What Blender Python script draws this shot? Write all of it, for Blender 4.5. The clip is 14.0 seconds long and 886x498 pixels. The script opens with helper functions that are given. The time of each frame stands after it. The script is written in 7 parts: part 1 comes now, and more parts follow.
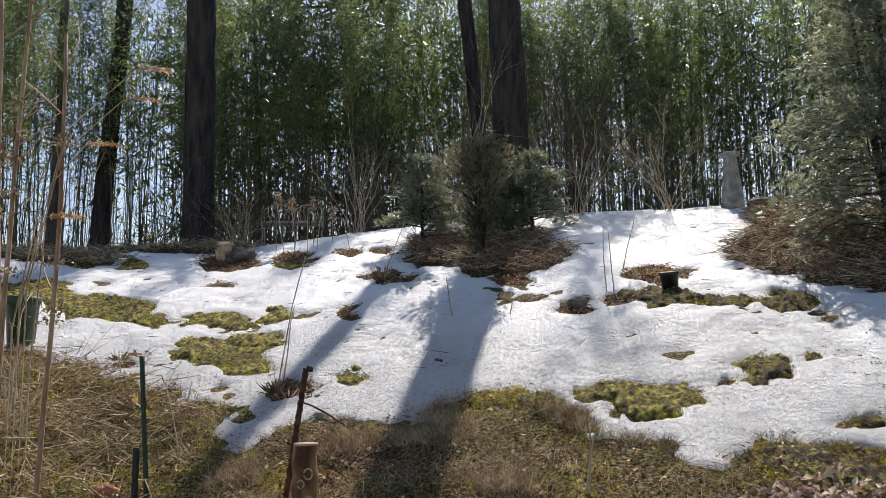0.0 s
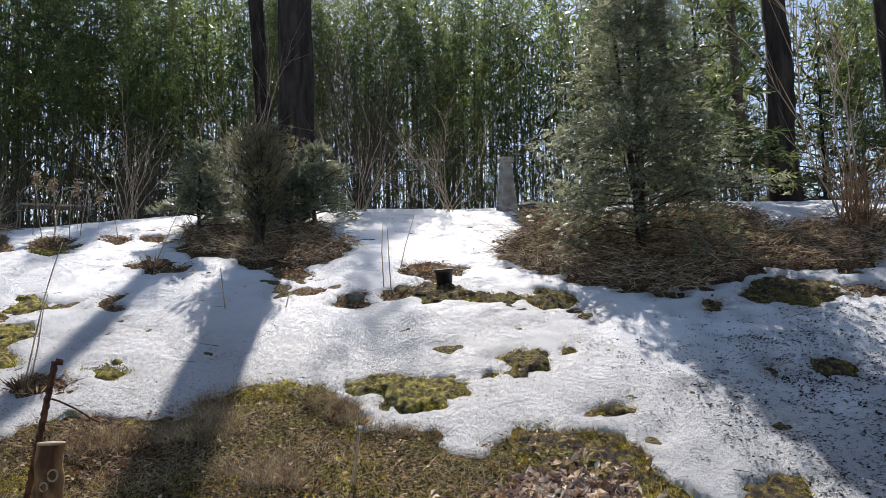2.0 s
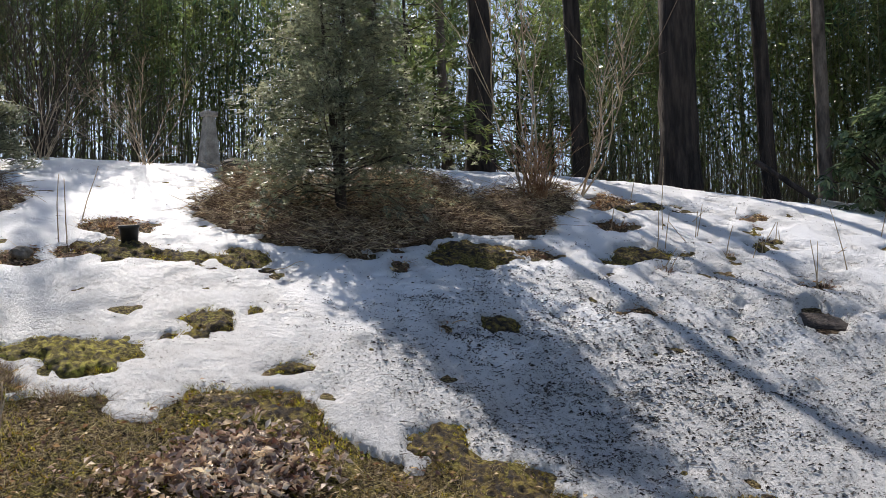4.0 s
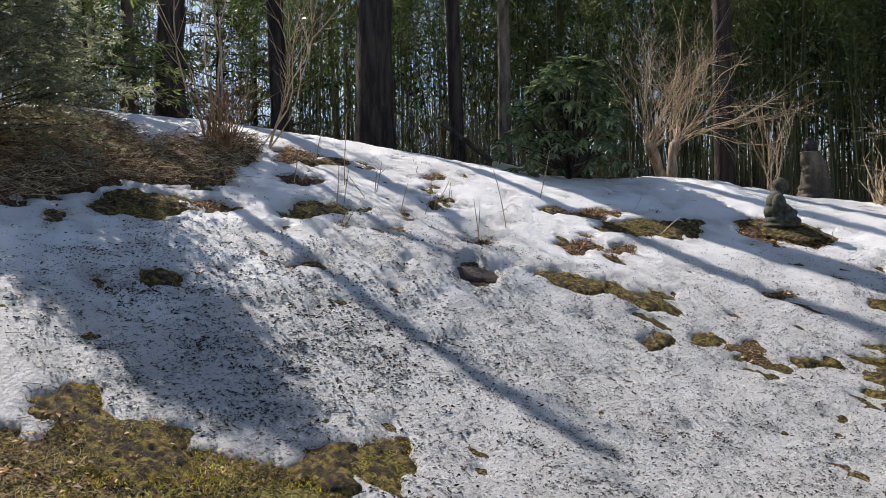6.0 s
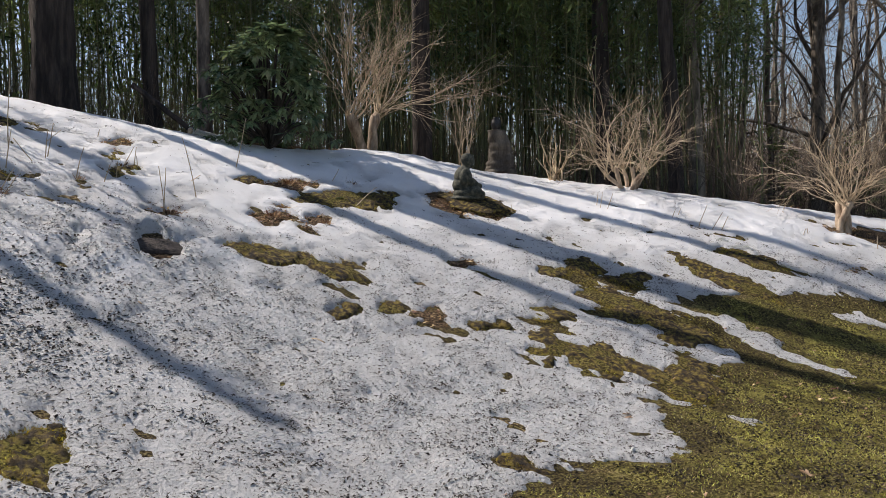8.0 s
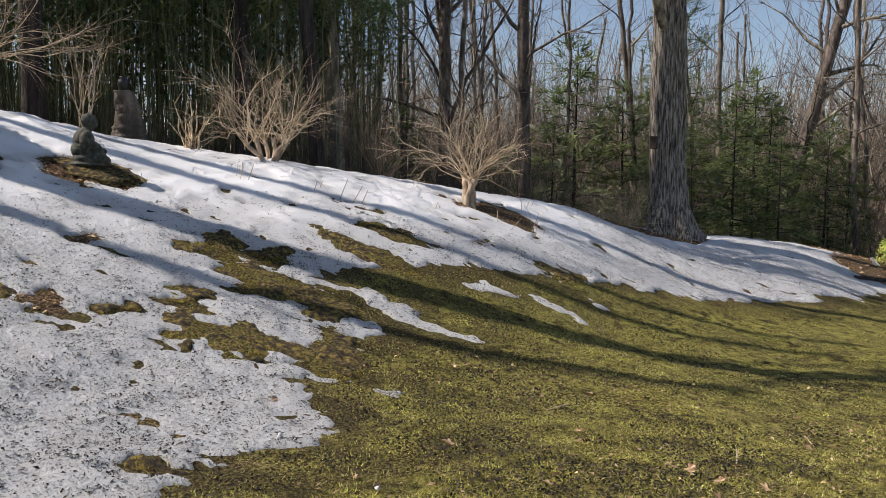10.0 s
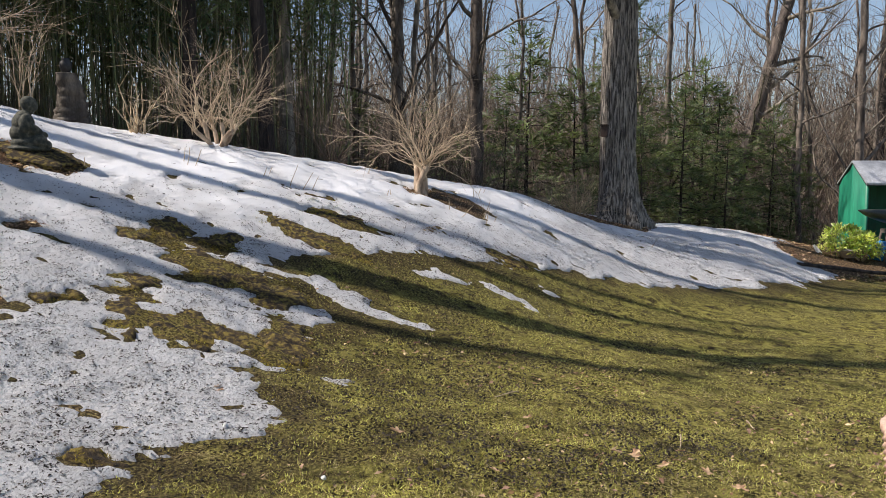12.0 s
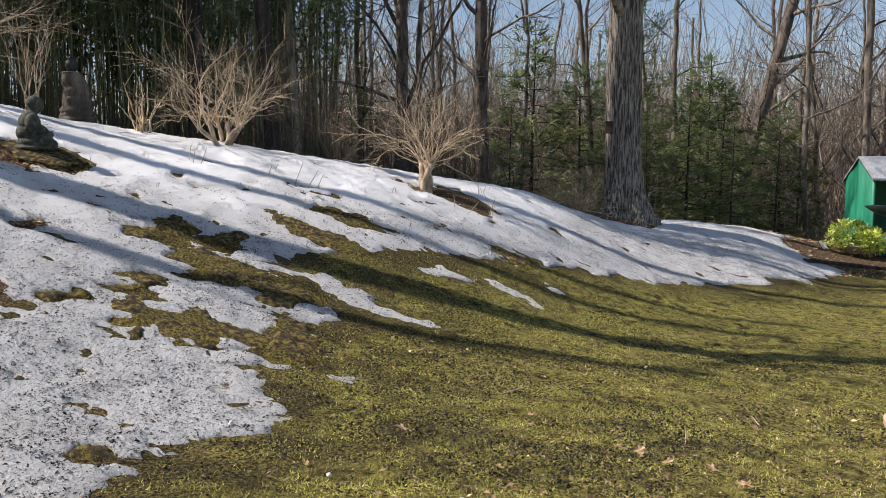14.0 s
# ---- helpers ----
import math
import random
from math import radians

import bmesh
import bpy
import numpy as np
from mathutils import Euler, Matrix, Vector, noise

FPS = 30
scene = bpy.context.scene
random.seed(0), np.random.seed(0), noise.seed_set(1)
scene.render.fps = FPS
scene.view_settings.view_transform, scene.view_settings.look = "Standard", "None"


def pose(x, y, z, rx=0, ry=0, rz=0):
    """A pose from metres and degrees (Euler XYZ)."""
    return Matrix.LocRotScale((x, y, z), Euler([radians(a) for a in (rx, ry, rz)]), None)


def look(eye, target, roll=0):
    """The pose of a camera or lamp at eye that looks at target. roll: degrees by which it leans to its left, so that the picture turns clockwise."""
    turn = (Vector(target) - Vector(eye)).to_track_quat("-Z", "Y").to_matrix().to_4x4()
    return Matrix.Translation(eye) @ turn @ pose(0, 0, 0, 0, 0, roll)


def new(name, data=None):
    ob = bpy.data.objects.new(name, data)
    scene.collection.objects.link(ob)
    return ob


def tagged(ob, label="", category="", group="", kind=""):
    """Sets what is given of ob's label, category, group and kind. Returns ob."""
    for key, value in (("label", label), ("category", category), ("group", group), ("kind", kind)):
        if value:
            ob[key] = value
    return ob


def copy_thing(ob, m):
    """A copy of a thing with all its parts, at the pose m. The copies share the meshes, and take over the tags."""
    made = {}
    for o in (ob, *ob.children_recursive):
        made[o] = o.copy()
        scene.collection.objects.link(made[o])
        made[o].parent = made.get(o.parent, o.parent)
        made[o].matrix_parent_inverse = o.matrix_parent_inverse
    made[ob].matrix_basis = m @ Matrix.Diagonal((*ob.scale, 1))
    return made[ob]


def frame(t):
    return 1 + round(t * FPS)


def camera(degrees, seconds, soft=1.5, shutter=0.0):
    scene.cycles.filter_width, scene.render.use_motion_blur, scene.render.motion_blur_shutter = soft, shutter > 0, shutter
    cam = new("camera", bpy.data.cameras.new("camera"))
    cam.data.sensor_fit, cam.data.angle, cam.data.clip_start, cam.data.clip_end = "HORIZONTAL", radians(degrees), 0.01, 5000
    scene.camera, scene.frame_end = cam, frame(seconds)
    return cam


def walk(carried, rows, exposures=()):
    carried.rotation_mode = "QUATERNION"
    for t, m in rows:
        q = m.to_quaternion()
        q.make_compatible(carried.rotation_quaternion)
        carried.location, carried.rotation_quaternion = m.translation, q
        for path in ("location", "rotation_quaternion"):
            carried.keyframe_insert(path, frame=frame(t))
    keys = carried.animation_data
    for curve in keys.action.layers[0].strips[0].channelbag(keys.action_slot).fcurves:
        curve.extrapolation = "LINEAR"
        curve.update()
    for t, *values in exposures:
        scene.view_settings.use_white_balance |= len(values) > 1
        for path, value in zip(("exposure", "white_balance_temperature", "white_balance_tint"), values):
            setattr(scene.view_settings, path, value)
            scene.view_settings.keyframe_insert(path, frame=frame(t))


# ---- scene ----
cam = camera(55.7, 14.0, soft=0.6)
METRES, EYE, TILT, LEAN, TURN = 1.65, 1.5, 7.5, 1.0, 0.0
ROWS = [
    (0.0, 0.0, 0.0, 0.0, -0.0, 0.0, -0.0),
    (0.5, 0.0033, -0.0036, -0.0023, -2.64, -0.1, -0.64),
    (1.0, 0.0087, 0.0019, -0.0049, -3.38, -0.13, -1.19),
    (1.5, 0.025, 0.005, -0.0072, -9.59, -0.05, -1.74),
    (2.0, 0.0475, 0.0016, -0.0124, -14.51, -0.01, -1.98),
    (4.5, 0.2606, -0.0898, -0.0129, -38.26, -2.41, -4.46),
    (5.0, 0.3235, -0.1349, -0.0078, -42.86, -3.12, -5.17),
    (5.5, 0.3667, -0.1761, -0.003, -47.41, -3.22, -5.66),
    (6.0, 0.4057, -0.2246, 0.0037, -52.56, -3.21, -5.73),
    (6.5, 0.4368, -0.2772, 0.0068, -57.66, -3.0, -6.36),
    (7.0, 0.4622, -0.3141, 0.0115, -63.54, -3.21, -6.68),
    (7.5, 0.4849, -0.3376, 0.0117, -67.86, -3.17, -6.71),
    (8.0, 0.5222, -0.3468, 0.0105, -71.83, -3.04, -6.57),
    (8.5, 0.6187, -0.3332, 0.0036, -78.29, -2.5, -6.58),
    (9.0, 0.7377, -0.2879, -0.0035, -86.36, -2.03, -6.86),
    (11.5, 0.7991, -0.3148, 0.0098, -99.62, -2.17, -7.75),
    (12.0, 0.7972, -0.3192, 0.0094, -99.48, -2.39, -7.51),
    (12.5, 0.7972, -0.3247, 0.0109, -99.53, -2.34, -7.35),
    (13.0, 0.7943, -0.3252, 0.0114, -99.38, -2.44, -7.29),
    (13.5, 0.7904, -0.3266, 0.0109, -99.25, -2.55, -7.3),
    (14.0, 0.7911, -0.3246, 0.0099, -99.09, -2.61, -7.28),
]
walk(cam, [(t, pose(0, 0, EYE, TILT, LEAN, TURN) @ pose(METRES * x, METRES * y, METRES * z, 90 + pitch, roll, yaw)) for t, x, y, z, yaw, pitch, roll in ROWS],
     exposures=[(0.0, 0.31, 6700, 14), (2.0, 0.31, 6550, 14), (4.5, 0.31, 6750, 14), (6.0, 0.32, 6750, 14), (8.0, 0.16, 6850, 15), (9.0, 0.15, 6850, 15), (11.5, 0.3, 6750, 15), (14.0, 0.3, 6750, 15)])

# ---- light ----
SUN_AZ, SUN_EL = 9.0, 46.5     # degrees clockwise from +y, and above the horizon
world = bpy.data.worlds.new("sky")
scene.world = world
world.use_nodes = True
sky = world.node_tree.nodes.new("ShaderNodeTexSky")
sky.sky_type, sky.sun_disc = "NISHITA", False
sky.sun_elevation, sky.sun_rotation = radians(SUN_EL), radians(SUN_AZ)
sky.air_density, sky.dust_density, sky.ozone_density = 1.0, 0.8, 1.5
back = world.node_tree.nodes["Background"]
back.inputs["Strength"].default_value = 0.106
world.node_tree.links.new(sky.outputs[0], back.inputs[0])
sun_data = bpy.data.lights.new("sun", "SUN")
sun_data.energy, sun_data.angle, sun_data.color = 5.0, radians(0.55), (1.0, 0.95, 0.87)
sun = new("sun", sun_data)
ce = math.cos(radians(SUN_EL))
sun_way = Vector((math.sin(radians(SUN_AZ)) * ce, math.cos(radians(SUN_AZ)) * ce, math.sin(radians(SUN_EL))))
sun.matrix_world = look(sun_way * 40, (0, 0, 0))

# ---- materials ----
def mat(name, c1, c2, rough=0.85, scale=6.0, bump=0.4, fine=60.0, stretch=(1, 1, 1), c3=None, vary=0.0, leafy=0.0, metal=0.0, island=False, dist=0.01, spread=0.13):
    """Two or three colours mixed by noise at two scales, fine relief, and, for leaves, light that shines through."""
    m = bpy.data.materials.new(name)
    m.use_nodes = True
    nt, b = m.node_tree, m.node_tree.nodes["Principled BSDF"]
    N, link = nt.nodes.new, nt.links.new
    co, mp = N("ShaderNodeTexCoord"), N("ShaderNodeMapping")
    mp.inputs["Scale"].default_value = stretch
    link(co.outputs["Object"], mp.inputs[0])
    big, small = N("ShaderNodeTexNoise"), N("ShaderNodeTexNoise")
    for tex, sc, det in ((big, scale, 5.0), (small, fine, 8.0)):
        tex.inputs["Scale"].default_value, tex.inputs["Detail"].default_value = sc, det
        link(mp.outputs[0], tex.inputs["Vector"])
    ramp = N("ShaderNodeValToRGB")
    ramp.color_ramp.elements[0].position, ramp.color_ramp.elements[1].position = 0.5 - spread, 0.5 + spread
    ramp.color_ramp.elements[0].color, ramp.color_ramp.elements[1].color = (*c1, 1), (*c2, 1)
    if c3:
        e = ramp.color_ramp.elements.new(0.5)
        e.color = (*c3, 1)
    link(big.outputs["Fac"], ramp.inputs[0])
    hsv = N("ShaderNodeHueSaturation")
    link(ramp.outputs[0], hsv.inputs["Color"])
    add = N("ShaderNodeMath")
    add.operation = "MULTIPLY_ADD"
    add.inputs[1].default_value, add.inputs[2].default_value = 1.1, 0.45
    link(small.outputs["Fac"], add.inputs[0])
    out = add.outputs[0]
    if vary:
        src = N("ShaderNodeNewGeometry").outputs["Random Per Island"] if island else N("ShaderNodeObjectInfo").outputs["Random"]
        k = N("ShaderNodeMath")
        k.operation = "MULTIPLY_ADD"
        k.inputs[1].default_value, k.inputs[2].default_value = 2 * vary, 1 - vary
        link(src, k.inputs[0])
        both = N("ShaderNodeMath")
        both.operation = "MULTIPLY"
        link(k.outputs[0], both.inputs[0])
        link(out, both.inputs[1])
        out = both.outputs[0]
        hue = N("ShaderNodeMath")
        hue.operation = "MULTIPLY_ADD"
        hue.inputs[1].default_value, hue.inputs[2].default_value = 0.05 * vary * 2, 0.5 - 0.05 * vary
        link(src, hue.inputs[0])
        link(hue.outputs[0], hsv.inputs["Hue"])
    link(out, hsv.inputs["Value"])
    link(hsv.outputs[0], b.inputs["Base Color"])
    b.inputs["Roughness"].default_value, b.inputs["Metallic"].default_value = rough, metal
    if bump:
        bp = N("ShaderNodeBump")
        bp.inputs["Strength"].default_value, bp.inputs["Distance"].default_value = bump, dist
        link(small.outputs["Fac"], bp.inputs["Height"])
        link(bp.outputs[0], b.inputs["Normal"])
    if leafy:
        tr, mix = N("ShaderNodeBsdfTranslucent"), N("ShaderNodeMixShader")
        bright = N("ShaderNodeHueSaturation")
        bright.inputs["Saturation"].default_value, bright.inputs["Value"].default_value = 1.15, 1.6
        link(hsv.outputs[0], bright.inputs["Color"])
        link(bright.outputs[0], tr.inputs["Color"])
        mix.inputs[0].default_value = leafy
        link(b.outputs[0], mix.inputs[1])
        link(tr.outputs[0], mix.inputs[2])
        link(mix.outputs[0], nt.nodes["Material Output"].inputs["Surface"])
    return m


def snow_material():
    m = bpy.data.materials.new("old_snow")
    m.use_nodes = True
    nt, b = m.node_tree, m.node_tree.nodes["Principled BSDF"]
    N, link = nt.nodes.new, nt.links.new
    co = N("ShaderNodeTexCoord").outputs["Object"]
    dirt = N("ShaderNodeAttribute")
    dirt.attribute_name = "dirt"

    def noise_tex(scale, detail, rough=0.55):
        t = N("ShaderNodeTexNoise")
        t.inputs["Scale"].default_value, t.inputs["Detail"].default_value, t.inputs["Roughness"].default_value = scale, detail, rough
        link(co, t.inputs["Vector"])
        return t.outputs["Fac"]

    def calc(op, a, c, clamp=False):
        k = N("ShaderNodeMath")
        k.operation, k.use_clamp = op, clamp
        for i, v in enumerate((a, c)):
            if isinstance(v, (int, float)):
                k.inputs[i].default_value = v
            else:
                link(v, k.inputs[i])
        return k.outputs[0]

    flecks, grains, wide = noise_tex(32, 7, 0.72), noise_tex(150, 4), noise_tex(2.2, 4)
    # dark flecks of soil and bark, thick where the dirt attribute is high
    level = calc("SUBTRACT", 0.755, calc("MULTIPLY", dirt.outputs["Fac"], 0.145))
    level = calc("SUBTRACT", level, calc("MULTIPLY", calc("SUBTRACT", wide, 0.5), 0.16))
    fleck = calc("MULTIPLY", calc("SUBTRACT", flecks, level), 9.0, True)
    speck = calc("MULTIPLY", calc("SUBTRACT", grains, calc("SUBTRACT", 0.72, calc("MULTIPLY", dirt.outputs["Fac"], 0.06))), 12.0, True)
    amount = calc("MAXIMUM", fleck, calc("MULTIPLY", calc("MULTIPLY", speck, dirt.outputs["Fac"]), 0.55))
    patchy = calc("ADD", calc("MULTIPLY", calc("SUBTRACT", noise_tex(5.5, 5), 0.42), 3.0), calc("MULTIPLY", calc("SUBTRACT", wide, 0.45), 2.0))
    grey = calc("MULTIPLY", calc("MULTIPLY", dirt.outputs["Fac"], calc("MAXIMUM", patchy, 0.1)), 0.42, True)
    # noise greys the snow: old dirt, and painted shade of small pits
    pits = calc("MULTIPLY", calc("SUBTRACT", noise_tex(34, 8, 0.75), 0.54), 1.5, True)
    grey = calc("MAXIMUM", grey, pits)
    veil = N("ShaderNodeMixRGB")
    veil.inputs[1].default_value, veil.inputs[2].default_value = (0.9, 0.91, 0.92, 1), (0.7, 0.69, 0.68, 1)
    link(grey, veil.inputs[0])
    mix = N("ShaderNodeMixRGB")
    mix.inputs[2].default_value = (0.075, 0.06, 0.045, 1)
    link(veil.outputs[0], mix.inputs[1])
    link(amount, mix.inputs[0])
    link(mix.outputs[0], b.inputs["Base Color"])
    b.inputs["Roughness"].default_value = 0.55
    b.inputs["Specular IOR Level"].default_value = 0.35
    # sun cups: shallow bowls a few centimetres wide with sharp rims, warped so that no two are alike
    warp = N("ShaderNodeTexNoise")
    warp.inputs["Scale"].default_value, warp.inputs["Detail"].default_value = 9.0, 3.0
    link(co, warp.inputs["Vector"])
    bent = N("ShaderNodeMixRGB")
    bent.blend_type = "ADD"
    bent.inputs[0].default_value = 0.11
    link(co, bent.inputs[1])
    link(warp.outputs["Color"], bent.inputs[2])
    cups = N("ShaderNodeTexVoronoi")
    cups.inputs["Scale"].default_value = 19.0
    link(bent.outputs[0], cups.inputs["Vector"])
    h = calc("ADD", calc("MULTIPLY", noise_tex(13, 5, 0.6), 0.45), calc("MULTIPLY", noise_tex(62, 6, 0.75), 1.25))
    h = calc("ADD", h, calc("MULTIPLY", cups.outputs["Distance"], 0.6))
    h = calc("SUBTRACT", h, calc("MULTIPLY", amount, 0.25))
    bp = N("ShaderNodeBump")
    bp.inputs["Strength"].default_value, bp.inputs["Distance"].default_value = 1.0, 0.05
    link(calc("ADD", 0.3, calc("MULTIPLY", dirt.outputs["Fac"], 0.62), True), bp.inputs["Strength"])
    link(h, bp.inputs["Height"])
    link(bp.outputs[0], b.inputs["Normal"])
    return m


def ground_material():
    """Lawn, moss, straw-brown turf, bark litter and forest floor, by the zone that each part of the ground belongs to."""
    m = bpy.data.materials.new("ground_cover")
    m.use_nodes = True
    nt, b = m.node_tree, m.node_tree.nodes["Principled BSDF"]
    N, link = nt.nodes.new, nt.links.new
    co = N("ShaderNodeTexCoord").outputs["Object"]

    def noise_tex(scale, detail):
        t = N("ShaderNodeTexNoise")
        t.inputs["Scale"].default_value, t.inputs["Detail"].default_value, t.inputs["Roughness"].default_value = scale, detail, 0.62
        link(co, t.inputs["Vector"])
        return t.outputs["Fac"]

    def ramp(fac, *stops):
        r = N("ShaderNodeValToRGB")
        els = r.color_ramp.elements
        stops = [(0.5 + (p - 0.5) * 0.55, c) for p, c in stops]
        els[0].position, els[0].color = stops[0][0], (*stops[0][1], 1)
        els[1].position, els[1].color = stops[-1][0], (*stops[-1][1], 1)
        for p, c in stops[1:-1]:
            els.new(p).color = (*c, 1)
        link(fac, r.inputs[0])
        return r.outputs[0]

    def blend(fac, a, c, sharp=False):
        k = N("ShaderNodeMixRGB")
        if sharp:
            r = N("ShaderNodeMapRange")
            r.inputs[1].default_value, r.inputs[2].default_value = 0.42, 0.58
            link(fac, r.inputs[0])
            fac = r.outputs[0]
        link(fac, k.inputs[0])
        link(a, k.inputs[1])
        link(c, k.inputs[2])
        return k.outputs[0]

    zone = N("ShaderNodeAttribute")
    zone.attribute_name = "zone"
    sep = N("ShaderNodeSeparateColor")
    link(zone.outputs["Color"], sep.inputs[0])
    mid, fine, wide = noise_tex(7, 6), noise_tex(42, 8), noise_tex(0.9, 4)
    # near-black stops paint in the shade between grass clumps
    lawn = blend(noise_tex(3.0, 5), ramp(fine, (0.37, (0.014, 0.01, 0.005)), (0.5, (0.195, 0.175, 0.038)), (0.66, (0.56, 0.51, 0.14))),
                 ramp(mid, (0.34, (0.035, 0.025, 0.013)), (0.5, (0.18, 0.162, 0.04)), (0.68, (0.38, 0.345, 0.09))), True)
    moss = blend(mid, ramp(fine, (0.3, (0.02, 0.015, 0.008)), (0.5, (0.075, 0.055, 0.022)), (0.75, (0.22, 0.17, 0.07))), ramp(fine, (0.3, (0.05, 0.04, 0.012)), (0.5, (0.24, 0.21, 0.04)), (0.75, (0.5, 0.45, 0.1))))
    turf = ramp(fine, (0.3, (0.018, 0.012, 0.007)), (0.48, (0.15, 0.1, 0.05)), (0.6, (0.3, 0.215, 0.115)), (0.74, (0.52, 0.41, 0.25)))
    turf = blend(noise_tex(3.2, 7), turf, ramp(fine, (0.3, (0.014, 0.01, 0.005)), (0.5, (0.13, 0.11, 0.03)), (0.72, (0.36, 0.31, 0.08))), True)
    litter = ramp(fine, (0.3, (0.026, 0.017, 0.01)), (0.5, (0.12, 0.078, 0.046)), (0.75, (0.34, 0.24, 0.145)))
    thin = ramp(fine, (0.3, (0.03, 0.024, 0.012)), (0.5, (0.15, 0.125, 0.04)), (0.7, (0.38, 0.33, 0.13)))
    col = blend(sep.outputs[0], turf, blend(noise_tex(1.1, 6), thin, lawn, True))
    col = blend(mid, col, blend(sep.outputs[0], col, lawn))
    wet = ramp(fine, (0.3, (0.02, 0.014, 0.008)), (0.5, (0.075, 0.058, 0.024)), (0.72, (0.2, 0.165, 0.06)))
    col = blend(zone.outputs["Alpha"], col, wet)
    col = blend(sep.outputs[1], col, litter)
    col = blend(sep.outputs[2], col, moss)
    link(col, b.inputs["Base Color"])
    b.inputs["Roughness"].default_value = 0.95
    b.inputs["Specular IOR Level"].default_value = 0.15
    bp = N("ShaderNodeBump")
    bp.inputs["Strength"].default_value, bp.inputs["Distance"].default_value = 1.0, 0.07
    link(fine, bp.inputs["Height"])
    link(bp.outputs[0], b.inputs["Normal"])
    return m


SNOW, GROUND = snow_material(), ground_material()
BARK_DARK = mat("dark_bark", (0.022, 0.018, 0.016), (0.075, 0.059, 0.05), 0.95, 9, 0.9, 34, (1, 1, 0.16), dist=0.03)
BARK_OAK = mat("oak_bark", (0.045, 0.039, 0.034), (0.4, 0.36, 0.31), 0.95, 30, 1.0, 80, (1, 1, 0.09), c3=(0.2, 0.177, 0.15), dist=0.035, spread=0.12)
BARK_GREY = mat("grey_bark", (0.07, 0.057, 0.046), (0.27, 0.225, 0.18), 0.9, 6, 0.6, 40, (1, 1, 0.3), vary=0.35)
BARK_PALE = mat("pale_bark", (0.24, 0.17, 0.115), (0.6, 0.47, 0.34), 0.8, 9, 0.4, 50, (1, 1, 0.25))
TWIG = mat("twig_bark", (0.34, 0.25, 0.165), (0.64, 0.51, 0.36), 0.85, 5, 0.2, 60, vary=0.3, island=True)
TWIG_DARK = mat("dark_twig_bark", (0.06, 0.045, 0.035), (0.15, 0.115, 0.085), 0.9, 5, 0.2, 60, vary=0.3, island=True)
CANE = mat("red_brown_cane", (0.2, 0.095, 0.05), (0.52, 0.33, 0.19), 0.8, 6, 0.1, 60, vary=0.4, island=True)
FLECK = mat("bark_fleck", (0.012, 0.01, 0.008), (0.055, 0.042, 0.032), 0.95, 9, 0, 70, vary=0.5, island=True)
STRAW = mat("dry_straw", (0.22, 0.145, 0.085), (0.68, 0.54, 0.36), 0.85, 9, 0.1, 80, vary=0.5, island=True)
BARK_CHIP = mat("bark_chips", (0.06, 0.04, 0.026), (0.36, 0.24, 0.15), 0.9, 9, 0.2, 70, vary=0.55, island=True)
CULM = mat("bamboo_culm", (0.085, 0.1, 0.038), (0.26, 0.26, 0.105), 0.45, 1.2, 0.1, 30, (1, 1, 0.3), vary=0.45)
BAMBOO_LEAF = mat("bamboo_leaf", (0.046, 0.082, 0.047), (0.195, 0.23, 0.09), 0.3, 0.6, 0, 40, vary=0.45, leafy=0.5, island=True)
CEDAR_LEAF = mat("cedar_needles", (0.095, 0.115, 0.08), (0.3, 0.31, 0.21), 0.5, 2.5, 0, 50, vary=0.45, leafy=0.34, island=True)
# cedar needles darkened: the trunk's shadow on the small shrub is in the colour
SHADED_CEDAR_LEAF = mat("shaded_cedar_needles", (0.08, 0.085, 0.05), (0.25, 0.235, 0.14), 0.6, 2.5, 0, 50, vary=0.45, leafy=0.25, island=True)
PINE_LEAF = mat("hemlock_needles", (0.055, 0.085, 0.036), (0.18, 0.21, 0.085), 0.6, 1.5, 0, 50, vary=0.4, leafy=0.32, island=True)
RHODO_LEAF = mat("rhododendron_leaf", (0.06, 0.1, 0.055), (0.25, 0.31, 0.17), 0.25, 2, 0, 30, vary=0.4, leafy=0.2, island=True)
GOLD_LEAF = mat("golden_leaf", (0.22, 0.32, 0.06), (0.78, 0.78, 0.3), 0.4, 3, 0, 30, vary=0.4, leafy=0.5, island=True)
GRASS = mat("grass_blade", (0.06, 0.05, 0.018), (0.56, 0.51, 0.17), 0.7, 3.2, 0, 30, vary=0.75, leafy=0.35, island=True, c3=(0.36, 0.325, 0.095))
DEAD_GRASS = mat("dead_grass", (0.15, 0.1, 0.05), (0.55, 0.44, 0.27), 0.8, 2, 0, 30, vary=0.55, leafy=0.15, island=True)
MOSS = mat("moss_fronds", (0.06, 0.045, 0.014), (0.55, 0.5, 0.1), 0.8, 6, 0, 30, vary=0.5, leafy=0.35, island=True)
HAZE_TWIG = mat("distant_twigs", (0.15, 0.118, 0.092), (0.4, 0.32, 0.25), 0.9, 3, 0, 40, vary=0.45, island=True)
DEAD_LEAF = mat("dead_leaf", (0.16, 0.075, 0.04), (0.55, 0.38, 0.24), 0.75, 8, 0, 40, vary=0.6, leafy=0.15, island=True)
PALE_LEAF = mat("bleached_leaf", (0.22, 0.13, 0.09), (0.74, 0.62, 0.5), 0.75, 8, 0, 40, vary=0.55, leafy=0.15, island=True)
CONCRETE = mat("weathered_concrete", (0.22, 0.21, 0.19), (0.42, 0.4, 0.36), 0.9, 7, 0.4, 70)
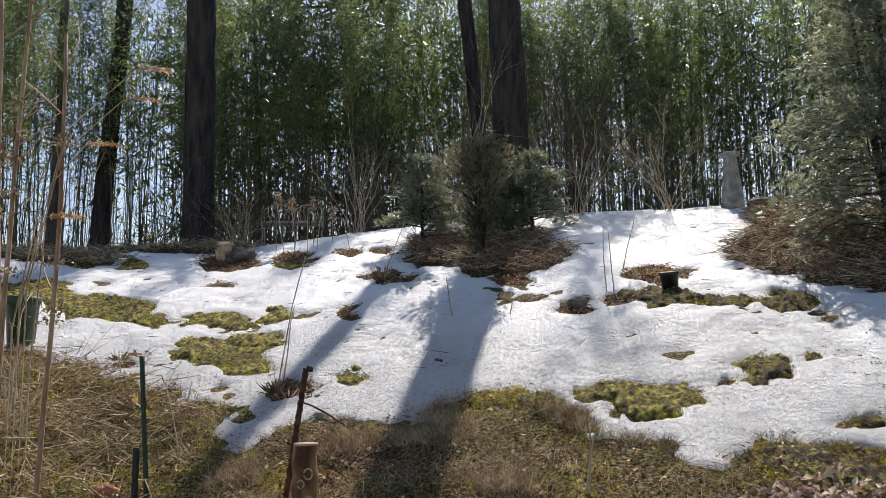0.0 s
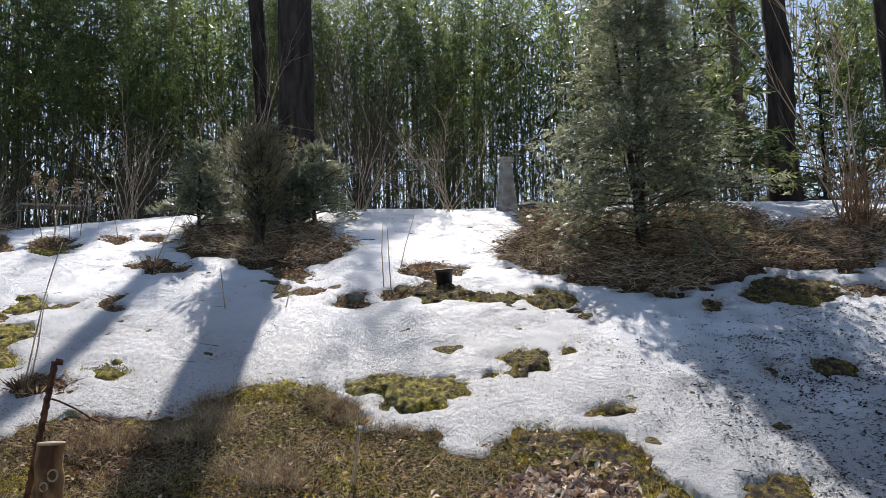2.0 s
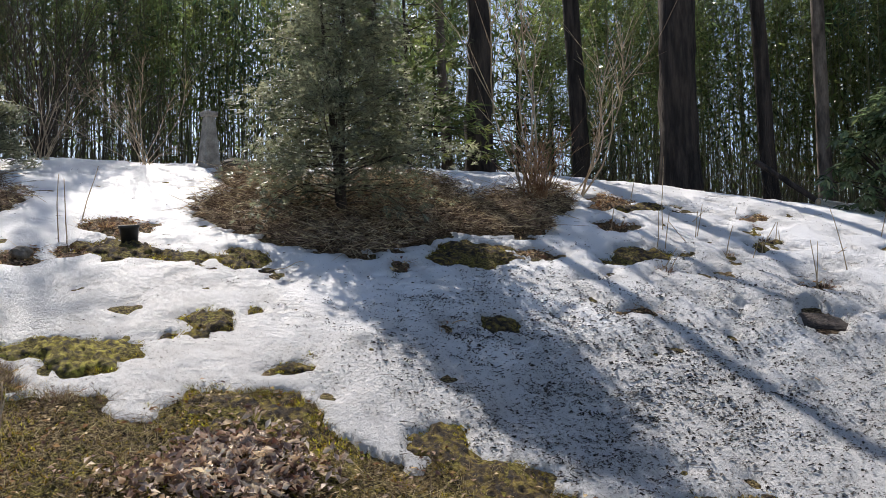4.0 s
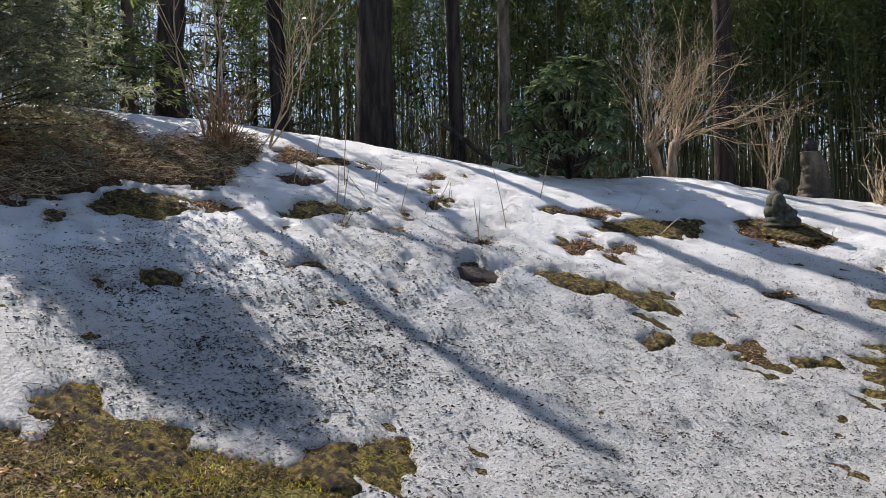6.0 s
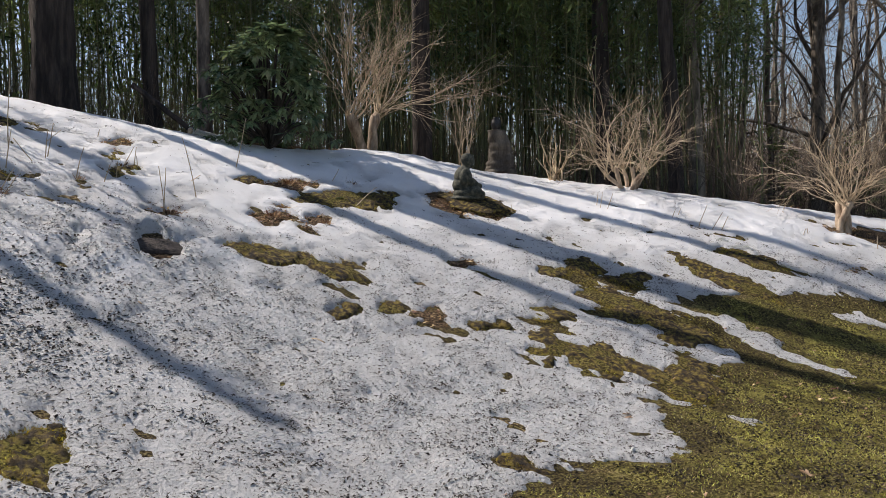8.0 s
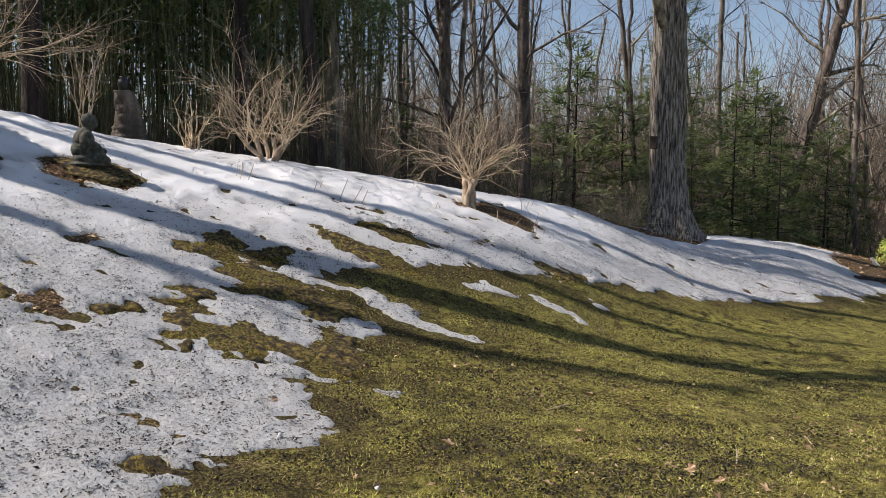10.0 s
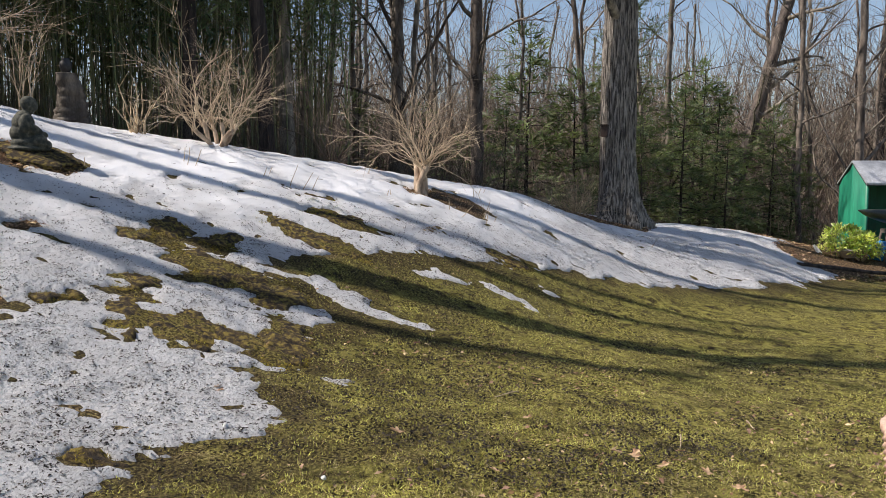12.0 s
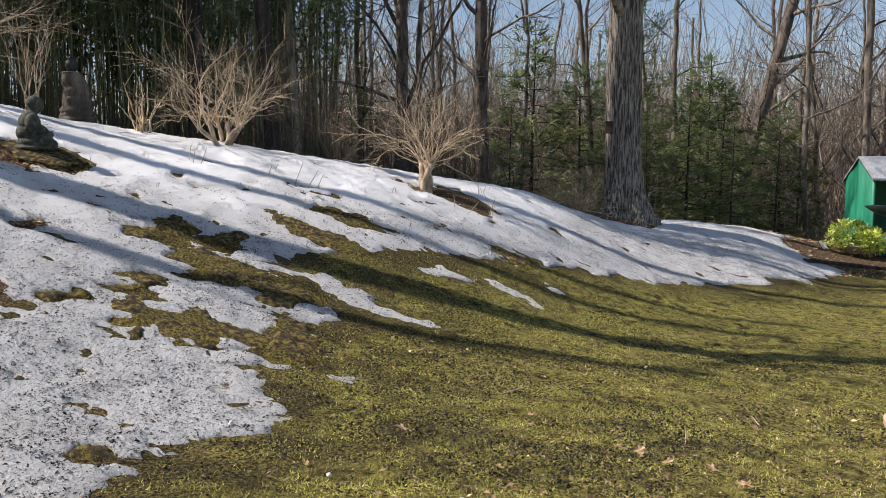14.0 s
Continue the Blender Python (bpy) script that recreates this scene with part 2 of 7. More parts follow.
STATUE = mat("mossy_dark_stone", (0.03, 0.035, 0.028), (0.12, 0.115, 0.085), 0.85, 14, 0.6, 60, c3=(0.06, 0.062, 0.045))
ROCK = mat("dark_fieldstone", (0.06, 0.052, 0.042), (0.2, 0.175, 0.14), 0.9, 6, 0.8, 40, dist=0.02)
GREY_WOOD = mat("weathered_wood", (0.07, 0.06, 0.05), (0.19, 0.165, 0.135), 0.9, 5, 0.6, 45, (1, 1, 0.2))
LOG_WOOD = mat("peeled_log", (0.1, 0.04, 0.016), (0.62, 0.36, 0.15), 0.8, 7, 0.4, 50, (1, 1, 0.4))
CUT_WOOD = mat("cut_wood", (0.42, 0.3, 0.18), (0.6, 0.46, 0.3), 0.85, 12, 0.3, 60)
MOSS_BED = mat("moss_cushion", (0.025, 0.018, 0.009), (0.55, 0.48, 0.08), 0.95, 19, 1.0, 120, c3=(0.2, 0.16, 0.032), dist=0.03, spread=0.15)
MOSS_BROWN = mat("brown_moss", (0.012, 0.008, 0.005), (0.3, 0.225, 0.045), 0.95, 17, 1.0, 110, c3=(0.08, 0.052, 0.017), dist=0.04, spread=0.15)
BROWN_FROND = mat("brown_moss_fronds", (0.02, 0.012, 0.005), (0.4, 0.3, 0.05), 0.85, 7, 0, 30, vary=0.6, leafy=0.25, island=True)
FERN = mat("fern_green", (0.06, 0.1, 0.03), (0.14, 0.2, 0.06), 0.5, 8, 0, 40, vary=0.3, leafy=0.3, island=True)
RUST = mat("rusty_steel", (0.05, 0.022, 0.014), (0.17, 0.07, 0.035), 0.85, 20, 0.5, 90)
GREEN_STEEL = mat("green_stake_paint", (0.015, 0.045, 0.022), (0.03, 0.075, 0.038), 0.5, 10, 0.2, 60)
BLACK_PLASTIC = mat("black_plastic", (0.012, 0.012, 0.013), (0.03, 0.03, 0.032), 0.5, 12, 0.1, 60)
GREEN_PLASTIC = mat("green_plastic", (0.015, 0.05, 0.025), (0.03, 0.085, 0.04), 0.4, 6, 0.1, 60)
WHITE_PLASTIC = mat("white_plastic", (0.6, 0.6, 0.57), (0.75, 0.75, 0.72), 0.5, 8, 0.1, 60)
TERRACOTTA = mat("terracotta", (0.36, 0.13, 0.07), (0.5, 0.2, 0.11), 0.8, 14, 0.3, 60)
IRON = mat("painted_iron", (0.42, 0.33, 0.22), (0.66, 0.54, 0.38), 0.6, 12, 0.3, 60)
TARP = mat("green_shed_skin", (0.0, 0.13, 0.075), (0.012, 0.22, 0.125), 0.5, 2.5, 0.35, 9, (1, 1, 0.25), dist=0.03)
ROOF = mat("grey_metal_roof", (0.3, 0.32, 0.34), (0.5, 0.52, 0.54), 0.45, 3, 0.2, 30, metal=0.3)
DARK = mat("dark_interior", (0.02, 0.035, 0.03), (0.05, 0.07, 0.06), 0.9, 3, 0.2, 20)
KAYAK = mat("dark_green_hull", (0.028, 0.035, 0.028), (0.06, 0.07, 0.055), 0.35, 4, 0.1, 30)
BLUE = mat("blue_tarp", (0.02, 0.18, 0.5), (0.04, 0.3, 0.68), 0.5, 5, 0.4, 18, dist=0.02)
BOX_WOOD = mat("dark_box_wood", (0.035, 0.022, 0.016), (0.09, 0.055, 0.04), 0.8, 8, 0.3, 40)
WICKER = mat("tan_wicker", (0.42, 0.26, 0.19), (0.66, 0.48, 0.38), 0.6, 18, 0.3, 70, vary=0.25)
PLUME = mat("dried_plume", (0.42, 0.27, 0.13), (0.68, 0.5, 0.3), 0.8, 9, 0, 50, vary=0.4, leafy=0.3, island=True)
STALK = mat("golden_stalk", (0.28, 0.16, 0.09), (0.6, 0.42, 0.26), 0.7, 7, 0.2, 50, (1, 1, 0.3))


# ---- geometry helpers ----
class Shape:
    """Collects points and faces (of three or four corners) for one mesh."""

    def __init__(self):
        self.v, self.q, self.t, self.n = [], [], [], 0

    def add(self, v, q=(), t=()):
        v = np.asarray(v, float).reshape(-1, 3)
        if len(q):
            self.q.append(np.asarray(q, int).reshape(-1, 4) + self.n)
        if len(t):
            self.t.append(np.asarray(t, int).reshape(-1, 3) + self.n)
        self.v.append(v)
        self.n += len(v)
        return self

    def mesh(self, name, smooth=True):
        v = np.concatenate(self.v)
        q = np.concatenate(self.q) if self.q else np.zeros((0, 4), int)
        t = np.concatenate(self.t) if self.t else np.zeros((0, 3), int)
        me = bpy.data.meshes.new(name)
        me.vertices.add(len(v))
        me.vertices.foreach_set("co", v.ravel().astype(np.float32))
        me.loops.add(q.size + t.size)
        me.loops.foreach_set("vertex_index", np.concatenate([q.ravel(), t.ravel()]).astype(np.int32))
        me.polygons.add(len(q) + len(t))
        me.polygons.foreach_set("loop_start", np.concatenate([np.arange(len(q)) * 4, q.size + np.arange(len(t)) * 3]).astype(np.int32))
        me.polygons.foreach_set("use_smooth", np.full(len(q) + len(t), smooth))
        me.update(calc_edges=True)
        me.validate()
        return me


def part(name, shape, material, parent=None, label="", smooth=True):
    """One mesh object from a Shape, a bmesh or a mesh, under a thing or a part."""
    if isinstance(shape, Shape):
        me = shape.mesh(name, smooth)
    elif isinstance(shape, bmesh.types.BMesh):
        me = bpy.data.meshes.new(name)
        for f in shape.faces:
            f.smooth = smooth
        shape.to_mesh(me)
        shape.free()
    else:
        me = shape
    if not me.materials:
        me.materials.append(material)
    ob = new(name, me)
    ob.parent = parent
    return tagged(ob, label)


def thing(name, m, label, category, group=""):
    """An empty at a thing's base, to hold its parts."""
    ob = new(name)
    ob.empty_display_size = 0.1
    ob.matrix_world = m
    return tagged(ob, label, category, group)


def unit(a):
    return a / np.maximum(np.linalg.norm(a, axis=-1, keepdims=True), 1e-9)


def tube(shape, path, radii, sides=6, cap=True):
    """A round bar along a path, with a radius at each point."""
    p, r = np.asarray(path, float), np.asarray(radii, float)
    d = unit(np.gradient(p, axis=0))
    ref = np.array([0, 0, 1.0]) if abs(d[:, 2]).mean() < 0.8 else np.array([1.0, 0, 0])
    a = unit(np.cross(d, ref))
    b = np.cross(d, a)
    w = np.arange(sides) * 2 * math.pi / sides
    ring = p[:, None] + r[:, None, None] * (a[:, None] * np.cos(w)[None, :, None] + b[:, None] * np.sin(w)[None, :, None])
    n, k = len(p), np.arange(sides)
    lo = (np.arange(n - 1) * sides)[:, None]
    q = np.stack([lo + k, lo + (k + 1) % sides, lo + sides + (k + 1) % sides, lo + sides + k], -1).reshape(-1, 4)
    v, t = ring.reshape(-1, 3), np.zeros((0, 3), int)
    if cap:
        v = np.vstack([v, p[:1], p[-1:]])
        t = np.vstack([np.stack([(k + 1) % sides, k, np.full(sides, n * sides)], 1),
                       np.stack([(n - 1) * sides + k, (n - 1) * sides + (k + 1) % sides, np.full(sides, n * sides + 1)], 1)])
    return shape.add(v, q, t)


def rods(shape, p, d, length, r0, r1=None):
    """Many thin three-sided straight twigs at once."""
    n = len(p)
    d = unit(d)
    length, r0 = np.broadcast_to(length, n)[:, None], np.broadcast_to(r0, n)[:, None]
    r1 = r0 * 0.3 if r1 is None else np.broadcast_to(r1, n)[:, None]
    ref = np.where(np.abs(d[:, 2:]) > 0.9, [[1.0, 0, 0]], [[0, 0, 1.0]])
    a = unit(np.cross(d, ref))
    b = np.cross(d, a)
    v = []
    for q, r in ((p, r0), (p + d * length, r1)):
        for w in (0, 2.0944, 4.1888):
            v.append(q + r * (a * math.cos(w) + b * math.sin(w)))
    v = np.stack(v, 1)
    base = (np.arange(n) * 6)[:, None, None]
    return shape.add(v, (base + np.array([[0, 1, 4, 3], [1, 2, 5, 4], [2, 0, 3, 5]])).reshape(-1, 4))


def leaves(shape, p, d, nrm, length, width, fold=0.0):
    """Many pointed leaves at once: from p along d, facing nrm, folded along the midrib."""
    n = len(p)
    d = unit(d)
    s = unit(np.cross(d, nrm))
    up = np.cross(s, d)
    length, width = np.broadcast_to(length, n)[:, None], np.broadcast_to(width, n)[:, None]
    mid = p + d * length * 0.45
    v = np.stack([p, mid + s * width / 2 + up * width * fold, p + d * length, mid - s * width / 2 + up * width * fold], 1)
    base = (np.arange(n) * 4)[:, None, None]
    return shape.add(v, t=(base + np.array([[0, 1, 2], [0, 2, 3]])).reshape(-1, 3))


def blades(shape, p, h, w, lean, rng):
    """Grass blades, one triangle each."""
    n = len(p)
    a = rng.uniform(0, 2 * math.pi, n)
    side = np.stack([np.cos(a), np.sin(a), np.zeros(n)], 1) * (np.broadcast_to(w, n)[:, None] / 2)
    la = rng.uniform(0, 2 * math.pi, n)
    tip = np.stack([np.cos(la), np.sin(la), np.zeros(n)], 1) * (rng.uniform(0, 1, n) * lean * h)[:, None]
    tip[:, 2] = h
    v = np.stack([p - side, p + side, p + tip], 1)
    return shape.add(v, t=np.arange(3 * n).reshape(-1, 3))


TABLE = np.random.RandomState(5).rand(8, 128, 128)


def vnoise(x, y, k=0):
    x, y = np.asarray(x, float), np.asarray(y, float)
    i, j = np.floor(x).astype(int), np.floor(y).astype(int)
    u, w = x - i, y - j
    u, w = u * u * (3 - 2 * u), w * w * (3 - 2 * w)
    T = TABLE[k % 8]
    i0, i1, j0, j1 = i % 128, (i + 1) % 128, j % 128, (j + 1) % 128
    return (T[i0, j0] * (1 - u) + T[i1, j0] * u) * (1 - w) + (T[i0, j1] * (1 - u) + T[i1, j1] * u) * w - 0.5


def fbm(x, y, k=0, octaves=4):
    out, amp = 0, 1.0
    for o in range(octaves):
        out, amp = out + amp * vnoise(x * 2 ** o + 17.3 * o, y * 2 ** o - 9.1 * o, k + o), amp * 0.5
    return out


# ---- the lie of the land: a bowl of lawn with a hillside curving round it ----
BOWL = (3.0, -8.0)
WAY = np.array([-60, -25, 0, 20, 40, 55, 70, 90, 115.0])
TOE = np.array([13.83, 12.03, 10.18, 10.17, 9.71, 8.39, 10.31, 10.6, 19.36])
RISE = np.array([0.27, 0.315, 0.369, 0.465, 0.376, 0.388, 0.646, 0.174, 0.395])
CREST = np.array([24, 24, 22, 19.5, 18.5, 15.19, 13.99, 18.03, 20.38])


def soft(v, k):
    return np.logaddexp(0, np.asarray(v) / k) * k


def bowl(x, y):
    dx, dy = np.asarray(x, float) - BOWL[0], np.asarray(y, float) - BOWL[1]
    r, phi = np.hypot(dx, dy), np.clip(np.degrees(np.arctan2(dx, dy)), -60, 115)
    w = np.exp(-((phi[..., None] - WAY) / 14) ** 2)
    w /= w.sum(-1, keepdims=True)
    return r, phi, w @ TOE, w @ RISE, w @ CREST


def land(x, y):
    r, phi, toe, rise, crest = bowl(x, y)
    behind = np.clip((np.abs(np.degrees(np.arctan2(np.asarray(x, float) - BOWL[0], np.asarray(y, float) - BOWL[1])) - 27) - 95) / 30, 0, 1)
    hill = rise * (soft(r - toe, 0.9) - soft(r - crest, 0.9)) - 0.1 * soft(r - crest - 1, 1.0) + 0.1 * soft(r - crest - 45, 4.0)
    fall = np.asarray(x, float) * 0.507 - np.asarray(y, float) * 0.862    # the lawn drops away towards the shed, by an amount fitted to the camera's view
    z = -0.22 - 0.012 * np.clip(x, 0, 40) + hill * (1 - behind) - 0.578 * (soft(fall - 7.44, 1.5) - soft(fall - 8.31, 1.5))
    z = z + 0.25 * np.exp(-((np.asarray(x) - 15.2) / 1.6) ** 2 - ((np.asarray(y) - 5.3) / 1.7) ** 2)
    return z + 0.05 * fbm(np.asarray(x) * 0.7, np.asarray(y) * 0.7, 1, 3)


def tilted(x, y, up=0.0, turn=0.0):
    """A pose that lies on the slope."""
    e = 0.25
    n = Vector((float(land(x - e, y) - land(x + e, y)), float(land(x, y - e) - land(x, y + e)), 2 * e)).normalized()
    q = Vector((0, 0, 1)).rotation_difference(n)
    return Matrix.Translation((x, y, float(land(x, y)) + up)) @ q.to_matrix().to_4x4() @ pose(0, 0, 0, 0, 0, turn)


def at(x, y, sink=0.0):
    return (x, y, float(land(x, y)) - sink)


# ---- bare places in the snow: x, y, half length, half width, turn ----
MOSS_UP = [
    (2.28, 5.16, 0.38, 0.17, 176), (2.01, 5.36, 0.16, 0.09, 3), (-4.0, 9.9, 0.95, 0.45, 150), (-5.13, 10.54, 0.72, 0.44, 124), (-2.55, 9.45, 0.5, 0.2, 160),
    (-2.16, 8.25, 0.62, 0.32, 140), (-1.95, 8.72, 0.3, 0.16, 120), (-0.77, 7.48, 0.13, 0.08, 127), (-1.81, 9.48, 0.19, 0.08, 111), (-0.96, 7.41, 0.15, 0.08, 144),
    (1.43, 6.42, 0.38, 0.27, 162), (0.65, 6.52, 0.31, 0.17, 156), (2.47, 6.78, 0.28, 0.24, 31), (2.15, 6.45, 0.08, 0.05, 63), (3.04, 6.83, 0.09, 0.08, 36),
    (2.35, 8.54, 0.39, 0.31, 163), (2.87, 8.22, 0.29, 0.17, 167), (3.36, 8.08, 0.34, 0.27, 52), (2.81, 5.64, 0.07, 0.05, 51), (-2.13, 11.83, 0.36, 0.15, 135),
    (-4.66, 12.5, 0.37, 0.22, 125), (-5.44, 12.72, 0.51, 0.31, 123)]
MOSS_MID = [
    (3.3, 4.25, 0.32, 0.17, 70), (3.35, 3.85, 0.45, 0.27, 75), (2.3, 4.9, 0.4, 0.25, 170), (5.8, 7.43, 0.5, 0.35, 178), (7.57, 6.69, 0.47, 0.2, 167),
    (9.42, 6.26, 0.27, 0.12, 23), (9.7, 6.79, 0.22, 0.08, 28), (9.21, 8.02, 0.44, 0.21, 4), (4.9, 5.97, 0.18, 0.11, 44), (11.82, 4.28, 0.79, 0.33, 156),
    (10.98, 5.5, 0.23, 0.1, 15), (8.85, 3.9, 0.39, 0.22, 136), (9.18, 3.41, 0.31, 0.3, 163), (8.39, 2.78, 0.22, 0.11, 175), (3.37, 4.62, 0.23, 0.14, 52),
    (4.29, 3.1, 0.34, 0.18, 166), (8.7, 2.55, 0.19, 0.1, 174), (9.12, 1.63, 0.18, 0.1, 165), (4.45, 2.96, 0.3, 0.16, 41)]
MOSS_LOW = [
    (11.28, 1.33, 0.24, 0.13, 139), (11.66, 1.03, 0.29, 0.16, 174), (10.88, 0.57, 0.47, 0.3, 78), (10.04, 1.08, 0.3, 0.16, 144), (9.12, 1.01, 0.41, 0.19, 4),
    (9.05, 0.66, 0.42, 0.28, 12), (9.15, 0.18, 0.42, 0.22, 66), (9.15, -0.3, 0.56, 0.25, 0), (10.48, 0.29, 0.53, 0.25, 83), (10.48, -0.12, 0.51, 0.32, 37),
    (4.05, 3.01, 0.22, 0.2, 177), (6.29, 0.68, 0.14, 0.08, 2), (11.67, 0.39, 0.3, 0.18, 135), (11.9, 1.98, 0.12, 0.06, 2), (12.35, -0.62, 0.83, 0.26, 64),
    (13.71, -3.61, 0.44, 0.22, 111), (13.94, -0.6, 0.24, 0.1, 90), (13.17, -1.03, 0.47, 0.19, 95)]
SOIL = [
    (1.4, 8.55, 0.25, 0.12, 83), (1.84, 8.59, 0.17, 0.15, 158), (0.89, 8.9, 0.22, 0.12, 151), (-1.05, 9.29, 0.21, 0.09, 106), (-1.38, 12.22, 0.36, 0.12, 105),
    (-0.91, 12.06, 0.35, 0.13, 106), (-3.03, 8.11, 0.17, 0.12, 162), (-2.96, 11.06, 0.27, 0.15, 131), (-0.68, 6.19, 0.45, 0.29, 120), (6.48, 7.19, 0.24, 0.15, 172),
    (4.86, 7.48, 0.13, 0.1, 44), (6.7, 7.79, 0.13, 0.1, 31), (7.86, 4.58, 0.38, 0.2, 176), (6.38, 5.5, 0.16, 0.09, 174), (4.42, 6.07, 0.08, 0.05, 52),
    (10.8, 2.31, 0.17, 0.09, 151)]
BEDS = [
    (0.53, 11.2, 1.45, 0.85, 124), (5.52, 9.65, 1.97, 1.34, 52), (4.2, 9.9, 1.1, 0.7, 70), (4.78, 11.4, 0.9, 0.5, 68), (6.99, 8.63, 1.02, 0.75, 13),
    (8.0, 8.82, 0.66, 0.37, 36), (-4.6, 14.2, 1.6, 0.55, 160), (-6.2, 13.0, 1.4, 0.6, 160), (14.27, 7.0, 1.32, 0.51, 120), (15.72, -3.19, 0.53, 0.48, 61),
    (21.41, -14.71, 2.56, 1.41, 120), (19.82, -7.21, 1.74, 0.64, 115)]
LITTER = [
    (2.35, 9.43, 0.38, 0.35, 134), (0.81, 9.73, 0.36, 0.22, 100), (-0.72, 10.51, 0.46, 0.23, 119), (-2.15, 12.36, 0.64, 0.27, 119), (-3.25, 12.6, 0.86, 0.39, 121),
    (-1.42, 7.25, 0.27, 0.17, 127), (7.41, 6.18, 0.14, 0.08, 24), (8.12, 7.54, 0.23, 0.13, 2), (10.3, 7.2, 0.32, 0.14, 20), (8.92, 8.52, 0.55, 0.23, 37),
    (8.7, 5.16, 0.14, 0.08, 8), (10.04, 4.59, 0.34, 0.17, 178), (10.43, 4.16, 0.27, 0.13, 170), (11.51, 5.16, 0.51, 0.23, 176), (8.89, 2.22, 0.22, 0.12, 175),
    (12.94, 3.05, 0.57, 0.47, 95), (15.71, -2.5, 0.32, 0.15, 144), (13.81, -2.4, 0.13, 0.06, 141)]
EDGE_X = [-12.0, -4.3, -2.75, -1.9, -1.5, -1.04, -0.37, 0.34, 0.75, 0.93, 1.0, 1.25, 1.4, 1.52, 1.6, 1.84, 2.1, 2.6, 2.72, 2.78, 2.95, 3.16, 3.3, 3.6, 4.2, 5.01, 6.01, 6.64, 7.31, 7.78, 8.54, 9.42, 9.65, 10.08, 10.47, 10.92, 11.41, 12.0, 12.64, 13.65, 14.8, 15.76, 19.0, 22.57, 40]
EDGE_Y = [8.6, 8.3, 7.7, 7.0, 6.1, 6.6, 6.5, 6.8, 6.65, 6.3, 5.9, 5.75, 5.6, 5.3, 5.25, 5.44, 5.5, 5.25, 4.75, 4.38, 4.3, 4.42, 4.3, 3.75, 2.2, 1.01, 0.43, 0.01, -0.3, 0.01, -0.14, -0.25, -0.6, -0.75, -0.6, -0.2, -0.1, -0.91, -2.06, -3.72, -6.61, -8.62, -12.68, -15.77, -13]
TONGUES = [
    (9.56, 0.06, 0.63, 0.13, 73), (9.39, 0.56, 0.2, 0.12, 87), (10.64, -1.11, 0.87, 0.17, 57), (12.14, -2.35, 0.42, 0.1, 100), (8.32, -0.76, 0.16, 0.06, 60),
    (11.98, -3.25, 0.39, 0.11, 60), (11.08, -0.15, 0.51, 0.12, 80), (12.84, -4.0, 0.23, 0.11, 40)]


def patch_gap(x, y, places):
    """About how far (x, y) lies outside the nearest of these bare places; minus inside."""
    best = np.full(np.shape(x), 9.0)
    for cx, cy, a, b, turn in places:
        c, s = math.cos(radians(turn)), math.sin(radians(turn))
        u, w = ((x - cx) * c + (y - cy) * s) / a, (-(x - cx) * s + (y - cy) * c) / b
        best = np.minimum(best, (np.sqrt(u * u + w * w) - 1) * (a * b) ** 0.5)
    return best


def wobble(x, y, amp=1.0):
    return (x + amp * (0.2 * fbm(x * 1.3, y * 1.3, 2) + 0.2 * fbm(x * 4.2, y * 4.2, 4, 4)), y + amp * (0.2 * fbm(x * 1.3 + 31, y * 1.3, 3) + 0.2 * fbm(x * 4.2, y * 4.2 + 13, 5, 4)))


def lawn_gap(x, y):
    return (y - np.interp(x, EDGE_X, EDGE_Y)) * 0.75 + (0.1 * fbm(x * 3.3, y * 3.3, 6, 4) + 0.3 * fbm(x * 4.2, y * 1.3, 2, 4)) * (np.asarray(x) > 5)


def snow_gap(x, y):
    """Distance into the snow from its nearest edge; minus where the ground is bare."""
    u, w = wobble(x, y)
    g = lawn_gap(u, w)
    rag = fbm(x * 4.5, y * 4.5, 3, 4)
    streak = np.where(np.asarray(x) > 7.5, fbm(x * 5.2, y * 1.5, 5, 4), rag)
    for places, k in ((MOSS_UP, 0.2), (MOSS_MID, 0.26), (MOSS_LOW, 0.34), (SOIL, 0.14), (BEDS, 0.16), (LITTER, 0.18)):
        g = np.minimum(g, patch_gap(u, w, places) + k * (1.5 * streak if places is MOSS_LOW else rag))
    r, phi, toe, rise, crest = bowl(u, w)
    g = np.minimum(g, crest + 0.9 - r + 0.6 * fbm(x * 0.8, y * 0.8, 6))
    g = np.minimum(g, u + 7.5)
    g = np.maximum(g, np.where(g < 0.05, -patch_gap(u, w, TONGUES), g))
    # small melt holes
    holes = fbm(x * 3.1, y * 3.1, 7, 3)
    g = np.minimum(g, (0.56 - holes) * 0.35)
    return g + (0.09 * fbm(x * 7, y * 7, 1, 4) + 0.1 * fbm(x * 15, y * 15, 4, 3) * (np.asarray(x) > 6)) * np.exp(-np.maximum(g, 0) / 0.15)


def snow_depth(x, y):
    g = snow_gap(x, y)
    deep = (0.045 + 0.03 * np.exp(-((x - 7) / 4) ** 2 - ((y - 6) / 3) ** 2)) * (1 - np.exp(-np.maximum(g, 0) / 0.09)) + np.minimum(g, 0) * 0.9
    deep = deep + 0.13 * np.exp(-((x - 7.75) / 0.6) ** 2 - ((y - 4.75) / 0.55) ** 2) * (1 - np.exp(-np.maximum(g, 0) / 0.06))
    lumps = 0.022 * fbm(x * 2.2, y * 2.2, 3, 4) + 0.02 * fbm(x * 6.5, y * 6.5, 6, 4)
    return deep - 0.004 + lumps * np.clip(g / 0.2, 0, 1)


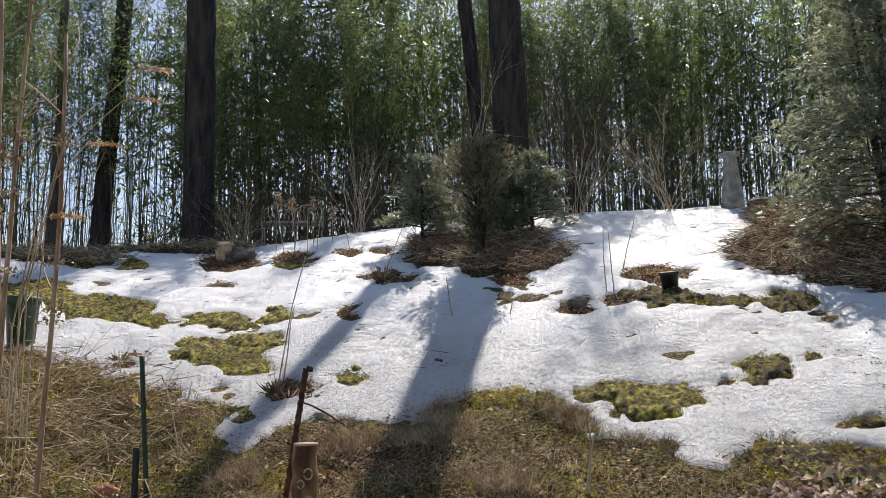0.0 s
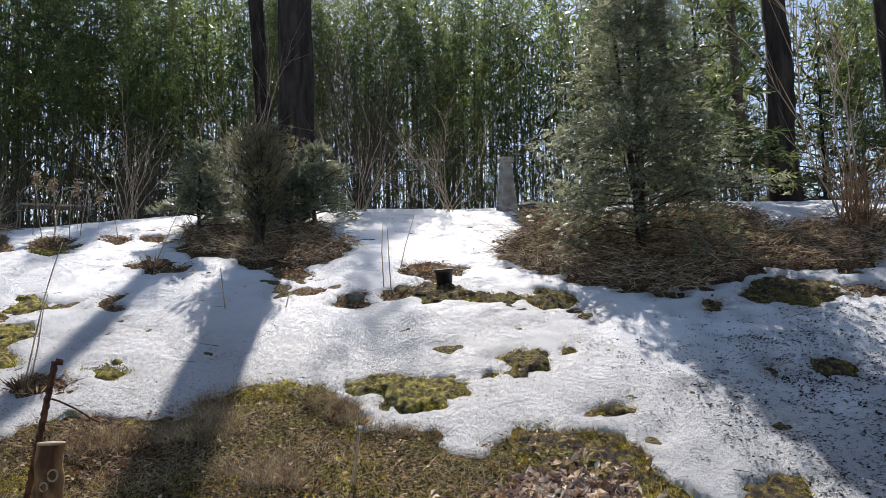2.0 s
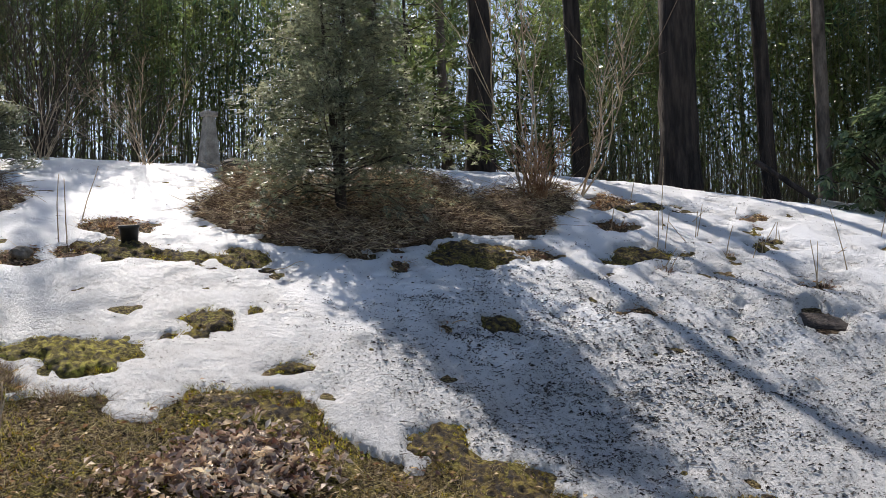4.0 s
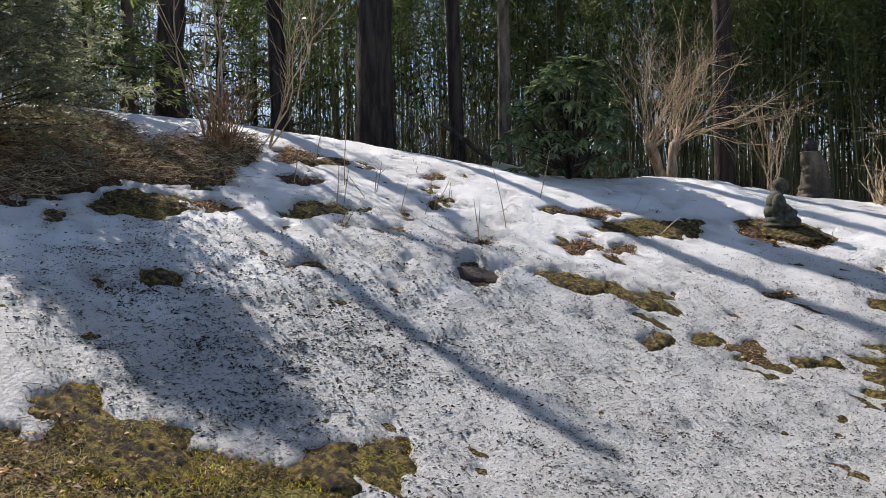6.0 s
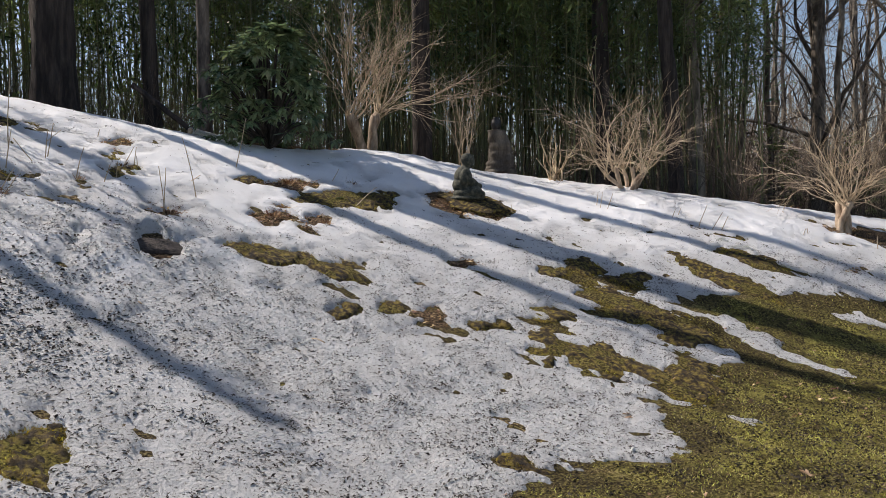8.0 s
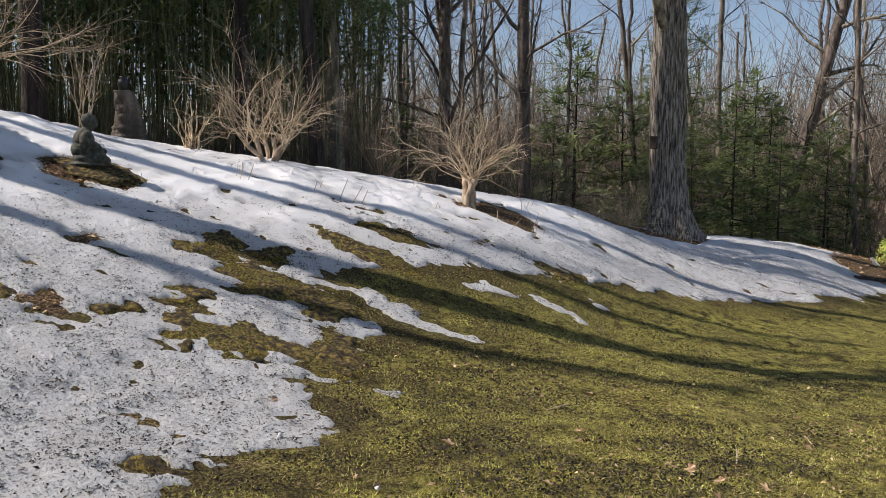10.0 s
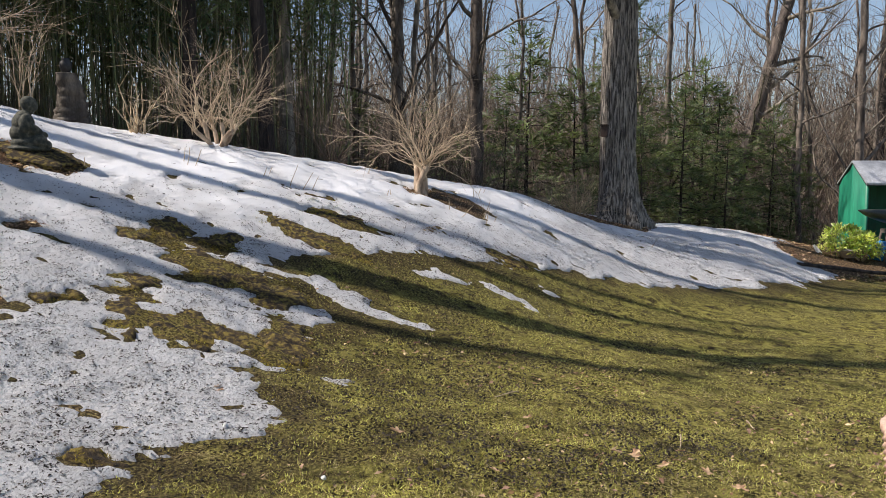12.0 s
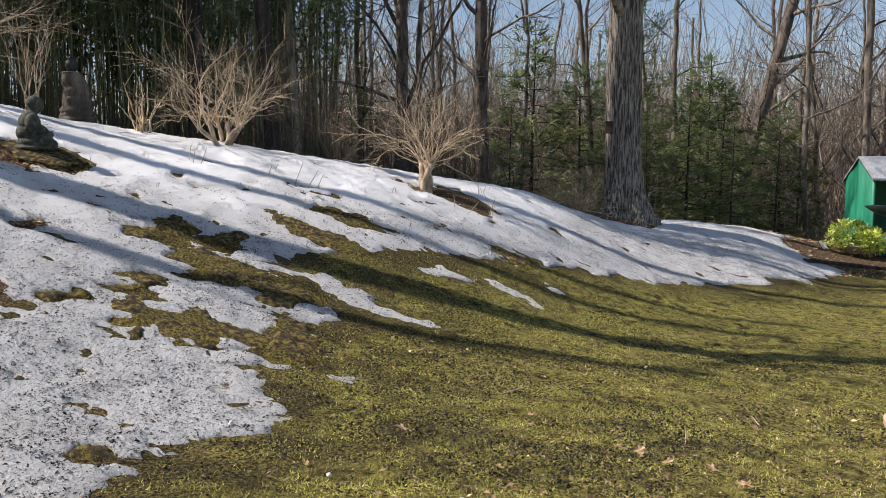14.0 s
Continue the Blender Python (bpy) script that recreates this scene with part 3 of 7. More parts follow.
# ---- ground: one sheet out to the horizon ----
def axis(lo, a, b, hi, fine, step, far):
    """Grid lines: fine from a to b, wider out to lo and hi, and ever wider to the horizon."""
    core = np.concatenate([np.arange(lo, a, step), np.arange(a, b, fine), np.arange(b, hi + 1e-6, step)])
    out, d, v = [], step, 0.0
    while v < far:
        d *= 1.22
        v += d
        out.append(v)
    out = np.array(out)
    return np.concatenate([core[0] - out[::-1], core, core[-1] + out])


def grid_faces(nx, ny):
    i, j = np.meshgrid(np.arange(nx - 1), np.arange(ny - 1), indexing="ij")
    k = (i * ny + j).ravel()
    return np.stack([k, k + ny, k + ny + 1, k + 1], 1)


def make_ground():
    xs, ys = axis(-9, -4, 13, 24.5, 0.075, 0.2, 900), axis(-17, -6, 8.6, 17, 0.075, 0.2, 900)
    X, Y = [a.ravel() for a in np.meshgrid(xs, ys, indexing="ij")]
    Z = land(X, Y)
    near = (X > -10) & (X < 25.5) & (Y > -18) & (Y < 18)
    Z = Z + np.where(near, 0.02 * fbm(X * 4, Y * 4, 2, 3), 0)
    u, w = wobble(X, Y)
    moss = np.minimum(patch_gap(u, w, MOSS_UP), np.minimum(patch_gap(u, w, MOSS_MID), patch_gap(u, w, MOSS_LOW)))
    bed = np.minimum(patch_gap(u, w, BEDS), np.minimum(patch_gap(u, w, LITTER), patch_gap(u, w, SOIL)))
    Z = Z + 0.035 * np.clip(-moss / 0.12, 0, 1) + 0.06 * np.clip(-patch_gap(u, w, BEDS) / 0.5, 0, 1)
    bare = np.where(near, np.clip(0.3 - snow_gap(X, Y) / 0.06, 0, 1), 0)
    Z = Z + bare * (0.035 * np.abs(fbm(X * 5.5, Y * 5.5, 6, 3)) + 0.02 * fbm(X * 2.1, Y * 2.1, 4, 2) - 0.01)
    r, phi, toe, rise, crest = bowl(X, Y)
    lawn = np.clip((-lawn_gap(X, Y)) / 0.4, 0, 1) * np.clip((X - 2.2 + 1.2 * fbm(X * 0.8, Y * 0.8, 1)) / 1.6, 0, 1)
    wood = np.clip((r - crest - 0.3) / 0.8, 0, 1)
    wet = np.where(near, np.clip(1.15 + lawn_gap(X, Y) / (1.7 + 0.8 * fbm(X * 1.1, Y * 1.1, 3, 3)), 0, 1) * np.clip(0.75 + 1.6 * fbm(X * 2.3, Y * 2.3, 7, 4), 0, 1) * np.clip((X - 3.4) / 2, 0.15, 1), 0)
    zone = np.stack([lawn, np.maximum(np.clip(0.5 - bed / 0.12, 0, 1), wood), np.clip(0.5 - moss / 0.1, 0, 1) * np.where(X > 4.6, 0.55, 1.0), wet], 1)
    me = Shape().add(np.stack([X, Y, Z], 1), grid_faces(len(xs), len(ys))).mesh("ground")
    me.attributes.new("zone", "FLOAT_COLOR", "POINT").data.foreach_set("color", zone.ravel().astype(np.float32))
    ob = part("ground", me, GROUND)
    return tagged(ob, "sloping garden ground with lawn, moss and brown litter", "ground", kind="structure")


def make_snow():
    step = 0.045
    xs, ys = np.arange(-8.2, 23.4, step), np.arange(-16.4, 16.8, step)
    X, Y = np.meshgrid(xs, ys, indexing="ij")
    X, Y = X + step * 0.35 * vnoise(X * 40, Y * 40, 1), Y + step * 0.35 * vnoise(X * 40, Y * 40, 2)
    D = snow_depth(X, Y)
    Z = land(X, Y) + 0.02 * fbm(X * 4, Y * 4, 2, 3) + D
    q = grid_faces(len(xs), len(ys))
    q = q[(D.ravel()[q] > -0.012).any(1)]
    used, inv = np.unique(q, return_inverse=True)
    x, y, z = X.ravel()[used], Y.ravel()[used], Z.ravel()[used]
    gap = snow_gap(x, y)
    dirt = 0.95 * np.exp(-np.maximum(gap, 0) / 0.25) + np.clip(1.15 - lawn_gap(x, y) / 3.4, 0, 1) * 0.95 + 0.5 * fbm(x * 0.9, y * 0.9, 5, 3)
    dirt *= 0.6 + 0.4 * np.clip((x - 2.2) / 2.5, 0, 1)
    dirt += 0.35 * np.exp(-np.maximum(gap, 0) / 0.1) * np.clip((x - 3) / 2, 0, 1)
    dirt += 0.55 * np.clip((-3.5 - y) / 3, 0, 1)
    dirt += 0.45 * np.clip((9.8 - y) / 3, 0, 1) * np.clip((4.5 - x) / 3, 0, 1)
    dirt += 0.5 * np.exp(-((x - 7.0) ** 2 + (y - 4.0) ** 2) / 6)
    me = Shape().add(np.stack([x, y, z], 1), inv.reshape(-1, 4)).mesh("snow_cover")
    me.attributes.new("dirt", "FLOAT", "POINT").data.foreach_set("value", np.clip(dirt, 0, 1.45).astype(np.float32))
    ob = part("snow_cover", me, SNOW)
    return tagged(ob, "patchy old snow with dark flecks on the slope", "snow", kind="structure")


ground = make_ground()
snow_cover = make_snow()


def moss_patch(cx, cy, a, b, turn):
    """A lumpy mat of moss filling one bare place."""
    green = cx < 1.6 and cy > 6
    bed = MOSS_BED if green else MOSS_BROWN
    step = 0.02 if cx < 6.5 else 0.032
    R = max(a, b) + 0.3
    xs, ys = np.arange(cx - R, cx + R, step), np.arange(cy - R, cy + R, step)
    X, Y = np.meshgrid(xs, ys, indexing="ij")
    u, w = wobble(X, Y)
    inside = -(patch_gap(u, w, [(cx, cy, a, b, turn)]) + 0.2 * fbm(X * 4.5, Y * 4.5, 3, 4) + 0.09 * fbm(X * 13, Y * 13, 6, 3))
    lump = 1.2 * np.clip(0.15 + fbm(X * 6.5, Y * 6.5, 7, 3), 0, 1) + np.abs(fbm(X * 14, Y * 14, 5, 3)) * 1.3 + 1.1 * np.abs(fbm(X * 31, Y * 31, 2, 2))
    Z = land(X, Y) + 0.02 * fbm(X * 4, Y * 4, 2, 3) + 0.004 + (0.045 if cx < 4 and cy > 6 else 0.04) * (1 - np.exp(-np.maximum(inside, 0) / 0.06)) * np.clip(0.15 + lump, 0, 1.5) + np.minimum(inside, 0) * 1.0
    q = grid_faces(len(xs), len(ys))
    q = q[(inside.ravel()[q] > -0.03).any(1)]
    if len(q) < 8:
        return
    used, inv = np.unique(q, return_inverse=True)
    c = np.array([cx, cy, float(land(cx, cy))])
    ob = part("moss_patch", Shape().add(np.stack([X.ravel()[used], Y.ravel()[used], Z.ravel()[used]], 1) - c, inv.reshape(-1, 4)), bed)
    ob.matrix_world = Matrix.Translation(c)
    tagged(ob, "lumpy yellow-green moss cushion in melted snow" if green else "ragged brown-olive moss patch in melted snow", "moss", "moss patches")


for place in MOSS_UP + MOSS_MID + MOSS_LOW:
    moss_patch(*place)

# ---- trees ----
def wander(p, d, length, n, bend, rng, lift=0.0):
    """A crooked path of n+1 points."""
    pts, d = [np.array(p, float)], unit(np.array(d, float))
    for _ in range(n):
        d = unit(d + rng.normal(0, bend, 3) + [0, 0, lift])
        pts.append(pts[-1] + d * length / n)
    return np.array(pts)


def sprout(path, f):
    i = min(int(f * (len(path) - 1)), len(path) - 2)
    u = f * (len(path) - 1) - i
    return path[i] * (1 - u) + path[i + 1] * u, unit(path[i + 1] - path[i])


def side_way(d, angle, rng):
    s = rng.normal(0, 1, 3)
    s = unit(s - d * (s @ d))
    return d * math.cos(angle) + s * math.sin(angle)


def trunk_shape(h, r, rng, lean=(0, 0), sides=14, flare=0.35, bend=0.02, top=0.45, rough=0.05):
    """A trunk with a flared foot and uneven girth. Returns the shape and its middle line."""
    n = 30
    f = np.linspace(0, 1, n) ** 1.35
    z = f * h - 0.3 * (f == 0)
    wob = np.cumsum(rng.normal(0, bend, (n, 2)), 0) * (f[:, None] ** 0.5)
    line = np.stack([lean[0] * z + wob[:, 0], lean[1] * z + wob[:, 1], z], 1)
    rad = r * (1 - (1 - top) * f) * (1 + flare * np.exp(-np.maximum(z, 0) / (1.2 * r + 0.05)))
    w = np.arange(sides) * 2 * math.pi / sides
    k = 1 + rough * rng.normal(0, 1, (n, sides)) + rough * rng.normal(0, 1, (1, sides)) * np.exp(-f * 12)[:, None] * 2.5
    ring = line[:, None] + (rad[:, None] * k)[..., None] * np.stack([np.cos(w), np.sin(w), 0 * w], 1)[None]
    a, lo = np.arange(sides), (np.arange(n - 1) * sides)[:, None]
    q = np.stack([lo + a, lo + (a + 1) % sides, lo + sides + (a + 1) % sides, lo + sides + a], -1).reshape(-1, 4)
    return Shape().add(ring.reshape(-1, 3), q), line, rad


def limbs_shape(line, rad, lo, hi, n, length, rng, depth=2, lift=0.05, sides=5, angle=(0.6, 1.2)):
    """Bare limbs, branches and twigs from a trunk's middle line, between two parts of its height."""
    s = Shape()
    thin = []
    for f in np.linspace(lo, hi, n) + rng.uniform(-0.02, 0.02, n):
        p, d = sprout(line, min(max(f, 0.02), 0.99))
        r0 = np.interp(f, np.linspace(0, 1, len(rad)), rad) * rng.uniform(0.25, 0.5)
        L = length * (1.15 - 0.7 * f) * rng.uniform(0.6, 1.2)
        limb = wander(p, side_way(d, rng.uniform(*angle), rng), L, 7, 0.16, rng, lift)
        tube(s, limb, np.linspace(r0, r0 * 0.22, 8), sides, False)
        for g in rng.uniform(0.2, 1, 7):
            q, e = sprout(limb, min(g, 0.98))
            b = wander(q, side_way(e, rng.uniform(0.4, 1.0), rng), L * rng.uniform(0.25, 0.5), 4, 0.2, rng, lift)
            rb = max(r0 * (1 - 0.7 * g) * 0.45, 0.006)
            tube(s, b, np.linspace(rb, rb * 0.35, 5), 3, False)
            for _ in range(4 if depth > 1 else 2):
                q2, e2 = sprout(b, rng.uniform(0.2, 0.98))
                thin.append((q2, side_way(e2, rng.uniform(0.3, 0.9), rng) + [0, 0, 0.15], L * rng.uniform(0.08, 0.22), max(rb * 0.4, 0.004)))
    if thin:
        rods(s, np.array([t[0] for t in thin]), np.array([t[1] for t in thin]), np.array([t[2] for t in thin]), np.array([t[3] for t in thin]))
        p2 = np.array([t[0] + unit(np.array(t[1])) * t[2] * 0.6 for t in thin])
        rods(s, p2, np.array([t[1] for t in thin]) + rng.normal(0, 0.6, (len(thin), 3)), np.array([t[2] for t in thin]) * 0.7, np.array([t[3] for t in thin]) * 0.7)
    return s


def bare_tree(name, x, y, h, r, seed, label, bark=BARK_DARK, lean=(0, 0), lo=0.45, n=12, length=4.5, sides=16, rough=0.05, depth=2, bend=0.02, category="tree", group=""):
    rng = np.random.RandomState(seed)
    t = thing(name, pose(*at(x, y)), label, category, group)
    s, line, rad = trunk_shape(h, r, rng, lean, sides, 0.35, bend, 0.62, rough)
    part("trunk", s, bark, t)
    part("crown", limbs_shape(line, rad, lo, 0.98, n, length, rng, depth), bark, t)
    return t


# big dark trunks that stand along the crest
bare_tree("pine_tree", 1.33, 14.9, 17, 0.32, 1, "tall dark-barked tree standing behind the small cedar", lean=(-0.035, 0.0), lo=0.72, n=6)
bare_tree("pine_tree", 1.08, 18.2, 15, 0.18, 2, "slimmer dark-barked tree leaning behind a larger one", lean=(-0.06, 0.0), lo=0.72, n=6, length=3)
bare_tree("pine_tree", -4.75, 16.2, 17, 0.31, 3, "thick dark-barked tree at the edge of the bamboo", lo=0.72, n=6)
bare_tree("pine_tree", 10.2, 13.3, 6.2, 0.29, 4, "straight dark-barked tree on the snowy crest", lo=0.9, n=4, length=1.6)
bare_tree("pine_tree", 7.6, 13.0, 7.9, 0.14, 5, "dark straight tree behind the larger cedar", lo=0.9, n=4, length=1.6)
bare_tree("grey_tree", 9.2, 13.0, 6.4, 0.1, 13, "thin leaning bare tree beside the cedar", bark=BARK_GREY, lean=(-0.05, 0.0), lo=0.85, n=5, length=1.5)
bare_tree("pine_tree", 12.8, 13.1, 15, 0.19, 6, "thin dark tree leaning a little on the crest", lean=(-0.05, 0.0), lo=0.72, n=6, length=2.6)
bare_tree("pine_tree", 13.3, 10.9, 18, 0.39, 7, "massive dark tree trunk before the bamboo", lo=0.72, n=6)
bare_tree("pine_tree", 15.37, 10.28, 15, 0.16, 8, "slender dark tree in the bamboo edge", lean=(-0.03, 0.0), lo=0.72, n=6, length=2.5)
bare_tree("pine_tree", 15.76, 9.37, 15, 0.14, 9, "slender straight grey tree in the bamboo edge", bark=BARK_GREY, lo=0.72, n=6, length=2.5)
bare_tree("pine_tree", 17.53, 5.28, 16, 0.2, 10, "dark straight tree behind the pruned shrubs", lo=0.72, n=6, length=3)
bare_tree("pine_tree", -7.6, 18.3, 16, 0.2, 11, "dark tree trunk tilting among bamboo", lean=(0.07, 0.0), lo=0.72, n=6)
bare_tree("pine_tree", -8.5, 18, 14, 0.11, 12, "thin grey-brown trunk among bamboo", bark=BARK_GREY, lean=(0.03, 0.0), lo=0.72, n=6, length=2.5)


def oak_tree(x, y, h, r, seed):
    """The great oak: deep ridged bark, spreading root flare."""
    rng = np.random.RandomState(seed)
    t = thing("oak_tree", pose(*at(x, y)), "large oak with deeply furrowed grey bark and spreading roots", "tree")
    n, sides = 230, 230
    z = np.linspace(-0.35, 1, n)
    z = np.where(z > 0, np.maximum(z, 0) ** 1.3 * h, z)
    w = np.arange(sides) * 2 * math.pi / sides
    Z, W = np.meshgrid(z, w, indexing="ij")
    rad = r * (1 - 0.35 * Z / h)
    roots = sum(1.3 * a * np.exp(-(((W - c + math.pi) % (2 * math.pi) - math.pi) / s) ** 2) for c, a, s in ((0.6, 0.5, 0.35), (2.2, 0.55, 0.4), (3.6, 0.45, 0.3), (4.75, 0.9, 0.33), (5.6, 0.6, 0.35)))
    rad = rad * (1 + (0.2 + roots * 1.0) * np.exp(-np.maximum(Z, 0) / 0.5))
    turn = W / (2 * math.pi)
    ridge = np.abs(vnoise(turn * 34 + 0.5 * vnoise(turn * 9, Z * 2.5, 4), Z * 2.0, 1)) + 0.4 * np.abs(vnoise(turn * 60, Z * 6, 2))
    rad = rad + 0.11 * (ridge - 0.2) * (1 - 0.3 * Z / h)
    x0, y0 = 0.004 * Z + 0.05 * np.sin(Z * 0.4), 0.0 * Z
    v = np.stack([x0 + rad * np.cos(W), y0 + rad * np.sin(W), Z], -1).reshape(-1, 3)
    a, lo = np.arange(sides), (np.arange(n - 1) * sides)[:, None]
    q = np.stack([lo + a, lo + (a + 1) % sides, lo + sides + (a + 1) % sides, lo + sides + a], -1).reshape(-1, 4)
    part("trunk", Shape().add(v, q), BARK_OAK, t)
    line = np.stack([0.004 * z + 0.05 * np.sin(z * 0.4), 0 * z, z], 1)[25::4]
    part("crown", limbs_shape(line, np.full(len(line), r * 0.7), 0.45, 0.98, 12, 6.0, rng), BARK_GREY, t)
    return t


oak_tree(20.44, -7.93, 18.5, 0.41, 20)
bare_tree("grey_tree", 22.21, -8.28, 18, 0.2, 21, "grey-barked tree standing close behind the oak", bark=BARK_GREY, lo=0.4, n=12)
# named trees of the bare wood beyond the lawn
bare_tree("grey_tree", 31.12, -16.14, 17, 0.27, 22, "leaning bare tree with a broken pale trunk", bark=BARK_GREY, lean=(0.02, -0.28), lo=0.35, n=14)
bare_tree("forked_tree", 26.97, -18.92, 14, 0.15, 23, "forked bare tree with upswept limbs", bark=BARK_GREY, lo=0.22, n=14, length=5.5)
bare_tree("forked_tree", 32.21, -23.48, 16.5, 0.18, 24, "dark bare tree with long side limbs", bark=BARK_DARK, lean=(0.02, -0.05), lo=0.3, n=14)
bare_tree("grey_tree", 26.78, -3.28, 15, 0.2, 25, "bare grey tree with long level limbs", bark=BARK_GREY, lo=0.25, n=16, length=5.5)
bare_tree("grey_tree", 29.09, -6.24, 17.5, 0.22, 26, "tall bare grey tree", bark=BARK_GREY, lo=0.35, n=13)
bare_tree("dark_tree", 20.12, 1.79, 15, 0.2, 27, "dark bare trunk behind the pruned shrub", lean=(-0.02, 0.03), lo=0.45, n=10, length=3.5)
bare_tree("dark_tree", 21.6, -0.2, 15, 0.18, 28, "bare trunk with pale patches of bark", bark=BARK_GREY, lean=(-0.01, 0.05), lo=0.45, n=10, length=3.5)
bare_tree("dark_tree", 19.46, 0.2, 13, 0.17, 29, "dark trunk leaning beside bamboo", lean=(-0.02, 0.06), lo=0.5, n=10, length=3.5)

rng = np.random.RandomState(77)
KINDS = []
for i in range(4):
    KINDS.append(bare_tree("woodland_tree", 34 + 3.1 * i, -12 + 6 * i, 13 + 1.2 * i, 0.085 + 0.017 * i, 200 + i, "bare grey woodland tree with fine twigs", BARK_GREY, (0.02 * i - 0.03, 0.02), 0.22, 11, 4.2, 7, 0.04, 1, 0.06, group="bare woodland trees"))
for i in range(84):
    head, d = radians(rng.uniform(86, 138)), rng.uniform(31, 66)
    if i % 5 == 0:
        head = radians(rng.uniform(40, 84))
        d = rng.uniform(30, 60)
    x, y = 1.2 + d * math.sin(head), -0.5 + d * math.cos(head)
    copy_thing(KINDS[i % 4], pose(*at(x, y), rng.uniform(-4, 4), rng.uniform(-4, 4), rng.uniform(0, 360)) @ Matrix.Scale(rng.uniform(0.7, 1.15), 4))


for i in range(16):
    head, d = radians(rng.uniform(80, 98)), rng.uniform(21, 32)
    copy_thing(KINDS[i % 2], pose(*at(1.2 + d * math.sin(head), -0.5 + d * math.cos(head)), rng.uniform(-4, 4), rng.uniform(-4, 4), rng.uniform(0, 360)) @ Matrix.Scale(rng.uniform(0.8, 1.1), 4))


# ---- evergreens ----
def cone(f):
    return (1 - f) ** 0.75


def shaggy(f):
    return np.interp(f, [0, 0.1, 0.3, 0.55, 0.75, 1], [0.85, 1.0, 0.82, 0.55, 0.36, 0.05]) * (1 + 0.2 * math.sin(f * 23))


def vase(f):
    return np.interp(f, [0, 0.12, 0.35, 0.6, 0.85, 1], [0.3, 0.55, 1, 0.95, 0.55, 0.12])


def conifer(name, m, h, spread, clear, n_limbs, sprays, seed, label, leaf, bark=BARK_DARK, droop=0.1, size=0.16, trunk_r=0.1, profile=cone, category="tree", group="", width=0.3, fan=5, scatter=0.05, rise=(0.05, 0.5), stems=1, wood_r=1.0):
    """An evergreen: trunk, limbs and feathery sprays of needles along the limbs."""
    rng = np.random.RandomState(seed)
    t = thing(name, m, label, category, group)
    for k in range(stems):
        s, line, rad = trunk_shape(h * (1 - 0.12 * k), trunk_r, rng, (0.09 * math.cos(2.2 * k) * (k > 0), 0.09 * math.sin(2.2 * k) * (k > 0)), 10, 0.4, 0.008, 0.1)
        part("trunk", s, bark, t)
    wood, P, D = Shape(), [], []
    for i in range(n_limbs):
        g = (i + rng.uniform(0, 1)) / n_limbs
        z = (clear + (1 - clear) * g) * h * 0.98
        reach = spread * float(profile(g)) * rng.uniform(0.7, 1.15) + 0.05
        a = i * 2.4 + rng.uniform(-0.4, 0.4)
        d = np.array([math.cos(a), math.sin(a), rng.uniform(*rise)])
        limb = wander((0, 0, z), d, reach, 6, 0.1, rng, -droop)
        tube(wood, limb, np.linspace(0.006 + 0.008 * reach, 0.003, 7) * wood_r, 4, False)
        k = max(int(sprays / n_limbs * (0.25 + 1.1 * reach / spread)), 4)
        for u in rng.uniform(0.1, 1, k) ** 0.65:
            p, e = sprout(limb, min(u, 0.99))
            q = p + rng.normal(0, scatter * (0.5 + spread), 3) * [1, 1, 0.6]
            P.append(q)
            D.append(unit(unit(q - np.array([0, 0, z - 0.2])) * 0.8 + e * 0.7 + rng.normal(0, 0.35, 3) - [0, 0, droop * 2]))
    part("branch_frame", wood, bark, t)
    P, D = np.array(P), np.array(D)
    fol = Shape()
    nrm = unit(rng.normal(0, 0.5, P.shape) + [0, 0, 1])
    side = unit(np.cross(D, nrm))
    L = size * rng.uniform(0.6, 1.4, len(P))
    leaves(fol, P, D, nrm, L, L * width)
    for j in range(fan - 1):
        g = 0.15 + 0.7 * (j // 2) / max((fan - 1) // 2, 1)
        sg = 1 if j % 2 else -1
        leaves(fol, P + D * (L * g)[:, None], D * 0.75 + side * sg * 0.75 + rng.normal(0, 0.18, P.shape), nrm, L * (0.75 - 0.4 * g), L * width * 0.8)
    part("foliage", fol, leaf, t)
    return t


conifer("cedar_shrub", pose(*at(0.5, 10.75)), 1.5, 0.66, 0.15, 95, 4400, 31, "small dark cedar shrub in a bed of brown mulch", SHADED_CEDAR_LEAF, droop=0.0, size=0.06, trunk_r=0.045, profile=vase, category="shrub", width=0.16, scatter=0.05, rise=(0.6, 1.6), stems=4)
for x, y, h, w, sd in ((-0.25, 11.9, 1.3, 0.62, 41), (1.35, 12.2, 1.15, 0.62, 42), (0.95, 11.9, 0.85, 0.4, 43)):
    conifer("cedar_sapling", pose(*at(x, y)), h, w, 0.12, 36, 1300, sd, "feathery olive-green cedar sapling beside the small cedar", CEDAR_LEAF, droop=0.05, size=0.12, trunk_r=0.03, category="shrub", group="cedar saplings", width=0.2, scatter=0.06)
conifer("cedar_tree", pose(*at(5.1, 9.35)), 3.85, 1.4, 0.03, 200, 14000, 32, "broad grey-green cedar with drooping feathery branches over brown mulch", CEDAR_LEAF, droop=0.11, size=0.1, trunk_r=0.06, width=0.17, scatter=0.075, rise=(0.1, 0.8), stems=2, profile=shaggy, wood_r=0.55)
hem = conifer("hemlock_tree", pose(*at(25.58, -9.71)), 4.3, 1.55, 0.08, 46, 1150, 33, "dark green hemlock with layered airy branches", PINE_LEAF, droop=0.06, size=0.24, trunk_r=0.05, group="hemlocks", width=0.16, fan=4, scatter=0.05, rise=(-0.05, 0.3))
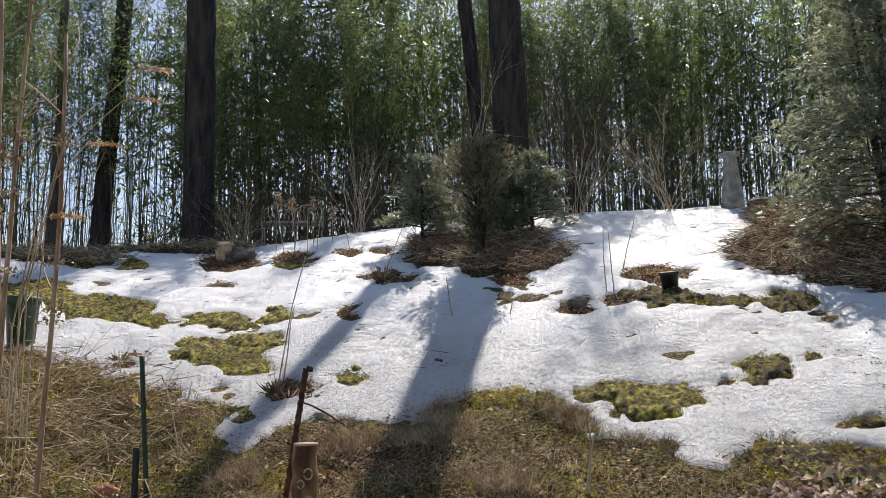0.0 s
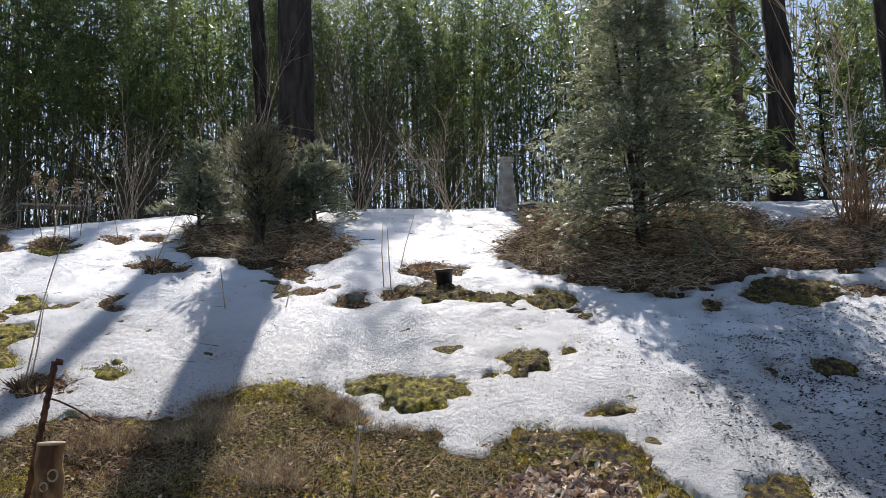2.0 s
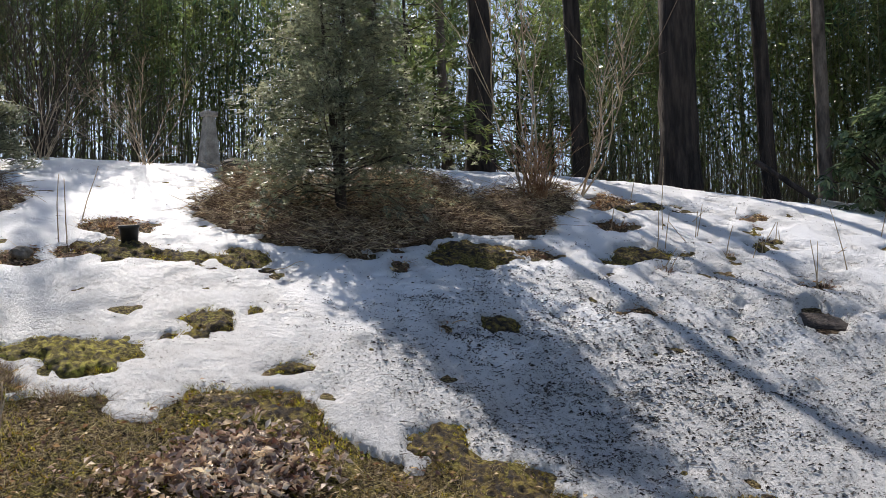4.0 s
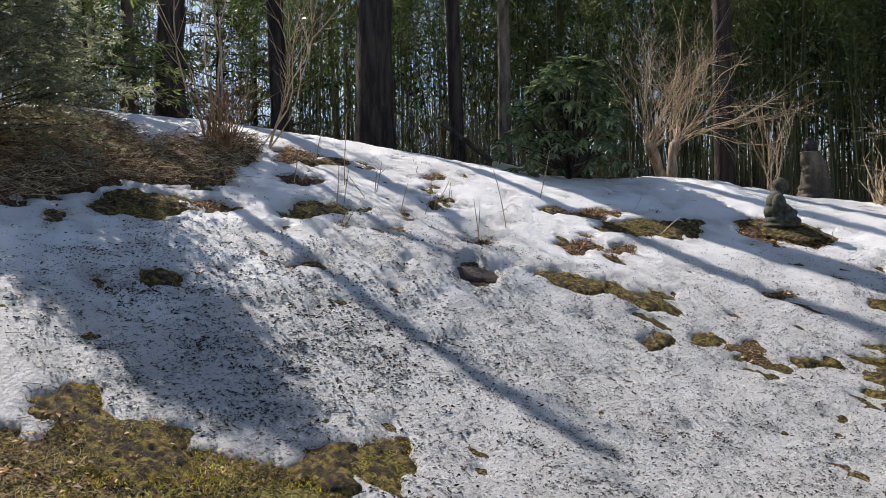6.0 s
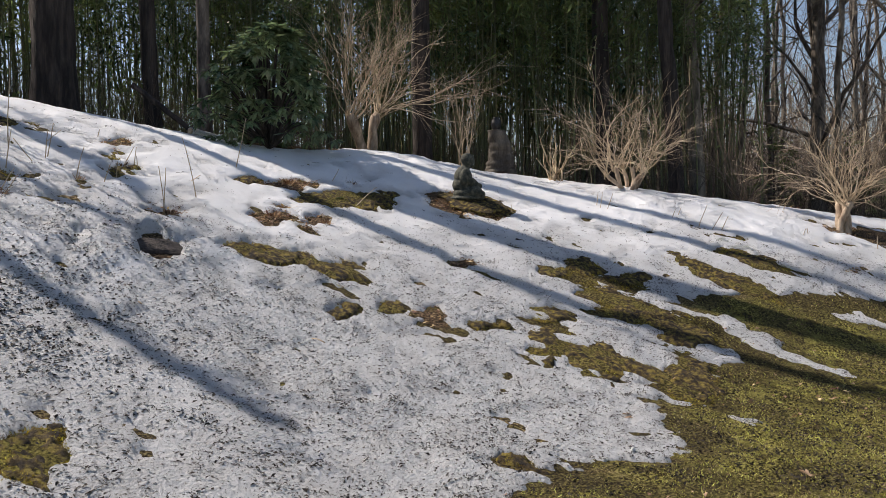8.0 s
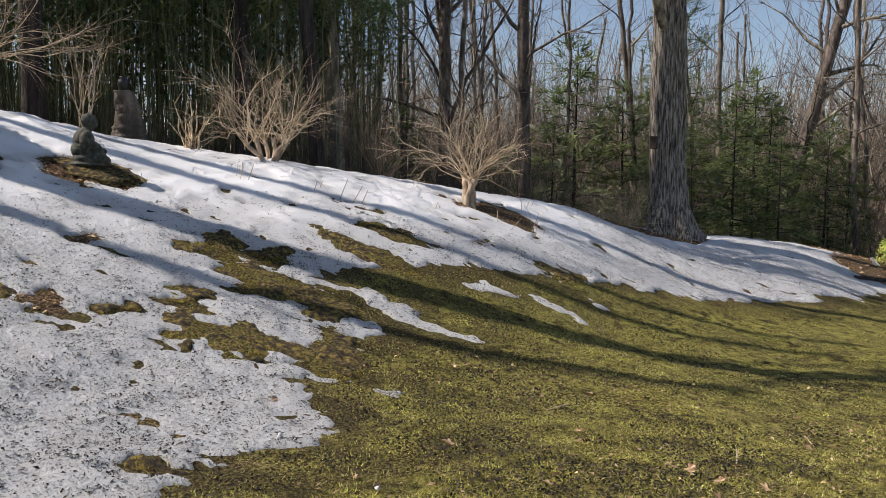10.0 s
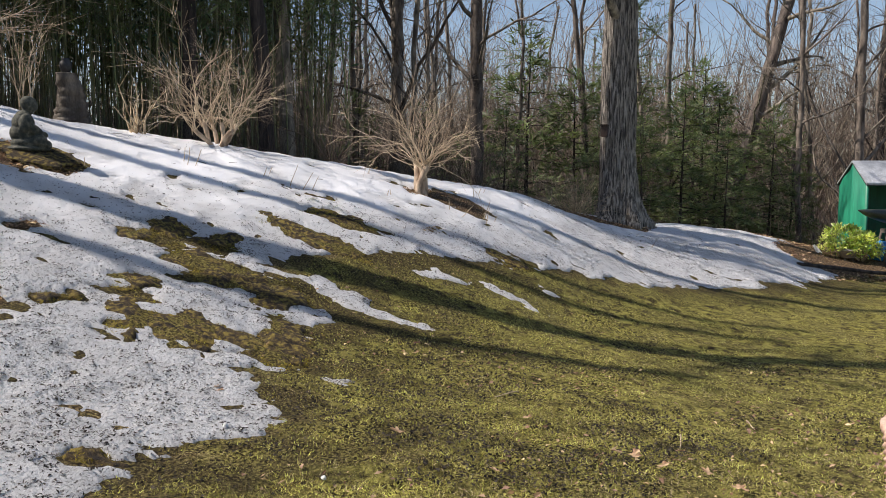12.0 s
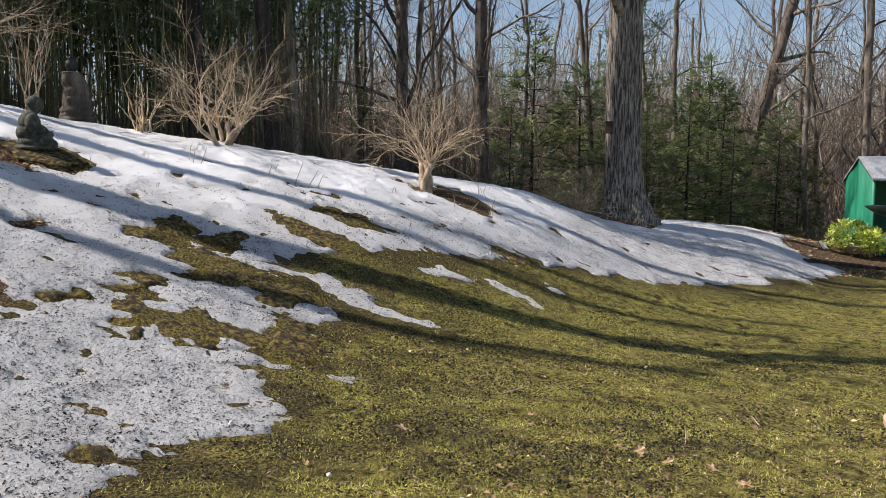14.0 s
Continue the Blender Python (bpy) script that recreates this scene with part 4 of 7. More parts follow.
conifer("white_pine", pose(*at(27.66, -11.01)), 10, 2.05, 0.18, 60, 3400, 34, "slim soft-needled pine standing behind the oak", PINE_LEAF, droop=0.0, size=0.2, trunk_r=0.08, width=0.1, fan=6, scatter=0.06, rise=(0.05, 0.5))
# the first two, tallest hemlocks are added behind the bamboo to shade its tops
for x, y, k, a in ((-2.6, 26.0, 3.36, 40), (-6.0, 27.5, 3.53, 10), (25.76, -12.02, 1.01, 20), (27.69, -14.13, 1.18, 110), (27.85, -16.23, 1.01, 60), (24.58, -3.75, 0.66, 150), (27.15, -2.17, 0.84, 10), (24.57, -10.26, 0.76, 240), (31.7, -15.24, 1.4, 90), (33.57, -11.17, 1.58, 180), (33.35, -6.49, 0.91, 270), (29.92, -18.32, 1.03, 45), (24.69, -6.14, 0.69, 70), (36.0, -13.93, 1.96, 33), (31.32, 1.59, 1.32, 77), (25.14, -13.18, 0.75, 12), (8.3, 12.9, 1.15, 0), (14.3, 17.2, 1.6, 80), (16.2, 18.0, 1.8, 200), (12.6, 18.4, 1.7, 310), (29.5, -14.5, 1.5, 15), (33.0, -9.0, 1.9, 120), (30.5, -18.0, 1.3, 210)):
    copy_thing(hem, pose(*at(x, y), 0, 0, a) @ Matrix.Scale(k, 4))


# ---- bamboo ----
def bamboo(m, h, r, seed, bend, low):
    rng = np.random.RandomState(seed)
    t = thing("bamboo", m, "tall green bamboo cane with a leafy top", "bamboo", "bamboo grove")
    n = 15
    f = np.linspace(0, 1, n)
    a = rng.uniform(0, 2 * math.pi)
    off = bend * f ** 2.4
    line = np.stack([off * math.cos(a) + 0.04 * rng.normal(0, 1, n) * f, off * math.sin(a) + 0.04 * rng.normal(0, 1, n) * f, f * h - 0.2 * bend * f ** 4 - 0.15 * (f == 0)], 1)
    s = Shape()
    tube(s, line, r * (1 - 0.75 * f ** 1.5), 5, False)
    part("culm", s, CULM, t)
    wood, P, D, tips = Shape(), [], [], []
    for g in low + (0.99 - low) * np.linspace(0, 1, 36) ** 0.75:
        p, d = sprout(line, g)
        for _ in range(2):
            L = rng.uniform(0.4, 1.1) * (1.1 - 0.4 * g)
            e = side_way(d, rng.uniform(0.5, 1.0), rng)
            tips.append((p, e, L))
            for u in rng.uniform(0.2, 1.05, 21):
                P.append(p + e * L * u + rng.normal(0, 0.1, 3) - [0, 0, 0.12 * u * u])
                D.append(e * 0.5 + rng.normal(0, 0.6, 3) + [0, 0, -0.45])
    rods(wood, np.array([q[0] for q in tips]), np.array([q[1] for q in tips]), np.array([q[2] for q in tips]), 0.005)
    part("branch_frame", wood, CULM, t)
    P, D = np.array(P), np.array(D)
    fol = Shape()
    leaves(fol, P, D, rng.normal(0, 1, P.shape), rng.uniform(0.12, 0.22, len(P)), rng.uniform(0.022, 0.037, len(P)))
    part("foliage", fol, BAMBOO_LEAF, t)
    return t


STEMS = [bamboo(pose(*at(-2 + 1.7 * i, 19.5 + 0.4 * (i % 3))), 8.6 + 0.5 * i, 0.02 + 0.002 * i, 300 + i, 0.5 + 0.25 * i, 0.3 + 0.05 * (i % 4)) for i in range(6)]
rng = np.random.RandomState(88)
placed = 0
while placed < 285:
    head = rng.uniform(-38, 94)
    d = 18.4 + abs(rng.normal(0, 4.0)) if head < 70 else rng.uniform(18.5, 27)
    if head > 80 and rng.uniform() < (head - 80) / 22:
        continue
    x, y = 0.8 + d * math.sin(radians(head)), -0.3 + d * math.cos(radians(head))
    if (abs(x - 17.0) < 1.9 and 7 < y < 13.5) or fbm(x * 0.45, y * 0.45, 2, 2) < -0.1 or (20 < head < 34 and rng.uniform() < 0.5) or (33 < head < 42 and rng.uniform() < 0.7) or (head < -14 and rng.uniform() < 0.2):
        continue
    k = (1.5 + 0.46 * d - float(land(x, y))) / (8.6 + 0.5 * (placed % 6)) * rng.uniform(0.8, 1.04)
    copy_thing(STEMS[placed % 6], pose(*at(x, y), rng.uniform(-3, 3), rng.uniform(-3, 3), rng.uniform(0, 360)) @ Matrix.Scale(k, 4))
    placed += 1


def arc_points(n, head, dist, rng, power=1.0):
    """Random places in a sector seen from the lawn."""
    a, d = np.radians(rng.uniform(*head, n)), dist[0] + (dist[1] - dist[0]) * rng.uniform(0, 1, n) ** power
    x, y = 0.8 + d * np.sin(a), -0.3 + d * np.cos(a)
    return np.stack([x, y, land(x, y)], 1)


def bamboo_thicket():
    """The deeper part of the grove, where single canes can no longer be told apart."""
    rng = np.random.RandomState(91)
    canes, fol = Shape(), Shape()
    p = np.vstack([arc_points(1000, (-17, 24), (20, 30), rng), arc_points(430, (-42, -17), (20, 32), rng), arc_points(1500, (43, 92), (19, 31), rng), arc_points(90, (32, 43), (20, 31), rng), arc_points(250, (24, 32), (22, 32), rng)])
    p = p[(fbm(p[:, 0] * 0.4, p[:, 1] * 0.4, 5, 2) > -0.18) & ((np.abs(p[:, 0] - 17.0) > 1.9) | (p[:, 1] > 13.5) | (p[:, 1] < 7))]
    h = (1.5 + 0.46 * np.hypot(p[:, 0] - 0.8, p[:, 1] + 0.3) - p[:, 2]) * rng.uniform(0.7, 1.02, len(p))
    d = rng.normal(0, 0.035, p.shape)
    d[:, 2] = 1
    rods(canes, p - [0, 0, 0.1], d, h, rng.uniform(0.012, 0.022, len(p)), 0.006)
    n = 40
    f = (0.3 + 0.7 * rng.uniform(0, 1, (len(p), n)) ** 0.7)
    q = p[:, None] + unit(d)[:, None] * (h[:, None] * f)[..., None] + rng.normal(0, 0.42, (len(p), n, 3))
    q = q.reshape(-1, 3)
    leaves(fol, q, rng.normal(0, 0.7, q.shape) + [0, 0, -0.6], rng.normal(0, 1, q.shape), rng.uniform(0.2, 0.34, len(q)), rng.uniform(0.045, 0.075, len(q)))
    t = thing("bamboo_thicket", pose(0, 0, 0), "dense dark green bamboo thicket behind the garden", "bamboo")
    tagged(part("culm", canes, CULM, t), kind="stuff")
    tagged(part("foliage", fol, BAMBOO_LEAF, t), kind="stuff")
    tagged(t, kind="stuff")


bamboo_thicket()


def brush(name, label, p, height, per, spread, mat_, seed, thick=0.005):
    """A tangle of thin bare shoots."""
    rng = np.random.RandomState(seed)
    n = len(p)
    base = np.repeat(p, per, 0) + rng.normal(0, spread, (n * per, 3)) * [1, 1, 0]
    base[:, 2] = land(base[:, 0], base[:, 1]) - 0.03
    d = rng.normal(0, 0.3, base.shape)
    d[:, 2] = 1
    h = height * rng.uniform(0.4, 1.2, len(base))
    s = Shape()
    rods(s, base, d, h, thick * rng.uniform(0.7, 1.5, len(base)))
    for k in range(3):
        f = rng.uniform(0.3, 0.95, len(base))
        rods(s, base + unit(d) * (h * f)[:, None], d + rng.normal(0, 0.6, d.shape), h * rng.uniform(0.15, 0.4, len(base)), thick * 0.6)
    ob = part(name, s, mat_)
    return tagged(ob, label, "undergrowth", kind="stuff")


rng = np.random.RandomState(92)
brush("underbrush", "tangled brown bare brush below the bamboo", np.vstack([arc_points(150, (-30, 16), (15.6, 19), rng), arc_points(60, (16, 30), (17, 20), rng), arc_points(260, (30, 54), (17.5, 26), rng)]), 1.9, 7, 0.3, TWIG_DARK, 1)
brush("underbrush", "dark bare brush at the foot of the bamboo", arc_points(190, (43, 73), (18.2, 23), rng), 1.5, 6, 0.35, TWIG_DARK, 7)
brush("underbrush", "dark tangled bare brush at the wood's edge", arc_points(260, (72, 103), (17.8, 24), rng), 1.3, 7, 0.35, TWIG_DARK, 2)
brush("underbrush", "pale brown bare brush between the woodland trees", np.vstack([arc_points(170, (96, 112), (23.5, 42), rng, 0.8), arc_points(330, (112, 140), (29.5, 48), rng, 0.8)]), 1.9, 8, 0.6, HAZE_TWIG, 3, 0.006)
brush("far_woods", "distant hazy brown woods with bare twigs", arc_points(2100, (84, 142), (38, 85), rng, 0.8), 10.5, 8, 1.6, HAZE_TWIG, 4, 0.024)
# dark tangle added as a backdrop, closing bright sky gaps between the canes
brush("far_woods", "dark twig backdrop added behind the bamboo", arc_points(700, (44, 88), (31, 60), rng, 0.8), 7, 8, 1.4, TWIG_DARK, 5, 0.03)

# ---- shrubs ----
def shrub(name, x, y, n, h, spread, seed, label, material, stub=0.0, r=0.012, twigs=5, lift=0.1, category="shrub", group="", stubs=2, phase=0.5, fork=0.22, thick=7.5, bend=0.15, out=(0.15, 0.75), lean=(0, 0), bias=(0, 0)):
    """A bare shrub: thick pruned stubs (if any) with long arching shoots."""
    rng = np.random.RandomState(seed)
    t = thing(name, pose(*at(x, y)), label, category, group)
    tops = [np.zeros(3)]
    if stub:
        tops = []
        for k in range(stubs):
            a = 2 * math.pi * k / stubs + phase
            p = wander((0.07 * math.cos(a), 0.07 * math.sin(a), -0.1), (fork * math.cos(a) + lean[0], fork * math.sin(a) + lean[1], 1), stub + 0.1, 9, 0.09, rng)
            rr = r * thick * np.interp(np.linspace(0, 1, 10), [0, 0.15, 0.6, 0.9, 1], [1.35, 1.0, 0.85, 0.92, 0.7]) * rng.uniform(0.85, 1.15, 10)
            s = Shape()
            tube(s, p, rr, 12)
            part("stem", s, BARK_PALE, t)
            tops += [p[-1], p[-2]]
    twiggy = Shape()
    for i in range(n):
        wood, fine = Shape(), []
        b = tops[i % len(tops)]
        a = rng.uniform(0, 2 * math.pi)
        th = rng.uniform(*out)
        d = np.array([math.cos(a) * math.sin(th) + bias[0], math.sin(a) * math.sin(th) + bias[1], math.cos(th)])
        L = (h - b[2]) * rng.uniform(0.6, 1.1) * (1 + spread * th)
        q = b + rng.normal(0, 0.03 if stub else 0.06, 3) * [1, 1, 0.3] - [0, 0, 0.03]
        shoot = wander(q, d, L, 8, bend, rng, lift - 0.1 * th)
        rr = r * rng.uniform(0.5, 1.1)
        tube(wood, shoot, np.linspace(rr, rr * 0.3, 9), 4, False)
        for f in rng.uniform(0.3, 1, twigs):
            p2, e = sprout(shoot, min(f, 0.98))
            fine.append((p2, side_way(e, rng.uniform(0.3, 0.8), rng), L * rng.uniform(0.12, 0.35), rr * 0.4))
        rods(twiggy, *[np.array([q[k] for q in fine]) for k in range(4)])
        part("shoot", wood, material, t)
    tagged(part("twig_spray", twiggy, material, t), kind="stuff")
    return t


CRAPE = "pruned bare shrub with thick pale stubs and arching twigs"
shrub("pruned_shrub", 15.95, 5.85, 58, 3.1, 0.3, 401, CRAPE, TWIG, 0.95, 0.011, 12, 0.05, group="pruned shrubs", phase=-1.0, fork=0.1, thick=10, bend=0.2, out=(0.1, 0.95), bias=(0.1, -0.32))
shrub("multi_stem_shrub", 15.81, 0.88, 60, 1.75, 0.5, 402, "bare many-stemmed shrub with pale arching twigs", TWIG, 0.45, 0.009, 12, 0.03, group="pruned shrubs", stubs=6, fork=0.4, thick=4.5, bend=0.24, out=(0.1, 0.95))
shrub("pruned_shrub", 15.7, -2.5, 52, 1.8, 0.5, 403, "short thick-trunked pruned shrub with wide bare twigs", TWIG, 0.5, 0.01, 12, 0.02, group="pruned shrubs", stubs=3, fork=0.07, thick=6.5, bend=0.24, out=(0.1, 1.0))
shrub("cut_back_shrub", 15.67, 2.16, 14, 0.85, 0.1, 404, "cluster of pale cut-back shrub stems", STRAW, 0, 0.02, 1, 0.05, out=(0.05, 0.5))
shrub("cane_shrub", 7.86, 8.78, 70, 1.15, 0.2, 405, "clump of reddish-brown upright canes beside the mulch", CANE, 0, 0.011, 3, 0.06, out=(0.02, 0.5))
shrub("bare_sapling", 7.89, 9.15, 5, 4.2, 0.08, 406, "slender pale bare sapling with upswept stems", TWIG, 0, 0.02, 12, 0.06, out=(0.02, 0.22), bias=(0.04, -0.04))
shrub("bare_sapling", 8.62, 8.85, 7, 3.4, 0.08, 407, "slender pale bare sapling leaning outward", TWIG, 0, 0.018, 12, 0.04, out=(0.2, 0.7), bias=(0.2, -0.1))
shrub("thorny_shrub", 3.6, 13, 14, 1.5, 0.3, 408, "sparse bare shrub with level lichen-pale twigs", TWIG, 0, 0.008, 16, 0.0, out=(0.1, 0.8))
shrub("bare_shrub", -1.45, 14.6, 18, 2.1, 0.1, 409, "upright pale bare shrub in front of bamboo", TWIG, 0, 0.009, 6, 0.08, out=(0.05, 0.4))
shrub("bare_shrub", -3.6, 14.9, 40, 1.1, 0.2, 410, "brown bare shrub around the iron bench", STRAW, 0, 0.007, 5, 0.05, out=(0.1, 0.7))
shrub("bare_shrub", 2.2, 13.2, 14, 1.7, 0.1, 411, "thin brown bare shrub behind the crest", TWIG, 0, 0.008, 8, 0.05, out=(0.05, 0.5))
shrub("bare_shrub", 2.5, 15.2, 60, 3.6, 0.1, 412, "dense brown bare shrub below the bamboo", TWIG_DARK, 0, 0.011, 14, 0.03, out=(0.05, 0.6))
shrub("bare_shrub", 0.2, 14.3, 14, 3.2, 0.1, 413, "tall thin bare shrub beside the dark trunk", TWIG, 0, 0.008, 10, 0.05, out=(0.1, 0.5))
shrub("bare_shrub", 16.09, 3.96, 10, 1.7, 0.1, 414, "pale bare stems with dried seed heads", TWIG, 0, 0.012, 8, 0.1, out=(0.02, 0.25))
shrub("brown_shrub", 19.29, -6.51, 90, 0.86, 0.3, 415, "small dense brown shrub beside the oak's roots", STRAW, 0, 0.005, 7, 0.02, out=(0.1, 1.1))
shrub("lilac_shrub", 17.43, -1.09, 40, 2.0, 0.4, 416, "low bare grey shrub at the wood's edge", TWIG_DARK, 0, 0.009, 8, 0.02, out=(0.2, 1.0))


def rhododendron(x, y, h, w, seed):
    rng = np.random.RandomState(seed)
    t = thing("rhododendron", pose(*at(x, y)), "broad rhododendron with drooping glossy dark leaves", "shrub")
    wood, fol, c = Shape(), Shape(), []
    for i in range(270):
        a, f = rng.uniform(0, 2 * math.pi), rng.uniform(0.04, 1) ** 0.9
        rr = w * np.interp(f, [0, 0.3, 0.7, 1], [0.95, 1, 0.8, 0.3]) * rng.uniform(0.55, 1.12) * (1 + 0.2 * math.sin(3 * a + 4 * f))
        p = np.array([rr * math.cos(a), rr * math.sin(a), f * h])
        c.append(p)
        path = np.array([[0, 0, 0], p * [0.35, 0.35, 0.5], p * [0.8, 0.8, 0.92], p])
        if i % 3 == 0:
            tube(wood, path, [0.025, 0.018, 0.01, 0.007], 5, False)
    c = np.array(c)
    k = 10
    a = np.tile(np.arange(k) * 2 * math.pi / k, len(c)) + np.repeat(rng.uniform(0, 6, len(c)), k)
    tilt = rng.uniform(-1.5, -0.1, len(a))
    outw = np.repeat(unit(c * [1, 1, 0.2]), k, 0)
    d = np.stack([np.cos(a), np.sin(a), tilt], 1) + 0.55 * outw
    n = np.stack([np.cos(a) * 0.5, np.sin(a) * 0.5, np.ones(len(a))], 1)
    leaves(fol, np.repeat(c, k, 0), d, n, rng.uniform(0.17, 0.27, len(a)), rng.uniform(0.06, 0.085, len(a)), 0.12)
    part("branch_frame", wood, BARK_DARK, t)
    part("foliage", fol, RHODO_LEAF, t)
    return t


rhododendron(13.41, 6.55, 2.05, 0.95, 421)


# ---- statue, pillar, stump, logs ----
def ellipsoid(bm, c, r, turn=(0, 0, 0), seg=20):
    m = Matrix.Translation(c) @ Euler([radians(a) for a in turn]).to_matrix().to_4x4() @ Matrix.Diagonal((*r, 1))
    bmesh.ops.create_uvsphere(bm, u_segments=seg, v_segments=seg // 2, radius=1, matrix=m)


def statue(m):
    """A seated figure, legs folded, hands in its lap, looking along +x."""
    bm = bmesh.new()
    for c, r, turn in (((0.02, 0, 0.1), (0.24, 0.27, 0.11), (0, 0, 0)), ((0.17, 0.15, 0.12), (0.14, 0.13, 0.11), (0, 0, 25)), ((0.17, -0.15, 0.12), (0.14, 0.13, 0.11), (0, 0, -25)),
                       ((0.27, 0, 0.08), (0.1, 0.21, 0.08), (0, 0, 0)), ((-0.04, 0, 0.24), (0.19, 0.215, 0.16), (0, 0, 0)), ((-0.03, 0, 0.38), (0.165, 0.215, 0.16), (0, 10, 0)),
                       ((-0.02, 0, 0.47), (0.12, 0.17, 0.09), (0, 14, 0)),
                       ((0.0, 0.19, 0.38), (0.095, 0.075, 0.14), (14, 14, 0)), ((0.0, -0.19, 0.38), (0.095, 0.075, 0.14), (-14, 14, 0)),
                       ((0.13, 0.16, 0.28), (0.15, 0.07, 0.07), (0, 30, -28)), ((0.13, -0.16, 0.28), (0.15, 0.07, 0.07), (0, 30, 28)), ((0.24, 0, 0.22), (0.075, 0.11, 0.055), (0, 0, 0)),
                       ((0.025, 0, 0.54), (0.075, 0.075, 0.06), (0, 0, 0)), ((0.065, 0, 0.635), (0.115, 0.105, 0.125), (0, 20, 0)), ((0.045, 0, 0.665), (0.115, 0.11, 0.105), (0, 0, 0)),
                       ((0.165, 0, 0.61), (0.025, 0.02, 0.03), (0, 0, 0)), ((0.05, 0.108, 0.63), (0.025, 0.014, 0.045), (0, 0, 0)), ((0.05, -0.108, 0.63), (0.025, 0.014, 0.045), (0, 0, 0)),
                       ((0.02, 0, 0.02), (0.33, 0.31, 0.06), (0, 0, 0))):
        ellipsoid(bm, c, r, turn)
    ob = part("statue", bm, STATUE)
    ob.matrix_world = m
    md = ob.modifiers.new("melt", "REMESH")
    md.mode, md.voxel_size, md.use_smooth_shade = "VOXEL", 0.012, True
    return tagged(ob, "dark mossy stone statue of a seated figure", "statue")


def rock(name, x, y, size, seed, label, material=ROCK, sink=0.3, turn=0.0):
    bm = bmesh.new()
    bmesh.ops.create_icosphere(bm, subdivisions=4, radius=1)
    off = Vector((seed * 3.7, seed * 1.3, 0))
    for v in bm.verts:
        n = noise.fractal(v.co * 1.3 + off, 1.0, 2.0, 4)
        v.co *= 1 + 0.32 * n
        v.co.z = max(v.co.z, -0.6)
        v.co = Vector((v.co.x * size[0], v.co.y * size[1], v.co.z * size[2]))
    ob = part(name, bm, material)
    ob.matrix_world = tilted(x, y, size[2] * (1 - 2 * sink) + 0.03, turn)
    return tagged(ob, label, "rock")


slab = rock("slab", 13, 2.84, (0.56, 0.38, 0.06), 3, "flat dark mossy stone slab under the statue", MOSS_BROWN, sink=0.5, turn=95)
statue(pose(13.08, 3.05, float(land(13.08, 3.05)) + 0.04, 0, 0, -72) @ Matrix.Diagonal((0.84, 0.74, 0.92, 1)))
# flattened stone coloured black to paint in the shade of the hollow
rock("rock", 7.82, 4.66, (0.36, 0.2, 0.035), 14, "flat stone in a deep melt hole, black for the hole's shade", BARK_DARK, sink=0.8, turn=150)
# this small stone stands in for a dark, brown-floored hole
rock("rock", 1.38, 8.52, (0.1, 0.09, 0.06), 5, "small dark stone added to fill a dark melt hole")
rock("rock", -3.1, 12.7, (0.24, 0.2, 0.14), 6, "dark rounded rock beside the cut log")
rock("rock", 4.75, 12.2, (0.22, 0.18, 0.13), 8, "dark rock at the pillar's foot")


def pillar(x, y):
    """A tapered square concrete pedestal with a small cap."""
    t = thing("concrete_pillar", pose(*at(x, y, 0.05), 0, 0, 8), "tapered pale concrete pedestal with a square cap", "pedestal")
    for name, rows in (("shaft", ((0, 0.15), (0.06, 0.15), (0.08, 0.14), (0.84, 0.077), (0.87, 0.073))), ("cap", ((0.87, 0.08), (0.885, 0.106), (0.94, 0.112), (0.95, 0.104)))):
        s = Shape()
        b = 0.16
        for z, h in rows:
            k = h * (1 - b)
            ring = [(h, -k), (h, k), (k, h), (-k, h), (-h, k), (-h, -k), (-k, -h), (k, -h)]
            s.add([(px, py, z) for px, py in ring])
        q = [[8 * i + j, 8 * i + (j + 1) % 8, 8 * i + 8 + (j + 1) % 8, 8 * i + 8 + j] for i in range(len(rows) - 1) for j in range(8)]
        n = len(rows)
        top = [[8 * n - 8 + j for j in (0, 1, 2, 3)], [8 * n - 8 + j for j in (0, 3, 4, 7)], [8 * n - 8 + j for j in (4, 5, 6, 7)]]
        s.q.append(np.array(q + top))
        part(name, s, CONCRETE, t, smooth=False)
    return t


pillar(4.52, 12.75)


def log(name, a, b, r, material, label, category="log", sides=14, end=CUT_WOOD):
    """A cut piece of trunk between two points, with paler sawn ends."""
    a, b = np.array(a, float), np.array(b, float)
    rng = np.random.RandomState(int(abs(a[0] * 100)) + 3)
    t = thing(name, pose(*a), label, category)
    n = 9
    p = np.linspace(0, 1, n)[:, None] * (b - a)
    p[1:-1] += rng.normal(0, r * 0.12, (n - 2, 3))
    s = Shape()
    tube(s, p, r * rng.uniform(0.92, 1.08, n), sides, False)
    part("bark", s, material, t)
    d = unit(b - a)
    for q, sg in ((p[-1], 1), (p[0], -1)):
        e = Shape()
        tube(e, np.array([q - d * 0.01, q + d * 0.004 * sg]), [r * 0.99, r * 0.96], sides)
        part("cut_end", e, end, t)
    return t


def on(x, y, up=0.0):
    return (x, y, float(land(x, y)) + up)


log("cut_log", on(-3.3, 12.72, 0.0), on(-3.28, 12.6, 0.3), 0.12, CUT_WOOD, "short upright tan cut log on the slope")
log("leaning_log", on(13.69, 7.99, 0.0), on(13.29, 9.19, 0.8), 0.05, BARK_DARK, "grey weathered log leaning before the bamboo", end=BARK_GREY)
log("birch_log", on(14.19, 7.59, 0.08), on(13.15, 7.93, 0.1), 0.06, WHITE_PLASTIC, "pale peeled log lying behind the rhododendron")


